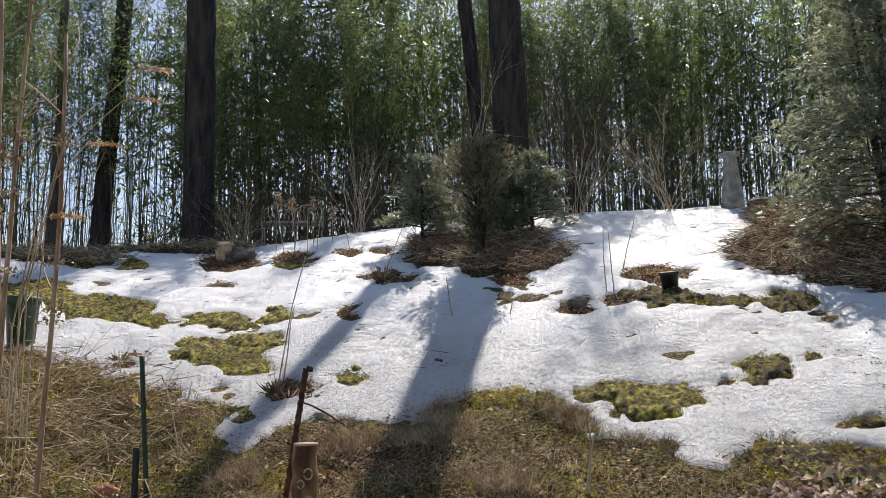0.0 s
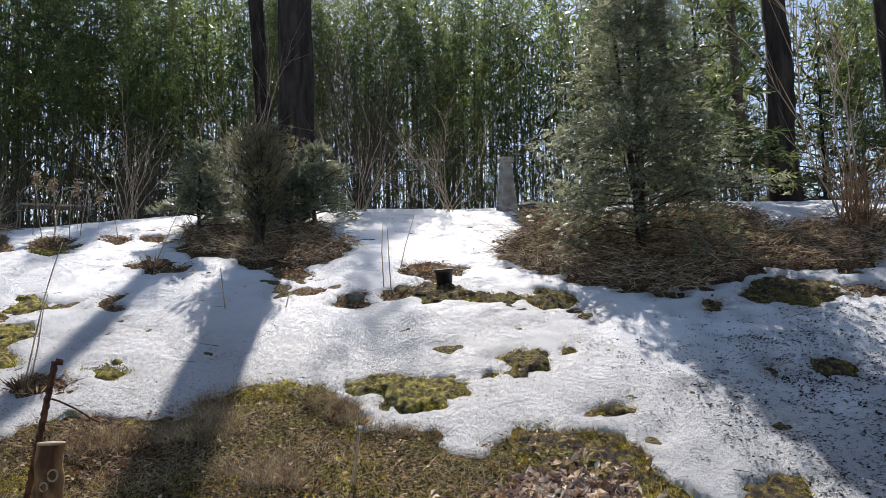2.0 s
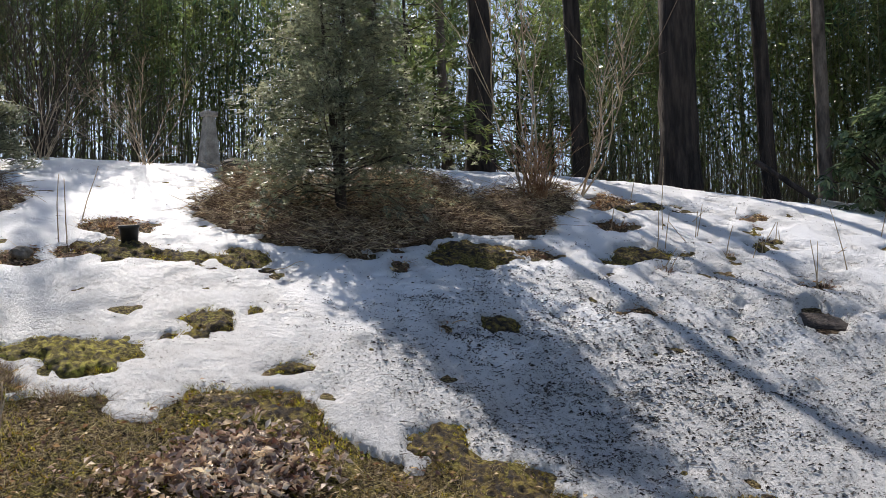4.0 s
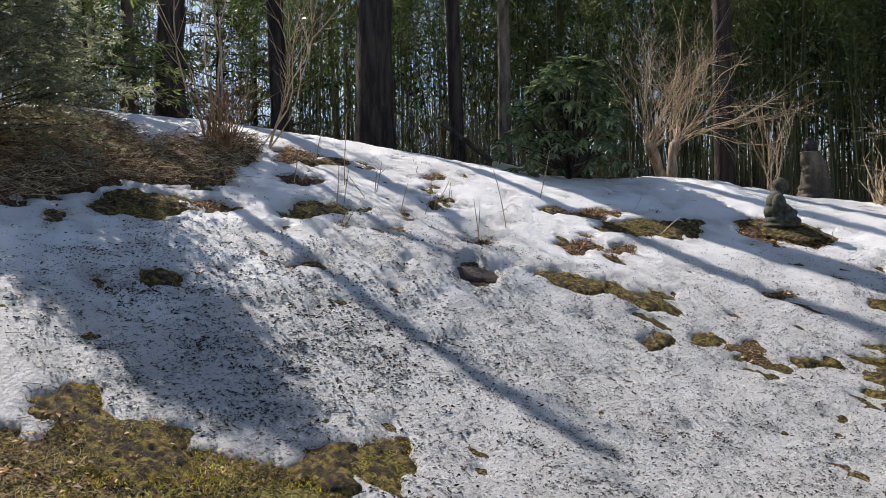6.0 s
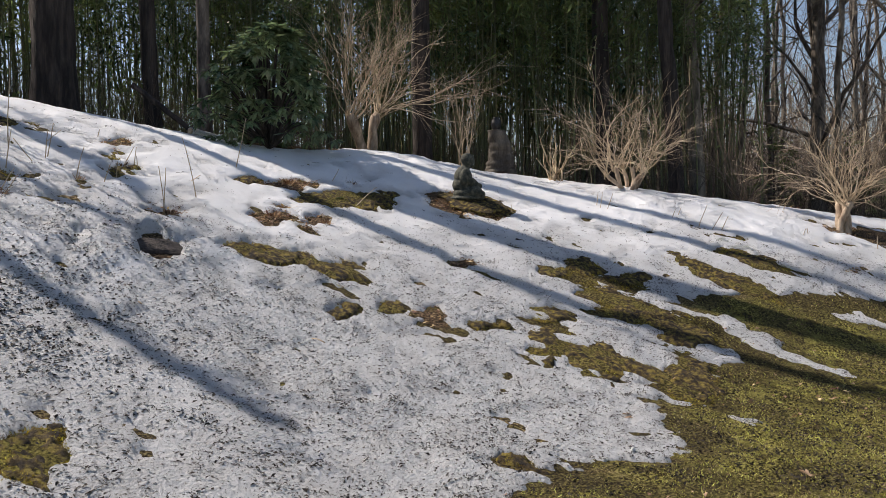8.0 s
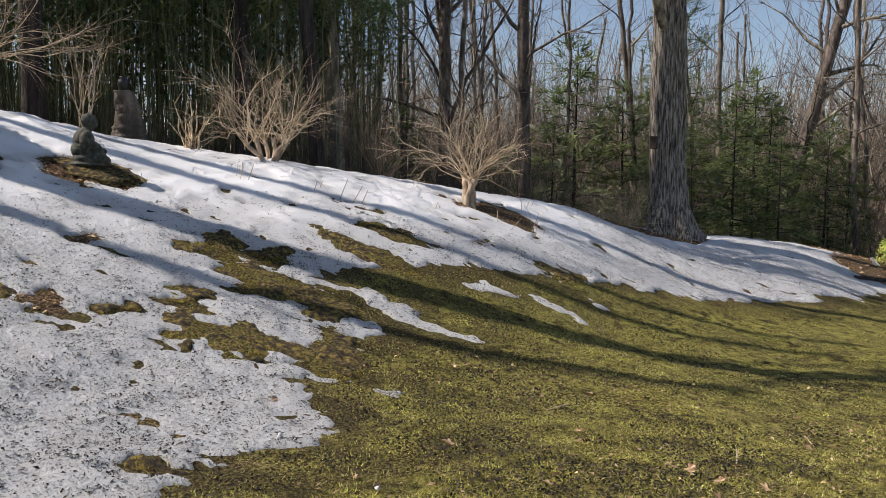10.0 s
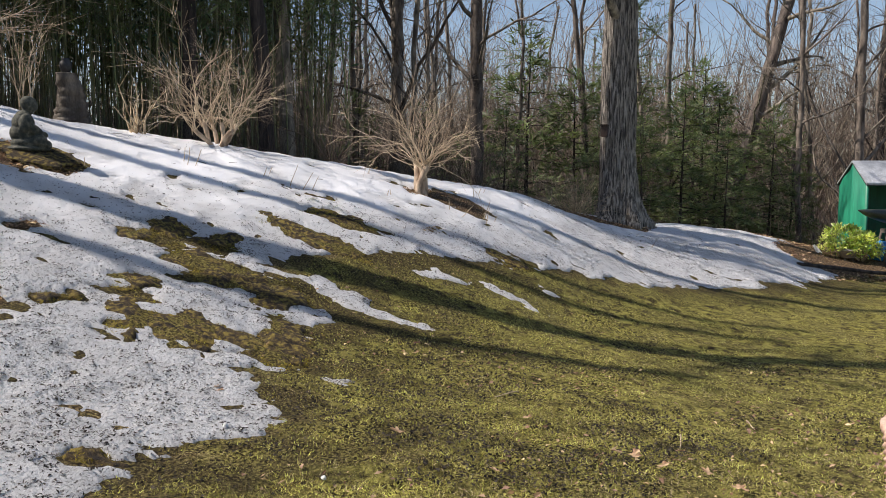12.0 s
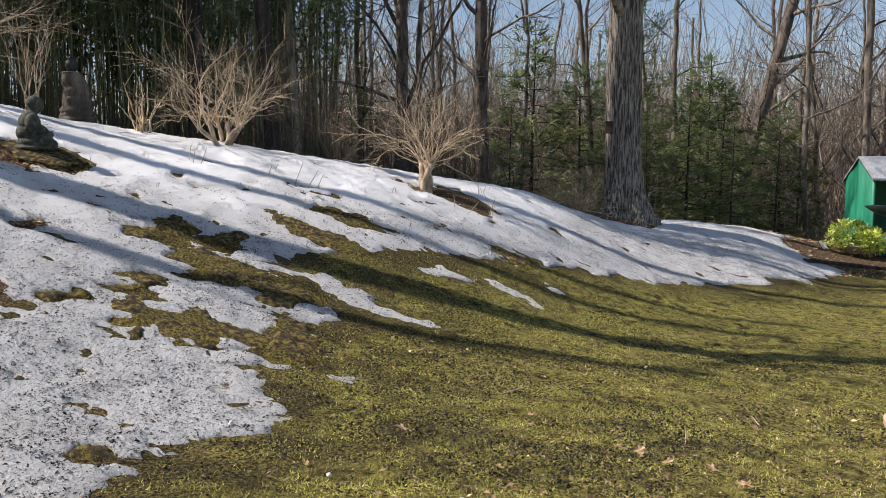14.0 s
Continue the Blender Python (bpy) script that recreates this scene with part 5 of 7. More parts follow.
def stump(x, y):
    rng = np.random.RandomState(61)
    t = thing("tree_stump", pose(*at(x, y)), "tall weathered grey stump with a dark urn on top", "stump")
    s, line, rad = trunk_shape(0.95, 0.27, rng, (-0.12, 0.05), 18, 0.35, 0.01, 0.62, 0.06)
    part("trunk", s, GREY_WOOD, t)
    top = Shape()
    tube(top, [line[-1] - [0, 0, 0.01], line[-1] + [0, 0, 0.01]], [rad[-1] * 1.02, rad[-1] * 0.98], 18)
    part("cut_end", top, GREY_WOOD, t)
    urn = Shape()
    tube(urn, line[-1] + np.array([[0, 0, 0], [0, 0, 0.03], [0, 0, 0.1], [0, 0, 0.19], [0, 0, 0.24], [0, 0, 0.26]]), [0.06, 0.07, 0.1, 0.1, 0.06, 0.075], 16)
    part("urn", urn, BLACK_PLASTIC, t, "dark urn")


stump(16.97, 3.44)


# ---- pots, stakes and posts in the bed ----
def pot(name, m, r0, r1, h, material, label, category="pot", soil=True):
    t = thing(name, m, label, category)
    s = Shape()
    tube(s, [(0, 0, z) for z in (0, 0.001, h * 0.82, h * 0.84, h, h + 0.001, h * 0.9)], [r0 * 0.9, r0, r1 * 0.96, r1 * 1.06, r1 * 1.08, r1 * 0.98, r1 * 0.94], 24, False)
    part("body", s, material, t)
    if soil:
        e = Shape()
        tube(e, [(0, 0, h * 0.82), (0, 0, h * 0.86)], [r1 * 0.95, r1 * 0.92], 24)
        part("soil", e, BARK_CHIP, t)
    return t


pot("nursery_pot", pose(*at(2.42, 8.85), 6, -5, 0), 0.08, 0.1, 0.18, BLACK_PLASTIC, "small black plastic nursery pot in a mossy hollow")
pot("planter_pot", pose(*at(-4.25, 8.5), 2, 1, 0), 0.125, 0.165, 0.5, GREEN_PLASTIC, "tall dark green plastic pot among bare stalks")
tag = Shape()
tag.add([(-0.05, -0.01, 0), (0.05, -0.01, 0), (0.05, 0.01, 0), (-0.05, 0.01, 0), (-0.045, -0.01, 0.42), (0.045, -0.01, 0.42), (0.045, 0.01, 0.42), (-0.045, 0.01, 0.42)],
        [(0, 3, 2, 1), (4, 5, 6, 7), (0, 1, 5, 4), (1, 2, 6, 5), (2, 3, 7, 6), (3, 0, 4, 7)])
plate = tagged(part("plant_marker", tag, WHITE_PLASTIC, smooth=False), "white plastic plant marker stuck in the bed", "marker")
plate.matrix_world = pose(*at(-4.33, 8.15, 0.04), 4, 3, 10)


def stake(name, x, y, h, r, lean, material, label, sides=8, knobs=False, category="stake"):
    t = thing(name, pose(*at(x, y)), label, category)
    s = Shape()
    n = 46 if category == "post" else 16
    z = np.linspace(-0.15, h, n)
    tube(s, np.stack([lean[0] * z + 0.0022 * np.sin(z * 90) * (n > 16), lean[1] * z, z], 1), r * (1 + (0.12 + 0.14 * (n > 16)) * (np.arange(n) % 2 if knobs else 0)), sides)
    part("shaft", s, material, t)
    return t


stake("garden_stake", -1.92, 5.55, 0.93, 0.016, (-0.06, 0.0), GREEN_STEEL, "slim green plastic-coated garden stake", knobs=True)
stake("black_stake", -1.93, 5.35, 0.42, 0.02, (0.02, 0.0), BLACK_PLASTIC, "short black stake in the dead grass", knobs=True)
post = stake("rusty_post", -1.02, 5.5, 0.84, 0.018, (0.155, 0.0), RUST, "leaning rusty steel fence post with a bent wire", sides=6, knobs=True, category="post")
wire = Shape()
tube(wire, wander((0.118, 0, 0.62), (1, 0.1, -0.25), 0.3, 6, 0.1, np.random.RandomState(4), -0.02), np.full(7, 0.006), 5)
part("wire", wire, RUST, post)
cap = Shape()
tube(cap, [(0.149, 0, 0.82), (0.156, 0, 0.855)], [0.024, 0.022], 8)
part("cap", cap, RUST, post)
log("log_post", on(-0.86, 5.3, -0.1), on(-0.86, 5.31, 0.43), 0.078, LOG_WOOD, "short peeled log post with dark knots", category="post")
rock("terracotta_shard", -2.22, 5.62, (0.08, 0.05, 0.035), 9, "broken piece of red terracotta in dead grass", TERRACOTTA)


def iron_bench(x, y, turn):
    """A small garden bench with two arched, scrolled backs."""
    t = thing("iron_bench", pose(*at(x, y), 0, 0, turn), "weathered cream iron garden bench with two arched backs", "bench")
    for cx in (-0.29, 0.29):
        s = Shape()
        a = np.linspace(0, math.pi, 15)
        tube(s, np.stack([cx + 0.27 * np.cos(a), 0.2 + 0 * a, 0.66 + 0.16 * np.sin(a)], 1), np.full(15, 0.014), 6)
        for k in (-1, 1):
            tube(s, [(cx + k * 0.27, 0.2, 0.4), (cx + k * 0.27, 0.2, 0.66)], [0.014, 0.014], 6)
        tube(s, [(cx - 0.27, 0.2, 0.5), (cx + 0.27, 0.2, 0.5)], [0.01, 0.01], 6)
        part("back_frame", s, IRON, t)
        for k in range(5):
            u = cx - 0.18 + 0.09 * k
            b = Shape()
            w = np.linspace(0, 1, 9)
            tube(b, np.stack([u + 0.025 * np.sin(w * 6.28), 0.2 + 0 * w, 0.5 + w * (0.28 - 0.5 * abs(u - cx) ** 1.2)], 1), np.full(9, 0.008), 5)
            part("scroll", b, IRON, t)
    for k in range(6):
        b = Shape()
        tube(b, [(-0.57, -0.22 + 0.08 * k, 0.41), (0.57, -0.22 + 0.08 * k, 0.41)], [0.016, 0.016], 6)
        part("seat_slat", b, IRON, t)
    for px in (-0.56, 0.56):
        for py in (-0.22, 0.2):
            b = Shape()
            tube(b, [(px, py, -0.05), (px * 0.97, py * 0.95, 0.2), (px, py, 0.42)], [0.016, 0.014, 0.016], 6)
            part("leg", b, IRON, t)
        b = Shape()
        tube(b, [(px, -0.22, 0.42), (px, -0.24, 0.6), (px, -0.1, 0.64), (px, 0.2, 0.64)], [0.014] * 4, 6)
        part("armrest", b, IRON, t)


iron_bench(-2.8, 15.7, 6)


# ---- dry stalks standing in the snow: x, y, height, lean ----
STALKS = {
    68: [(7.94, 6.76, 0.47, 3), (7.97, 6.67, 0.45, 9), (8.44, 6.64, 0.42, -40), (8.64, 6.77, 0.36, 6), (8.69, 6.8, 0.43, 14), (8.5, 6.23, 0.38, 7), (8.64, 5.99, 0.27, 21), (9.54, 6.44, 0.27, 29), (8.69, 5.19, 0.53, -1), (8.66, 5.2, 0.51, -1), (7.52, 6.32, 0.27, 27), (7.56, 6.27, 0.2, 27), (10.23, 7.39, 0.14, 11), (9.09, 6.16, 0.18, 5), (9.72, 6.4, 0.24, 7), (9.66, 6.29, 0.17, 0), (9.84, 5.8, 0.23, 56), (12.25, 4.92, 0.25, 31), (14.1, 1.17, 0.3, 17), (14.09, 1.08, 0.31, 21), (13.07, 2.33, 0.15, 0), (11.52, 4.23, 0.42, 49), (8.53, 7.18, 0.95, 4)],
    100: [(15.1, -2.92, 0.22, 0), (14.87, -3.02, 0.31, 36), (15.08, -3.54, 0.26, 8), (15.3, -3.53, 0.3, 14), (15.19, -3.68, 0.14, 27), (16.23, -3.54, 0.19, 6), (16.66, -3.7, 0.15, 20), (16.97, -3.86, 0.13, 23), (14.83, -1.92, 0.13, -8), (14.81, -1.82, 0.12, 23), (14.28, 1.25, 0.23, 18), (14.35, 0.11, 0.18, 29), (14.22, -0.3, 0.36, 14), (14.2, -0.48, 0.32, 26), (14.17, -0.6, 0.27, 28), (17.71, -7.59, 0.23, 27), (14.55, 0.03, 0.15, 28)],
    0: [(-1.46, 7.45, 1.15, 10), (-1.43, 7.56, 0.68, 9), (-0.75, 10.92, 0.76, 22), (1.76, 8.92, 0.71, 0), (1.83, 8.89, 0.67, 2), (2.1, 9.71, 0.66, 15), (0.11, 8.57, 0.44, -9), (0.85, 5.15, 0.42, 9), (0.83, 5.15, 0.33, -1), (-1.91, 6.13, 0.57, 3), (-1.88, 6.14, 0.55, -5), (-2.32, 13.12, 0.72, 4), (-2.03, 12.65, 0.7, 4), (-2.38, 12.72, 0.83, -3), (-1.91, 12.76, 0.8, 9), (-1.34, 12.3, 0.51, -5), (0.66, 8.41, 0.17, 9), (-2.93, 7.74, 0.23, -14), (-3.3, 13.3, 0.6, -18)],
    43: [(9.43, 5.28, 0.79, -10), (8.85, 8.05, 0.48, 9), (8.0, 7.57, 0.38, 13), (11.25, 5.9, 0.76, 9), (9.17, 7.34, 0.27, 45)]}
rng = np.random.RandomState(51)
for head, rows in STALKS.items():
    rx, ry = math.cos(radians(head)), -math.sin(radians(head))
    for x, y, h, lean in rows:
        k = math.sin(radians(lean))
        s = Shape()
        path = wander((0, 0, -0.06), (k * rx + rng.normal(0, 0.05), k * ry + rng.normal(0, 0.05), math.cos(radians(lean))), h + 0.06, 5, 0.04, rng)
        tube(s, path, np.linspace(0.0075, 0.004, 6), 5)
        ob = part("dry_stalk", s, TWIG if h < 0.9 else STRAW)
        ob.matrix_world = pose(*at(x, y))
        tagged(ob, "thin dry brown plant stalk standing in the snow", "stalk", "dry stalks")

# tall bare stalks with dried flower heads at the bed's edge
for i, (x, y, h, lx, ly) in enumerate(((-2.72, 5.15, 3.5, 0.0, 0.02), (-2.68, 5.1, 3.5, 0.01, 0.0), (-2.5, 5.25, 3.2, 0.05, 0.0))):
    rng = np.random.RandomState(500 + i)
    t = thing("tall_stalk", pose(*at(x, y)), "tall bare brown stalk with a few dried flower heads", "plant", "tall stalks")
    s = Shape()
    path = wander((0, 0, -0.1), (lx, ly, 1), h, 12, 0.014, rng)
    tube(s, path, np.linspace(0.018, 0.011, 13), 7)
    for f in rng.uniform(0.25, 0.95, 7):
        p, d = sprout(path, f)
        tube(s, wander(p, side_way(d, 0.9, rng), rng.uniform(0.2, 0.6), 5, 0.1, rng, 0.08), np.linspace(0.006, 0.003, 6), 4)
    part("stem", s, STALK, t)
    for f in rng.uniform(0.35, 0.85, 5):
        c = Shape()
        p, d = sprout(path, f)
        q = p + rng.normal(0, 0.03, (40, 3)) * [1.3, 1.3, 0.5]
        leaves(c, q, rng.normal(0, 1, q.shape), rng.normal(0, 1, q.shape), 0.035, 0.016)
        part("seed_head", c, STRAW, t)
for i, (tx, tz) in enumerate(((-2.15, 2.91), (-1.92, 3.2), (-1.85, 3.4), (-2.38, 2.45))):
    # drooping dried flower plumes on thin stems that arch out from the tall stalks
    t = thing("dried_plume", pose(*at(-2.66 + 0.04 * i, 5.2)), "drooping tan dried flower plume on a thin stem", "plant", "dried plumes")
    rng = np.random.RandomState(520 + i)
    ox, oz = -2.66 + 0.04 * i, float(land(-2.66 + 0.04 * i, 5.2))
    top = np.array([tx - ox, 0.0, tz - oz])
    path = np.array([[0, 0, -0.05], [0.0, 0, top[2] * 0.5], [top[0] * 0.3, 0, top[2] * 0.86], top - [0.1, 0, 0.02], top, top + [0.1, 0, -0.02], top + [0.15, 0, -0.06]])
    s = Shape()
    tube(s, path, [0.007, 0.006, 0.004, 0.003, 0.003, 0.002, 0.002], 5)
    part("stem", s, TWIG, t)
    c = Shape()
    f = rng.uniform(0, 1, 200)
    q = top + np.stack([-0.08 + 0.22 * f, rng.normal(0, 0.008, 200), -0.05 * (f - 0.3) ** 2 + rng.normal(-0.006, 0.006, 200)], 1)
    leaves(c, q, rng.normal(0, 0.5, q.shape) + [0.3, 0, -0.4], rng.normal(0, 1, q.shape), 0.022, 0.008)
    part("seed_head", c, PLUME, t)
for i, (x, y, h) in enumerate(((-2.62, 13.2, 0.95), (-2.33, 13.2, 0.86), (-2.02, 13.2, 0.8), (-1.72, 13.15, 0.68))):
    # dried flower heads on bent stems before the bench
    rng = np.random.RandomState(560 + i)
    t = thing("dried_flower", pose(*at(x, y)), "tan dried flower head drooping on a thin stem", "plant", "dried flowers")
    s = Shape()
    path = wander((0, 0, -0.05), (0.05, 0, 1), h, 7, 0.05, rng)
    tube(s, path, np.linspace(0.006, 0.004, 8), 5)
    part("stem", s, STALK, t)
    c = Shape()
    q = path[-1] + rng.normal(0, 1, (150, 3)) * [0.035, 0.035, 0.07] - [0, 0, 0.05]
    leaves(c, q, rng.normal(0, 1, q.shape), rng.normal(0, 1, q.shape), 0.04, 0.025)
    part("seed_head", c, STRAW, t)
for z, k in ((0.36, 0.026), (0.3, 0.02), (0.2, 0.024)):
    s = Shape()
    a = np.linspace(0, 2 * math.pi, 15)
    x0 = 0.03 * math.sin(z * 40)
    tube(s, np.stack([x0 + k * np.cos(a), -0.075 - 0.06 * np.cos(a) ** 2 * k, z + k * 1.2 * np.sin(a)], 1), np.full(15, 0.006), 5)
    part("knot", s, CUT_WOOD, bpy.data.objects["log_post"], "pale knot ring")

# ---- the oak's box ----
box = thing("nest_box", pose(20.0, -7.4, 2.6, 0, 0, -30) @ Matrix.Scale(1.16, 4), "small dark square wooden box nailed to the oak", "box")
for name, c, d in (("body", (0, 0, 0), (0.09, 0.06, 0.11)), ("lid", (-0.012, 0, 0.118), (0.105, 0.07, 0.012))):
    bm = bmesh.new()
    bmesh.ops.create_cube(bm, size=2, matrix=Matrix.Translation(c) @ Matrix.Diagonal((*d, 1)))
    bmesh.ops.bevel(bm, geom=bm.edges[:], offset=0.006, segments=2, affect="EDGES")
    part(name, bm, BOX_WOOD, box, smooth=False)


# ---- the shed corner ----
def slab_box(s, lo, hi):
    (a, b, c), (d, e, f) = lo, hi
    s.add([(a, b, c), (d, b, c), (d, e, c), (a, e, c), (a, b, f), (d, b, f), (d, e, f), (a, e, f)], [(0, 3, 2, 1), (4, 5, 6, 7), (0, 1, 5, 4), (1, 2, 6, 5), (2, 3, 7, 6), (3, 0, 4, 7)])
    return s


def shed(m):
    t = thing("storage_shed", m, "small green storage shed with a grey gabled metal roof", "shed")
    W, D, E, R, k = 1.9, 2.8, 1.52, 2.0, 0.05
    n = 25
    for name, y0, y1 in (("gable_wall", -k, 0.0), ("gable_wall", -D, -D + k)):
        s = Shape()
        xs = np.linspace(0, W, n)
        top = E + (R - E) * (1 - np.abs(xs - W / 2) / (W / 2))
        for y in (y0, y1):
            bulge = 0.012 * np.sin(xs * 9) * (1 if y == 0 else 0)
            s.add(np.stack([np.r_[xs, xs], y + np.r_[0 * bulge, bulge], np.r_[0 * xs - 0.1, top]], 1))
        i = np.arange(n - 1)
        q = [np.stack([i, i + 1, n + i + 1, n + i], 1), np.stack([2 * n + i + 1, 2 * n + i, 3 * n + i, 3 * n + i + 1], 1), np.stack([n + i, n + i + 1, 3 * n + i + 1, 3 * n + i], 1)]
        s.q.append(np.concatenate(q))
        s.q.append(np.array([[0, n, 3 * n, 2 * n], [2 * n - 1, n - 1, 3 * n - 1, 4 * n - 1]]))
        part(name, s, TARP, t)
    part("back_wall", slab_box(Shape(), (W - k, -D + k, -0.1), (W, -k, E)), TARP, t, smooth=False)
    part("floor", slab_box(Shape(), (0, -D + k, -0.1), (W - k, -k, 0.06)), GREY_WOOD, t, smooth=False)
    for sg, (xa, xb) in ((1, (-0.05, W / 2)), (-1, (W / 2, W + 0.05))):
        s = Shape()
        za, zb = E + (R - E) * (xa / (W / 2)) if sg > 0 else R, R if sg > 0 else E + (R - E) * ((W - xb) / (W / 2))
        for i in range(1):
            y = 0.03
            y2 = -D - 0.12
            s.add([(xa, y, za + 0.02), (xb, y, zb + 0.02), (xb, y2 + 0.02, zb + 0.02), (xa, y2 + 0.02, za + 0.02), (xa, y, za + 0.055), (xb, y, zb + 0.055), (xb, y2 + 0.02, zb + 0.055), (xa, y2 + 0.02, za + 0.055)],
                  [(0, 3, 2, 1), (4, 5, 6, 7), (0, 1, 5, 4), (1, 2, 6, 5), (2, 3, 7, 6), (3, 0, 4, 7)])
        slab_box(s, (xa, -D - 0.1, min(za, zb) + 0.005), (xa + 0.03, 0.03, min(za, zb) + 0.03)) if sg > 0 else None
        part("roof", s, ROOF, t, smooth=False)
        b = Shape()
        b.add([(xa, 0.03, za - 0.005), (xb, 0.03, zb - 0.005), (xb, -D - 0.1, zb - 0.005), (xa, -D - 0.1, za - 0.005), (xa, 0.03, za + 0.018), (xb, 0.03, zb + 0.018), (xb, -D - 0.1, zb + 0.018), (xa, -D - 0.1, za + 0.018)],
              [(0, 3, 2, 1), (4, 5, 6, 7), (0, 1, 5, 4), (1, 2, 6, 5), (2, 3, 7, 6), (3, 0, 4, 7)])
        part("roof_board", b, DARK, t, smooth=False)
    return t


SHED = pose(22.33, -15.88, float(land(22.33, -15.88)) + 0.04, 0, 0, -17.7) @ Matrix.Scale(1.27, 4)
shed(SHED)


def kayak(m):
    t = thing("kayak", m, "dark green kayak resting on trestles beside the shed", "kayak")
    n, k = 31, 20
    f = np.linspace(-1, 1, n)
    half = 0.34 * (1 - np.abs(f) ** 2.4) + 0.004
    w = np.arange(k) * 2 * math.pi / k
    zc = 0.12 * np.abs(f) ** 3
    ring = np.stack([half[:, None] * np.cos(w), np.repeat(f[:, None] * 1.75, k, 1), zc[:, None] + np.where(np.sin(w) > 0, 0.14, 0.26) * np.sin(w) * (half[:, None] / 0.34) ** 0.7], -1)
    a, lo = np.arange(k), (np.arange(n - 1) * k)[:, None]
    s = Shape().add(ring.reshape(-1, 3), np.stack([lo + a, lo + (a + 1) % k, lo + k + (a + 1) % k, lo + k + a], -1).reshape(-1, 4))
    part("hull", s, KAYAK, t)
    c = Shape()
    u = np.linspace(0, 2 * math.pi, 21)
    tube(c, np.stack([0.2 * np.cos(u), 0.4 * np.sin(u), 0.11 + 0 * u], 1), np.full(21, 0.02), 6)
    part("coaming", c, BLACK_PLASTIC, t)
    p = Shape()
    tube(p, [(-0.2, 1.12, 0.02), (-0.24, 1.12, 0.025)], [0.06, 0.05], 14)
    part("scupper", p, BLACK_PLASTIC, t)
    return t


kayak(SHED @ pose(-0.75, -1.3, 0.86, 0, 0, 4))
for y in (-0.5, -2.2):
    t = thing("trestle", SHED @ pose(-0.75, y + 0.3, -0.08), "plain wooden trestle under the kayak", "trestle", "kayak trestles")
    part("beam", slab_box(Shape(), (-0.3, -0.04, 0.58), (0.3, 0.04, 0.66)), GREY_WOOD, t, smooth=False)
    for px in (-0.24, 0.24):
        for py in (-0.14, 0.14):
            s = Shape()
            tube(s, [(px * 1.1, py, -0.02), (px, py * 0.3, 0.6)], [0.025, 0.025], 6)
            part("leg", s, GREY_WOOD, t)
rock("blue_tarp", 21.43, -15.7, (0.38, 0.33, 0.3), 11, "crumpled bright blue tarp on the ground by the shed", BLUE, 0.15)
pot("grey_bucket", pose(*at(21.09, -15.94)), 0.16, 0.2, 0.43, CONCRETE, "pale grey bucket near the shed", "bucket", False)
bowl_pot = pot("planter_bowl", pose(*on(21.17, -14.56, 0.12)), 0.15, 0.26, 0.22, CONCRETE, "round tan planter bowl on a low wooden stand", "planter")
for k in range(3):
    s = Shape()
    a = 2.1 * k
    tube(s, [(0.17 * math.cos(a), 0.17 * math.sin(a), -0.16), (0.12 * math.cos(a), 0.12 * math.sin(a), 0.01)], [0.022, 0.022], 6)
    part("leg", s, GREY_WOOD, bowl_pot)
sprig = Shape()
tube(sprig, wander((0, 0, 0.1), (0.02, 0, 1), 0.35, 5, 0.05, np.random.RandomState(3)), np.linspace(0.012, 0.006, 6), 5)
part("sprig", sprig, TWIG, bowl_pot)


def gold_bush(x, y, h, w, seed):
    rng = np.random.RandomState(seed)
    t = thing("golden_bush", pose(*at(x, y)), "bushy evergreen with glossy yellow-green leaves", "shrub")
    wood, fol = Shape(), Shape()
    a, f = rng.uniform(0, 2 * math.pi, 300), rng.uniform(0.25, 1, 300)
    rr = w * np.interp(f, [0, 0.4, 0.8, 1], [0.55, 1, 0.85, 0.35]) * rng.uniform(0.3, 1.1, 300) ** 0.5
    c = np.stack([rr * np.cos(a), rr * np.sin(a), f * h], 1)
    for p in c[::30]:
        tube(wood, [(0, 0, -0.05), p * [0.4, 0.4, 0.5], p], [0.016, 0.01, 0.005], 5, False)
    k = 4
    d = np.repeat(unit(c * [1, 1, 0.3]), k, 0) * 0.6 + rng.normal(0, 0.7, (len(c) * k, 3)) + [0, 0, 0.1]
    leaves(fol, np.repeat(c, k, 0) + rng.normal(0, 0.02, d.shape), d, rng.normal(0, 0.5, d.shape) + [0, 0, 1], rng.uniform(0.1, 0.17, len(d)), rng.uniform(0.035, 0.05, len(d)), 0.12)
    part("branch_frame", wood, TWIG, t)
    part("foliage", fol, GOLD_LEAF, t)


gold_bush(21.44, -14.6, 0.87, 0.58, 431)
gold_bush(21.13, -14.96, 0.75, 0.44, 432)
log("garden_timber", on(19.66, -12.18, 0.02), on(19, -15.65, 0.02), 0.045, BARK_DARK, "dark timber edging along the lawn", end=BARK_DARK)
for k, (x, y, tilt) in enumerate(((21.44, -13.94, 28), (21.5, -14.1, 40))):
    s = slab_box(Shape(), (-0.03, -0.012, 0), (0.03, 0.012, 0.34))
    ob = part("pale_board", s, WHITE_PLASTIC, smooth=False)
    ob.matrix_world = pose(*at(x, y, 0.02), 0, tilt, 40)
    tagged(ob, "weathered white board leaning near the golden bush", "board", "pale boards")


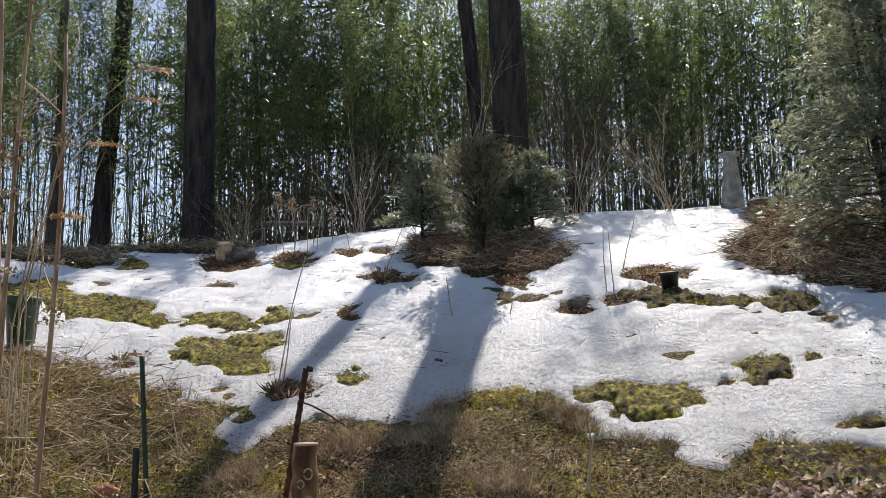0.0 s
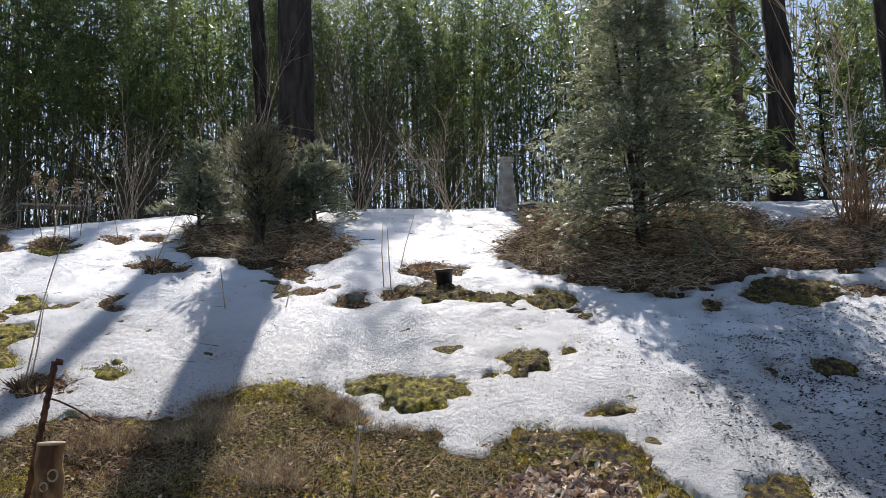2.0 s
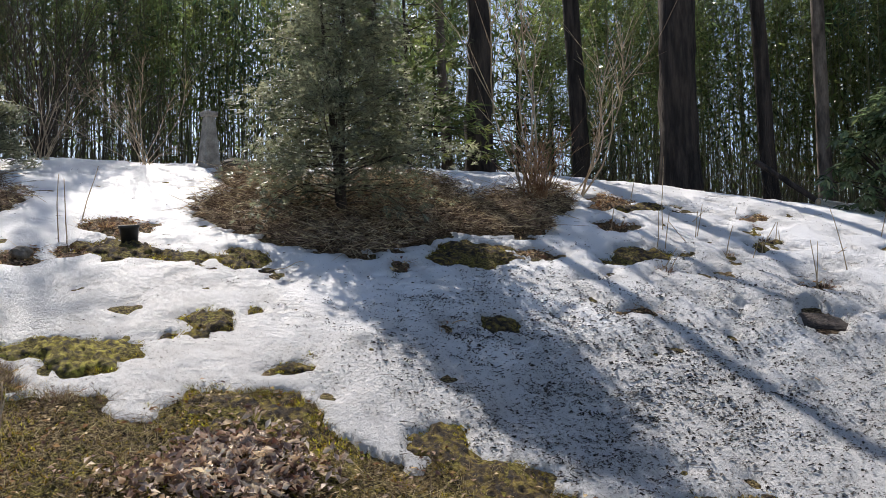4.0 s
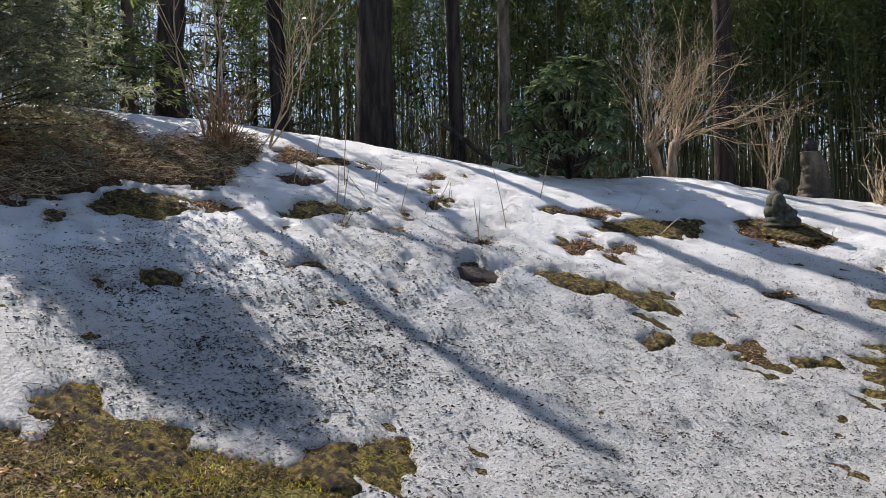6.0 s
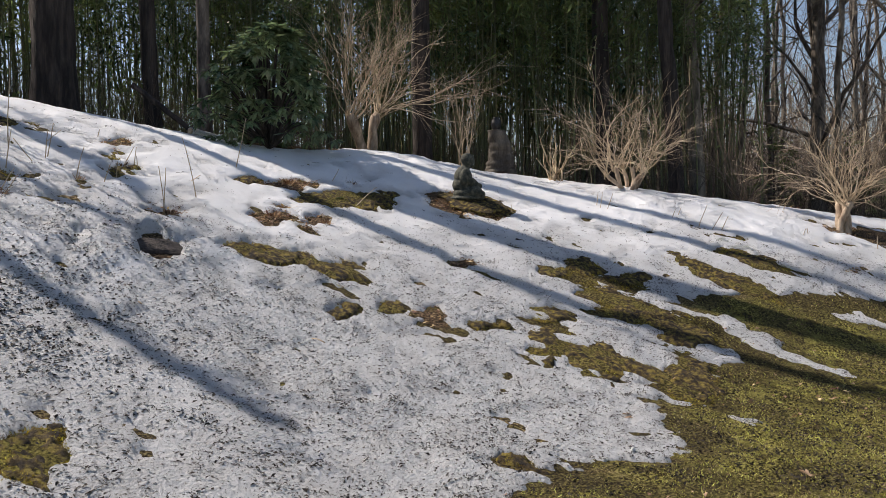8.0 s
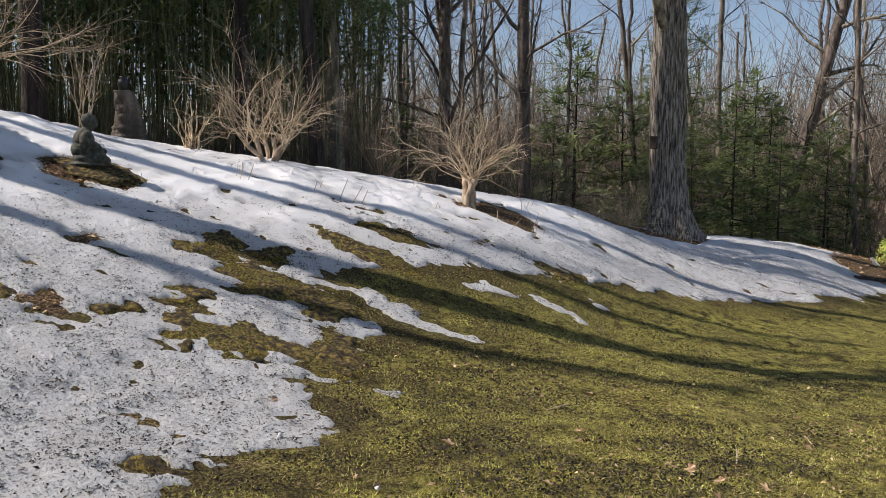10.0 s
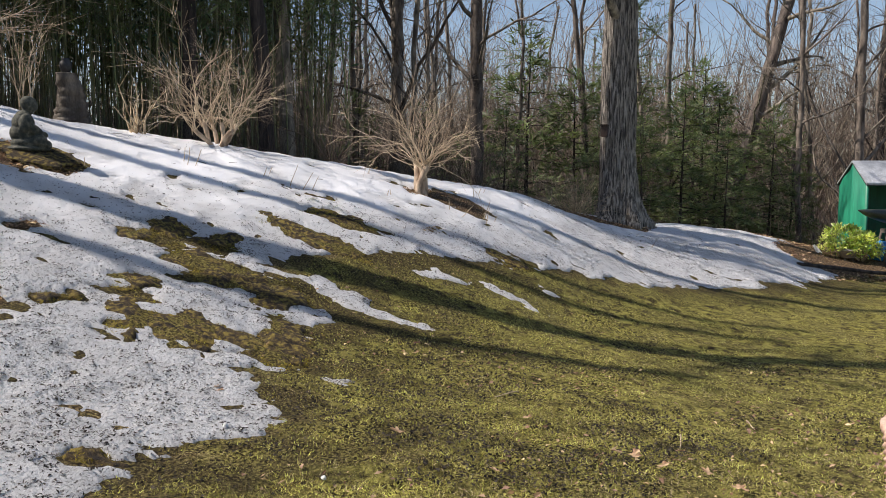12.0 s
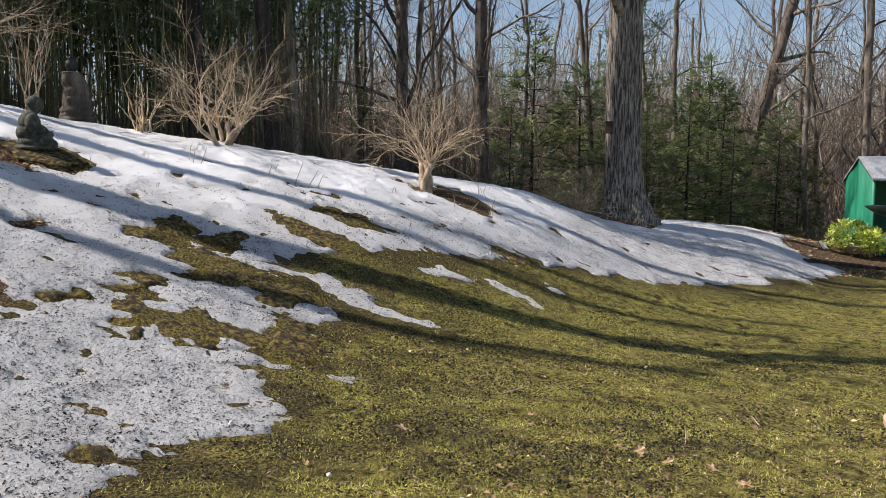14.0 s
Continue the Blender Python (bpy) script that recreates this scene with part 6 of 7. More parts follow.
# ---- wicker chair on the lawn ----
def wicker_chair(m):
    t = thing("wicker_chair", m, "tan woven wicker armchair on the lawn", "chair")
    rng = np.random.RandomState(7)
    R, H0, H1 = 0.36, 0.05, 0.95
    n, a0 = 61, math.radians(35)
    a = np.linspace(a0, 2 * math.pi - a0, n)

    def rim(u):
        return 0.6 + (H1 - 0.6) * np.clip((1 - np.cos(u)) / 2, 0, 1) ** 1.2

    for i in range(44):
        z = H0 + 0.4 + (H1 - H0 - 0.4) * i / 43
        ok = rim(a) >= z
        if ok.sum() < 5:
            continue
        s = Shape()
        u = a[ok]
        r = R + 0.1 * (z - 0.4) + 0.006 * np.where((np.arange(n)[ok] + i) % 2, 1, -1)
        tube(s, np.stack([r * np.cos(u), r * np.sin(u), z + 0 * u], 1), np.full(len(u), 0.0068), 5)
        part("back_weave", s, WICKER, t)
    for i in range(0, n, 3):
        s = Shape()
        z = np.linspace(H0, rim(a[i]), 8)
        r = R + 0.1 * (z - 0.4)
        tube(s, np.stack([r * np.cos(a[i]), r * np.sin(a[i]), z], 1), np.full(8, 0.006), 5)
        part("back_stake", s, WICKER, t)
    s = Shape()
    r = R + 0.1 * (rim(a) - 0.4)
    tube(s, np.stack([r * np.cos(a), r * np.sin(a), rim(a)], 1), 0.013 + 0.004 * (np.arange(n) % 2), 8)
    part("rim", s, WICKER, t, "braided rim")
    for i in range(12):
        s = Shape()
        z = 0.42 - 0.0 * i
        x = -0.31 + 0.056 * i
        half = math.sqrt(max(R * R - x * x, 0.01))
        y = np.linspace(-half, half, 13)
        tube(s, np.stack([x + 0 * y, y, z + 0.006 * np.where((np.arange(13) + i) % 2, 1, -1)], 1), np.full(13, 0.024), 5)
        part("seat_weave", s, WICKER, t)
    for k in range(4):
        s = Shape()
        b = math.pi / 4 + k * math.pi / 2
        tube(s, [(0.3 * math.cos(b), 0.3 * math.sin(b), -0.02), (0.32 * math.cos(b), 0.32 * math.sin(b), 0.43)], [0.02, 0.022], 8)
        part("leg", s, WICKER, t)


wicker_chair(pose(*at(3.5, -2.74), 0, 0, -126))


# ---- small plants and single things on the ground ----
def tuft_plant(x, y, n, h, seed, material, label, wide=0.016):
    """A low clump of leaves and broken stems."""
    rng = np.random.RandomState(seed)
    t = thing("plant_clump", pose(*at(x, y)), label, "plant", "plant clumps")
    s = Shape()
    a = rng.uniform(0, 2 * math.pi, n)
    p = np.stack([np.cos(a), np.sin(a), 0 * a], 1) * rng.uniform(0, 0.07, (n, 1))
    d = np.stack([np.cos(a) * 0.8, np.sin(a) * 0.8, rng.uniform(0.1, 1.4, n)], 1)
    leaves(s, p, d, rng.normal(0, 0.5, p.shape) + [0, 0, 1], h * rng.uniform(0.5, 1.2, n), wide * rng.uniform(0.6, 1.4, n), 0.2)
    part("foliage", s, material, t)
    k = Shape()
    m = max(n // 6, 4)
    rods(k, p[:m], d[:m] * [0.4, 0.4, 1] + [0, 0, 0.4], h * rng.uniform(0.7, 1.5, m), 0.003)
    part("dead_stem", k, STRAW, t)
    return t


CLUMP = "low clump of withered leaves and stems in the snow"
for i, (x, y, n, h) in enumerate(((-1.42, 7.22, 60, 0.16), (-1.3, 7.15, 30, 0.1), (-0.72, 10.5, 46, 0.2), (8.7, 5.14, 40, 0.1), (7.41, 6.18, 36, 0.12), (8.1, 7.5, 30, 0.12), (-2.15, 12.3, 40, 0.16), (2.3, 9.4, 40, 0.12),
                                 (8.5, 6.2, 26, 0.09), (9.5, 6.4, 26, 0.09), (11.5, 5.2, 50, 0.12), (10.0, 4.6, 36, 0.1), (-3.1, 8.1, 34, 0.12), (-2.55, 7.1, 40, 0.2), (10.45, 4.1, 30, 0.1), (12.4, 4.6, 30, 0.1))):
    tuft_plant(x, y, n, h, 700 + i, DEAD_LEAF if i % 3 else BARK_CHIP, CLUMP)
for i, (x, y, h) in enumerate(((13.77, -0.62, 0.2), (13.62, -0.95, 0.22), (11.6, 4.45, 0.18), (-0.98, 6.75, 0.12), (-1.75, 6.95, 0.12))):
    rng = np.random.RandomState(740 + i)
    t = thing("fern", pose(*at(x, y)), "small flattened green fern on the snow", "fern", "ferns")
    for k in range(6):
        s = Shape()
        a = rng.uniform(0, 2 * math.pi)
        path = wander((0, 0, 0.02), (math.cos(a), math.sin(a), 0.5), h, 8, 0.06, rng, -0.12)
        e = unit(np.gradient(path, axis=0))
        side = unit(np.cross(e, [0, 0, 1.0]))
        for sg in (-1, 1):
            leaves(s, path, side * sg + e * 0.5, np.tile([[0, 0, 1.0]], (len(path), 1)), np.linspace(0.05, 0.015, len(path)), 0.014)
        part("frond", s, FERN, t)


def oak_leaf(x, y, size, turn, tilt, seed):
    rng = np.random.RandomState(seed)
    n = 24
    a = np.linspace(0, 2 * math.pi, n, endpoint=False)
    r = 0.5 + 0.16 * np.cos(a * 5 + 1) + 0.06 * rng.normal(0, 1, n)
    px, py = np.cos(a) * r * size, np.sin(a) * r * size * 0.62
    z = 0.35 * (py ** 2) / size + 0.12 * size * np.sin(px / size * 4) + 0.004
    s = Shape().add(np.vstack([np.stack([px, py, z], 1), [[0, 0, 0.002]]]), t=[(i, (i + 1) % n, n) for i in range(n)])
    ob = part("fallen_leaf", s, DEAD_LEAF)
    ob.matrix_world = pose(x, y, float(land(x, y)) + 0.035, tilt, tilt * 0.5, turn)
    tagged(ob, "curled tan fallen oak leaf on the lawn", "leaf", "fallen leaves")


rng = np.random.RandomState(71)
for i, (x, y) in enumerate([(6.24, -2.83), (6.4, -2.7), (6.3, -2.95), (6.15, -2.75), (6.5, -2.95), (6.05, -2.9), (6.45, -2.55), (6.34, -2.62), (7.73, 0.18), (7.65, 0.1), (7.8, 0.08), (5.65, -3.21), (5.75, -3.0), (5.5, -2.4), (5.3, -1.9), (6.0, -1.6), (5.2, -2.6), (7.3, -2.2), (8.2, -2.9), (6.9, -1.2), (9.0, -3.4), (7.9, -4.4), (5.4, -0.9), (6.6, -0.7), (9.3, -1.6), (5.0, -2.2), (8.6, -1.2)]):
    oak_leaf(x + rng.normal(0, 0.04), y + rng.normal(0, 0.04), rng.uniform(0.04, 0.085), rng.uniform(0, 360), rng.uniform(-20, 20), 800 + i)
for i, (x, y, k) in enumerate(((5.95, -0.62, 0.024), (5.5, -1.3, 0.022), (6.9, 0.0, 0.03))):
    rock("pebble", x, y, (k, k * 0.6, k * 0.5), 20 + i, "small pale stone lying on the lawn", WHITE_PLASTIC, 0.2)
for i, (x, y, turn, L) in enumerate(((6.9, -3.2, 150, 0.35), (8.1, -2.3, 120, 0.3), (7.4, -4.0, 170, 0.25), (6.6, 3.9, 60, 0.4), (4.4, 5.9, 20, 0.3), (3.4, 7.6, 10, 0.5), (7.3, 2.6, 80, 0.3))):
    s = Shape()
    tube(s, wander((0, 0, 0.03), (math.cos(radians(turn)), math.sin(radians(turn)), 0.25), L, 7, 0.15, np.random.RandomState(900 + i), -0.06), np.linspace(0.006, 0.003, 8), 5)
    ob = part("fallen_stick", s, TWIG)
    ob.matrix_world = pose(x, y, float(land(x, y)) + (0.05 if y > 2 else 0.01))
    tagged(ob, "thin crooked fallen stick lying on the ground", "stick", "fallen sticks")
shrub("weedy_shrub", -3.3, 6.55, 7, 1.5, 0.3, 417, "sparse bare weed stems leaning over the bed", TWIG, 0, 0.009, 5, 0.03, out=(0.4, 0.9), bias=(0.5, 0))

# ---- litter, grass and flecks: what nobody could count ----
def scatter(n, lo, hi, keep, rng):
    """n places on the ground inside a box, where keep(x, y) holds."""
    out = np.zeros((0, 2))
    while len(out) < n:
        p = rng.uniform(lo, hi, (4 * n, 2))
        out = np.vstack([out, p[keep(p[:, 0], p[:, 1])]])
    p = out[:n]
    return np.column_stack([p, land(p[:, 0], p[:, 1]) + 0.02 * fbm(p[:, 0] * 4, p[:, 1] * 4, 2, 3)])


def stuff(name, s, material, label, category):
    return tagged(part(name, s, material), label, category, kind="stuff")


def flat_way(n, rng, tilt=0.12):
    a = rng.uniform(0, 2 * math.pi, n)
    return np.stack([np.cos(a), np.sin(a), rng.normal(0, tilt, n)], 1)


def bed_gap(x, y):
    u, w = wobble(x, y)
    return patch_gap(u, w, BEDS)


def litter_gap(x, y):
    u, w = wobble(x, y)
    return np.minimum(patch_gap(u, w, LITTER), patch_gap(u, w, SOIL))


def moss_gap(x, y):
    u, w = wobble(x, y)
    return np.minimum(patch_gap(u, w, MOSS_UP), np.minimum(patch_gap(u, w, MOSS_MID), patch_gap(u, w, MOSS_LOW)))


rng = np.random.RandomState(66)
p = scatter(6500, (-7.5, 7.5), (9.5, 14.8), lambda x, y: bed_gap(x, y) < 0.08, rng)
s = Shape()
rods(s, p + [0, 0, 0.08] + rng.uniform(0, 0.05, (len(p), 1)) * [0, 0, 1], flat_way(len(p), rng, 0.35), rng.uniform(0.05, 0.22, len(p)), rng.uniform(0.002, 0.006, len(p)))
stuff("brown_stem_litter", s, BARK_CHIP, "dark brown dead stems lying in the mulch beds", "litter")
p = scatter(11000, (-7.5, 7.5), (9.5, 14.8), lambda x, y: bed_gap(x, y) < 0.08, rng)
s = Shape()
rods(s, p + [0, 0, 0.075] + rng.uniform(0, 0.06, (len(p), 1)) * [0, 0, 1], flat_way(len(p), rng, 0.32), rng.uniform(0.05, 0.26, len(p)), rng.uniform(0.0025, 0.0055, len(p)))
q = scatter(1500, (-7.5, 7.5), (9.5, 14.8), lambda x, y: bed_gap(x, y) < 0.04, rng)
rods(s, q + [0, 0, 0.09] + rng.uniform(0, 0.06, (len(q), 1)) * [0, 0, 1], flat_way(len(q), rng, 0.3), rng.uniform(0.2, 0.65, len(q)), rng.uniform(0.003, 0.007, len(q)))
stuff("straw_litter", s, STRAW, "tan dead stems strewn over the mulch beds", "litter")
p = scatter(7000, (-7.5, 7.5), (9.5, 14.8), lambda x, y: bed_gap(x, y) < 0.06, rng)
s = Shape()
leaves(s, p + [0, 0, 0.07] + rng.uniform(0, 0.03, (len(p), 1)) * [0, 0, 1], flat_way(len(p), rng, 0.35), rng.normal(0, 0.4, p.shape) + [0, 0, 1], rng.uniform(0.03, 0.09, len(p)), rng.uniform(0.02, 0.045, len(p)), 0.2)
stuff("bark_mulch", s, BARK_CHIP, "brown bark chips and dead leaves in the beds", "litter")
p = scatter(5000, (15, -17.5), (24, -6), lambda x, y: (bed_gap(x, y) < 0.1) | ((y < -12.6) & (snow_gap(x, y) < -0.02) & (x > 18.9)), rng)
s = Shape()
leaves(s, p + [0, 0, 0.03], flat_way(len(p), rng, 0.4), rng.normal(0, 0.5, p.shape) + [0, 0, 1], rng.uniform(0.04, 0.12, len(p)), rng.uniform(0.02, 0.05, len(p)), 0.2)
stuff("reddish_leaf_litter", s, DEAD_LEAF, "reddish dead leaves on the soil near the shed", "litter")
p = scatter(5000, (-5, -4), (16, 13.5), lambda x, y: (litter_gap(x, y) < 0.05) & (np.hypot(x - 7.86, y - 4.6) > 0.55), rng)
s = Shape()
leaves(s, p + [0, 0, 0.015], flat_way(len(p), rng, 0.4), rng.normal(0, 0.5, p.shape) + [0, 0, 1], rng.uniform(0.025, 0.075, len(p)), rng.uniform(0.008, 0.035, len(p)), 0.2)
rods(s, p[:2500] + [0, 0, 0.02], flat_way(2500, rng, 0.35), rng.uniform(0.04, 0.16, 2500), 0.002)
stuff("leaf_litter", s, DEAD_LEAF, "dead brown leaves lying in melt holes", "litter")
# forest floor along the crest
p = np.vstack([arc_points(2500, (-30, 30), (14.5, 18), rng), arc_points(5000, (30, 130), (14.5, 24), rng)])
r, phi, toe, rise, crest = bowl(p[:, 0], p[:, 1])
p = p[r > crest + 0.7]
s = Shape()
leaves(s, p + [0, 0, 0.02], flat_way(len(p), rng, 0.4), rng.normal(0, 0.5, p.shape) + [0, 0, 1], rng.uniform(0.05, 0.11, len(p)), rng.uniform(0.03, 0.06, len(p)), 0.2)
stuff("forest_litter", s, DEAD_LEAF, "dead leaves on the floor of the wood", "litter")
# moss fronds
p = scatter(80000, (-6, -4), (14, 13.3), lambda x, y: moss_gap(x, y) < 0.06, rng)
s = Shape()
tuft = np.clip(0.8 + 1.6 * fbm(p[:, 0] * 6, p[:, 1] * 6, 3, 3), 0.15, 1.2)
brown = (rng.uniform(0, 1, len(p)) < np.where((p[:, 0] < 1.6) & (p[:, 1] > 6), 0.3, np.where(p[:, 0] < 4, 0.72, 0.92)))
blades(s, p[~brown] + [0, 0, 0.015], (rng.uniform(0.006, 0.02, len(p)) * tuft)[~brown], rng.uniform(0.006, 0.013, (~brown).sum()), 1.3, rng)
s2 = Shape()
blades(s2, p[brown] + [0, 0, 0.012], (rng.uniform(0.006, 0.02, len(p)) * tuft)[brown], rng.uniform(0.005, 0.012, brown.sum()), 2.0, rng)
stuff("dead_moss", s2, BROWN_FROND, "brown dead fronds among moss", "moss")
stuff("moss", s, MOSS, "yellow-green moss cushions on bare patches", "moss")
# lawn beyond the snow
def lawn_here(x, y):
    return (lawn_gap(*wobble(x, y)) < 0.03 - 1.1 * rng.uniform(0, 1, np.shape(x)) ** 2) & (x > 2.6 + 1.5 * vnoise(x, y, 3)) & (np.hypot(x - 1.3, y + 0.5) < 3.2 + 11 * rng.uniform(0, 1, np.shape(x)) ** 1.3)


p = scatter(120000, (2, -13), (18.5, 5), lawn_here, rng)
tuft = 0.6 + 0.9 * fbm(p[:, 0] * 2.5, p[:, 1] * 2.5, 4, 3)
s = Shape()
blades(s, p, np.clip(rng.uniform(0.006, 0.02, len(p)) * (0.7 + tuft), 0.005, 0.035), rng.uniform(0.004, 0.009, len(p)), 1.8, rng)
q = scatter(100000, (3.2, -7.0), (9.5, 1.2), lambda x, y: (lawn_gap(*wobble(x, y)) < 0.0) & (np.hypot(x - 1.3, y + 0.5) < 3.5 + 5 * rng.uniform(0, 1, np.shape(x))) & (fbm(x * 1.7, y * 1.7, 5, 4) > -0.3 * rng.uniform(0, 1, np.shape(x))), rng)
blades(s, q, rng.uniform(0.006, 0.016, len(q)), rng.uniform(0.0022, 0.0045, len(q)), 3.0, rng)
stuff("lawn_grass", s, GRASS, "short mossy green lawn grass", "grass")
p = scatter(60000, (2, -13), (18.5, 5), lawn_here, rng)
s = Shape()
blades(s, p, rng.uniform(0.006, 0.022, len(p)), rng.uniform(0.003, 0.006, len(p)), 3.5, rng)
stuff("dead_lawn_grass", s, DEAD_GRASS, "dry tan grass blades in the lawn", "grass")
# dark flakes added to raise the lawn's contrast, thickest near its edge
p = scatter(32000, (2, -13), (18.5, 5), lambda x, y: lawn_here(x, y) & (fbm(x * 1.3, y * 1.3, 2, 4) + 0.35 * np.exp(lawn_gap(x, y) / 0.8) > 0.02 + 0.25 * rng.uniform(0, 1, np.shape(x))), rng)
s = Shape()
size = rng.uniform(0.006, 0.019, len(p))
leaves(s, p + [0, 0, 0.016], flat_way(len(p), rng, 0.5), rng.normal(0, 0.6, p.shape) + [0, 0, 1], size * 1.8, size, 0.25)
stuff("dark_thatch", s, FLECK, "small dark flakes scattered among the lawn's blades", "litter")
# rough brown turf at the foot of the slope
def turf_here(x, y):
    return (lawn_gap(*wobble(x, y)) < 0.05) & (x < 3.9 + 1.4 * vnoise(x, y, 3)) & (y > 3.1)


p = scatter(48000, (-6.5, 3), (5, 8.6), turf_here, rng)
s = Shape()
blades(s, p, rng.uniform(0.02, 0.075, len(p)) * (1 + fbm(p[:, 0] * 2, p[:, 1] * 2, 2, 2)), rng.uniform(0.003, 0.006, len(p)), 2.6, rng)
rods(s, p[:6000] + [0, 0, 0.02], flat_way(6000, rng, 0.25), rng.uniform(0.05, 0.22, 6000), 0.002)
stuff("dead_turf", s, DEAD_GRASS, "matted dead grass and stems", "grass")
q = scatter(1500, (-4.8, 5.2), (-1.9, 8.2), turf_here, rng)
s = Shape()
rods(s, q + [0, 0, 0.05] + rng.uniform(0, 0.12, (len(q), 1)) * [0, 0, 1], flat_way(len(q), rng, 0.45), rng.uniform(0.06, 0.34, len(q)), rng.uniform(0.002, 0.006, len(q)))
stuff("dead_stem_pile", s, STRAW, "pale dead stems heaped at the bed's edge", "litter")
p = scatter(26000, (-6.5, 3), (5, 8.6), turf_here, rng)
s = Shape()
blades(s, p, rng.uniform(0.01, 0.03, len(p)), rng.uniform(0.005, 0.012, len(p)), 2.2, rng)
stuff("brown_turf", s, BROWN_FROND, "brown moss and weeds among dead grass", "grass")
p = scatter(26000, (-6.5, 3), (5, 8.6), lambda x, y: turf_here(x, y) & (fbm(x * 1.9, y * 1.9, 4, 4) + 0.12 * (x > 1.4) > 0.06 + 0.2 * rng.uniform(0, 1, np.shape(x))), rng)
s = Shape()
blades(s, p + [0, 0, 0.006], rng.uniform(0.01, 0.035, len(p)), rng.uniform(0.004, 0.01, len(p)), 1.6, rng)
stuff("green_turf", s, MOSS, "tufts of yellow-green moss in dead turf", "moss")
p = scatter(5200, (-6.5, 3), (5, 8.6), turf_here, rng)
s = Shape()
leaves(s, p + [0, 0, 0.035], flat_way(len(p), rng, 0.4), rng.normal(0, 0.5, p.shape) + [0, 0, 1], rng.uniform(0.02, 0.065, len(p)), rng.uniform(0.012, 0.035, len(p)), 0.25)
stuff("fallen_leaf_litter", s, DEAD_LEAF, "fallen brown leaves on dead turf", "litter")
# a heap of bleached leaves at the lawn's corner, and tufts of old grass below the snow
p = scatter(1500, (1.0, 3.6), (2.8, 5.2), lambda x, y: turf_here(x, y) & (np.hypot((x - 1.85) / 0.55, (y - 4.5) / 0.42) + 0.9 * fbm(x * 3, y * 3, 6, 3) < 0.55 + 0.6 * rng.uniform(0, 1, np.shape(x)) ** 2), rng)
s = Shape()
leaves(s, p + [0, 0, 0.035] + rng.uniform(0, 0.06, (len(p), 1)) * [0, 0, 1], flat_way(len(p), rng, 0.6), rng.normal(0, 0.8, p.shape) + [0, 0, 1], rng.uniform(0.03, 0.095, len(p)), rng.uniform(0.02, 0.05, len(p)), 0.35)
stuff("bleached_leaf_heap", s, PALE_LEAF, "pale bleached dead leaves heaped on the turf", "litter")
p = scatter(7000, (-1.6, 5.2), (1.6, 7.2), lambda x, y: turf_here(x, y) & (fbm(x * 2.6, y * 2.6, 7, 3) > 0.05 + 0.25 * rng.uniform(0, 1, np.shape(x))), rng)
s = Shape()
blades(s, p, rng.uniform(0.04, 0.13, len(p)), rng.uniform(0.003, 0.005, len(p)), 2.2, rng)
stuff("old_grass_tufts", s, STRAW, "tufts of long straw-pale dead grass", "grass")
p = scatter(2600, (2, -13), (18.5, 5), lambda x, y: lawn_here(x, y) & (fbm(x * 0.9, y * 0.9, 4, 3) > 0.0), rng)
s = Shape()
leaves(s, p + [0, 0, 0.03], flat_way(len(p), rng, 0.3), rng.normal(0, 0.5, p.shape) + [0, 0, 1], rng.uniform(0.015, 0.06, len(p)) , rng.uniform(0.008, 0.035, len(p)), 0.25)
stuff("lawn_leaf_litter", s, DEAD_LEAF, "small dead leaves on the lawn", "litter")


def snow_top(p):
    return np.column_stack([p[:, :2], land(p[:, 0], p[:, 1]) + 0.02 * fbm(p[:, 0] * 4, p[:, 1] * 4, 2, 3) + snow_depth(p[:, 0], p[:, 1])])


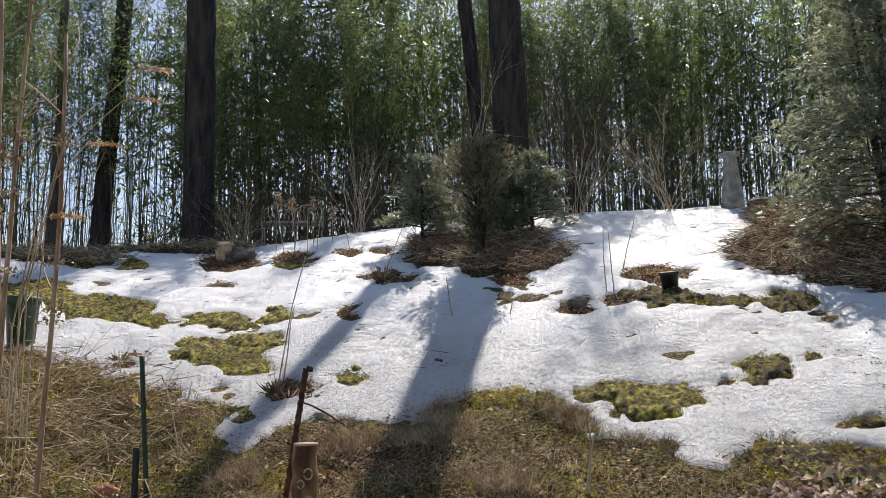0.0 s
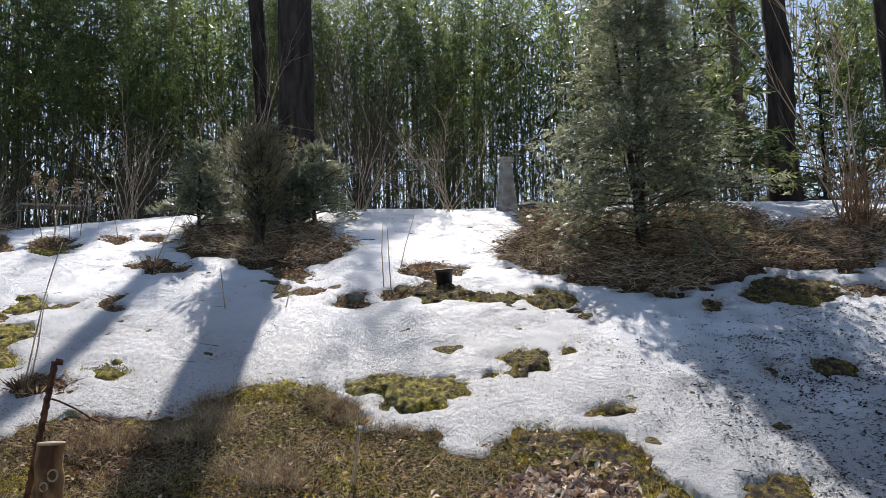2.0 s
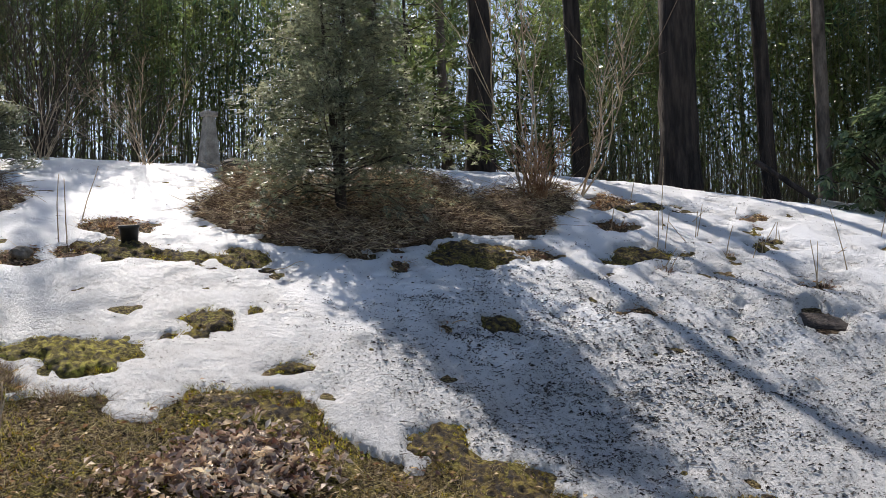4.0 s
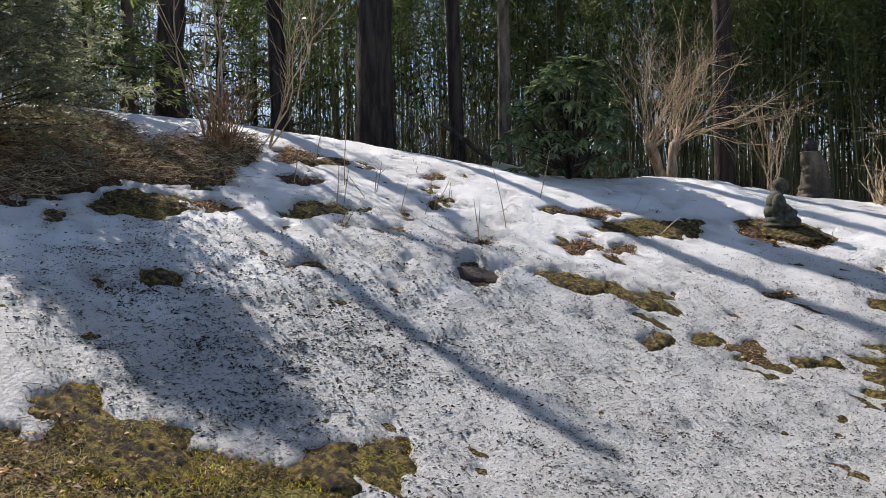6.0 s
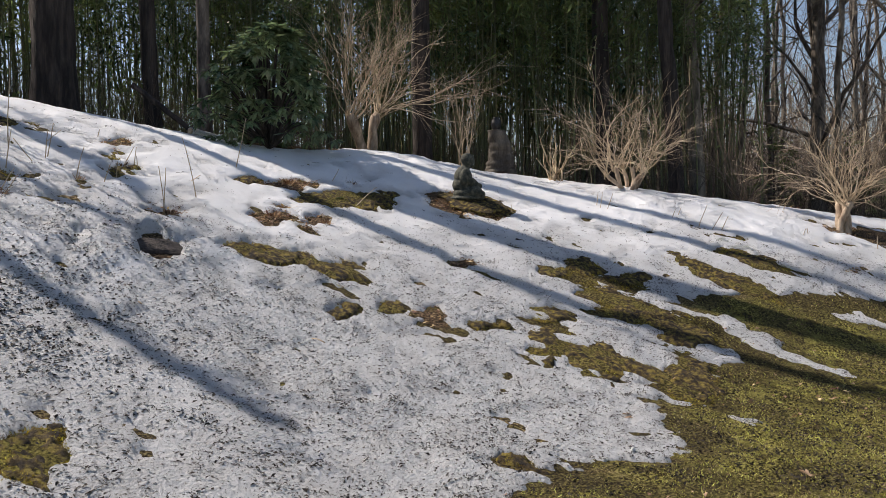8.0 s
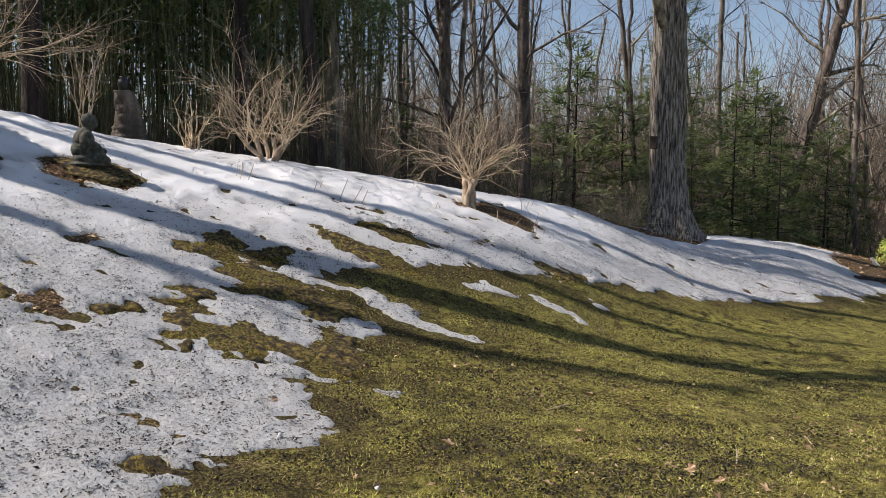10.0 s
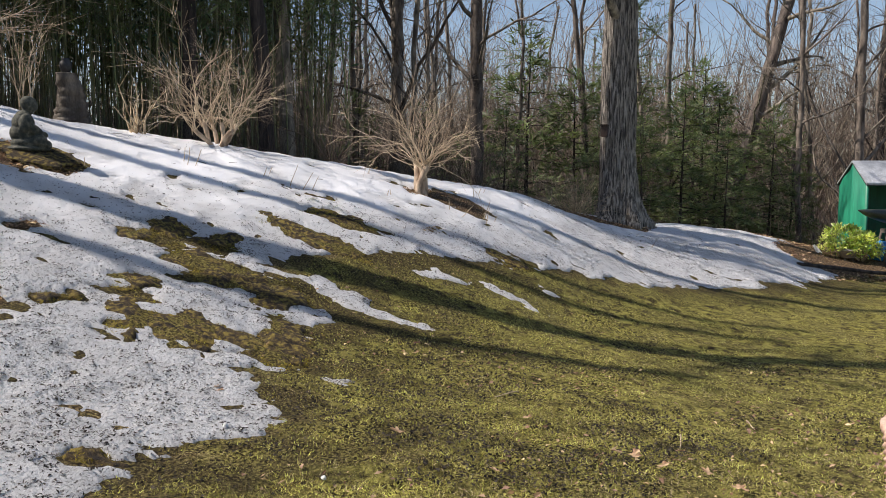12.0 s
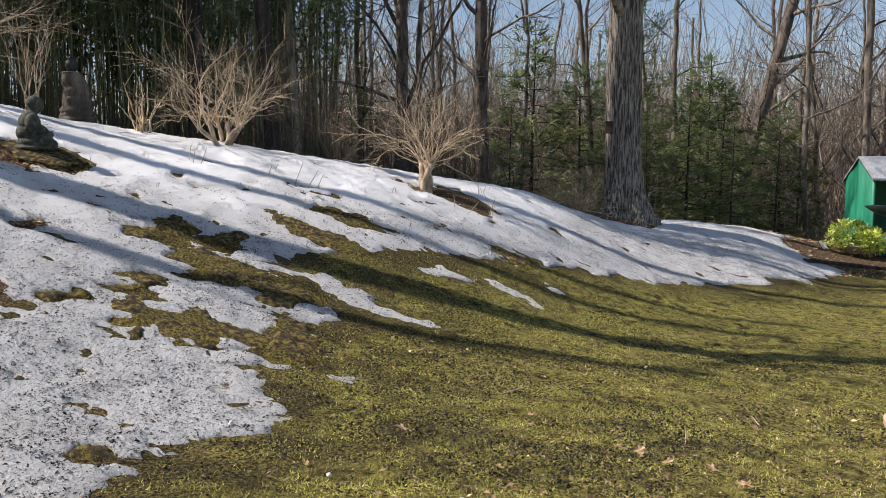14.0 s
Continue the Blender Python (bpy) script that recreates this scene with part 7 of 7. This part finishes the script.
def flecked(x, y):
    dirty = np.clip(1.2 - lawn_gap(x, y) / 3.6, 0.05, 1) + 0.5 * fbm(x * 0.9, y * 0.9, 5, 3) + 0.8 * np.exp(-((x - 7.0) ** 2 + (y - 4.4) ** 2) / 5) + 1.0 * np.exp(-((x - 4.9) ** 2 + (y - 5.2) ** 2) / 2.2) + 0.5 * np.clip((-3.5 - y) / 3, 0, 1)
    dirty = dirty * (0.12 + 0.88 * np.clip((x - 2.6) / 1.8, 0, 1))
    return (snow_gap(x, y) > 0.03) & (rng.uniform(0, 1, np.shape(x)) < np.clip(dirty, 0.02, 1) ** 2 * (0.55 + 0.9 * fbm(x * 5, y * 5, 3, 2)))


p = snow_top(np.vstack([scatter(62000, (-5, -13), (19, 12), flecked, rng), scatter(7000, (3.3, 3.6), (6.2, 6.8), flecked, rng)]))
s = Shape()
size = 0.0032 + 0.015 * rng.uniform(0, 1, len(p)) ** 2.6 * (1 + 0.6 * np.exp(-((p[:, 0] - 5.9) ** 2 + (p[:, 1] - 4.6) ** 2) / 5))
leaves(s, p + [0, 0, 0.004], flat_way(len(p), rng, 0.3), rng.normal(0, 0.35, p.shape) + [0, 0, 1], size * rng.uniform(1.0, 2.6, len(p)), size, 0.25)
# scraps that cling together in small heaps
p = np.repeat(snow_top(scatter(1500, (2, -6), (14, 8), flecked, rng)), 9, 0)
p[:, :2] += rng.normal(0, 0.022, (len(p), 2))
p = snow_top(p)
leaves(s, p + [0, 0, 0.006], flat_way(len(p), rng, 0.5), rng.normal(0, 0.5, p.shape) + [0, 0, 1], rng.uniform(0.008, 0.035, len(p)), rng.uniform(0.004, 0.014, len(p)), 0.25)
stuff("bark_flecks", s, FLECK, "dark bark flecks scattered on old snow", "litter")
p = snow_top(scatter(420, (-5, -4), (16, 13), lambda x, y: snow_gap(x, y) > 0.05, rng))
s = Shape()
rods(s, p + [0, 0, 0.006], flat_way(len(p), rng, 0.08), rng.uniform(0.04, 0.2, len(p)), rng.uniform(0.0015, 0.004, len(p)))
stuff("fallen_twigs", s, TWIG_DARK, "thin fallen twigs lying on the snow", "litter")
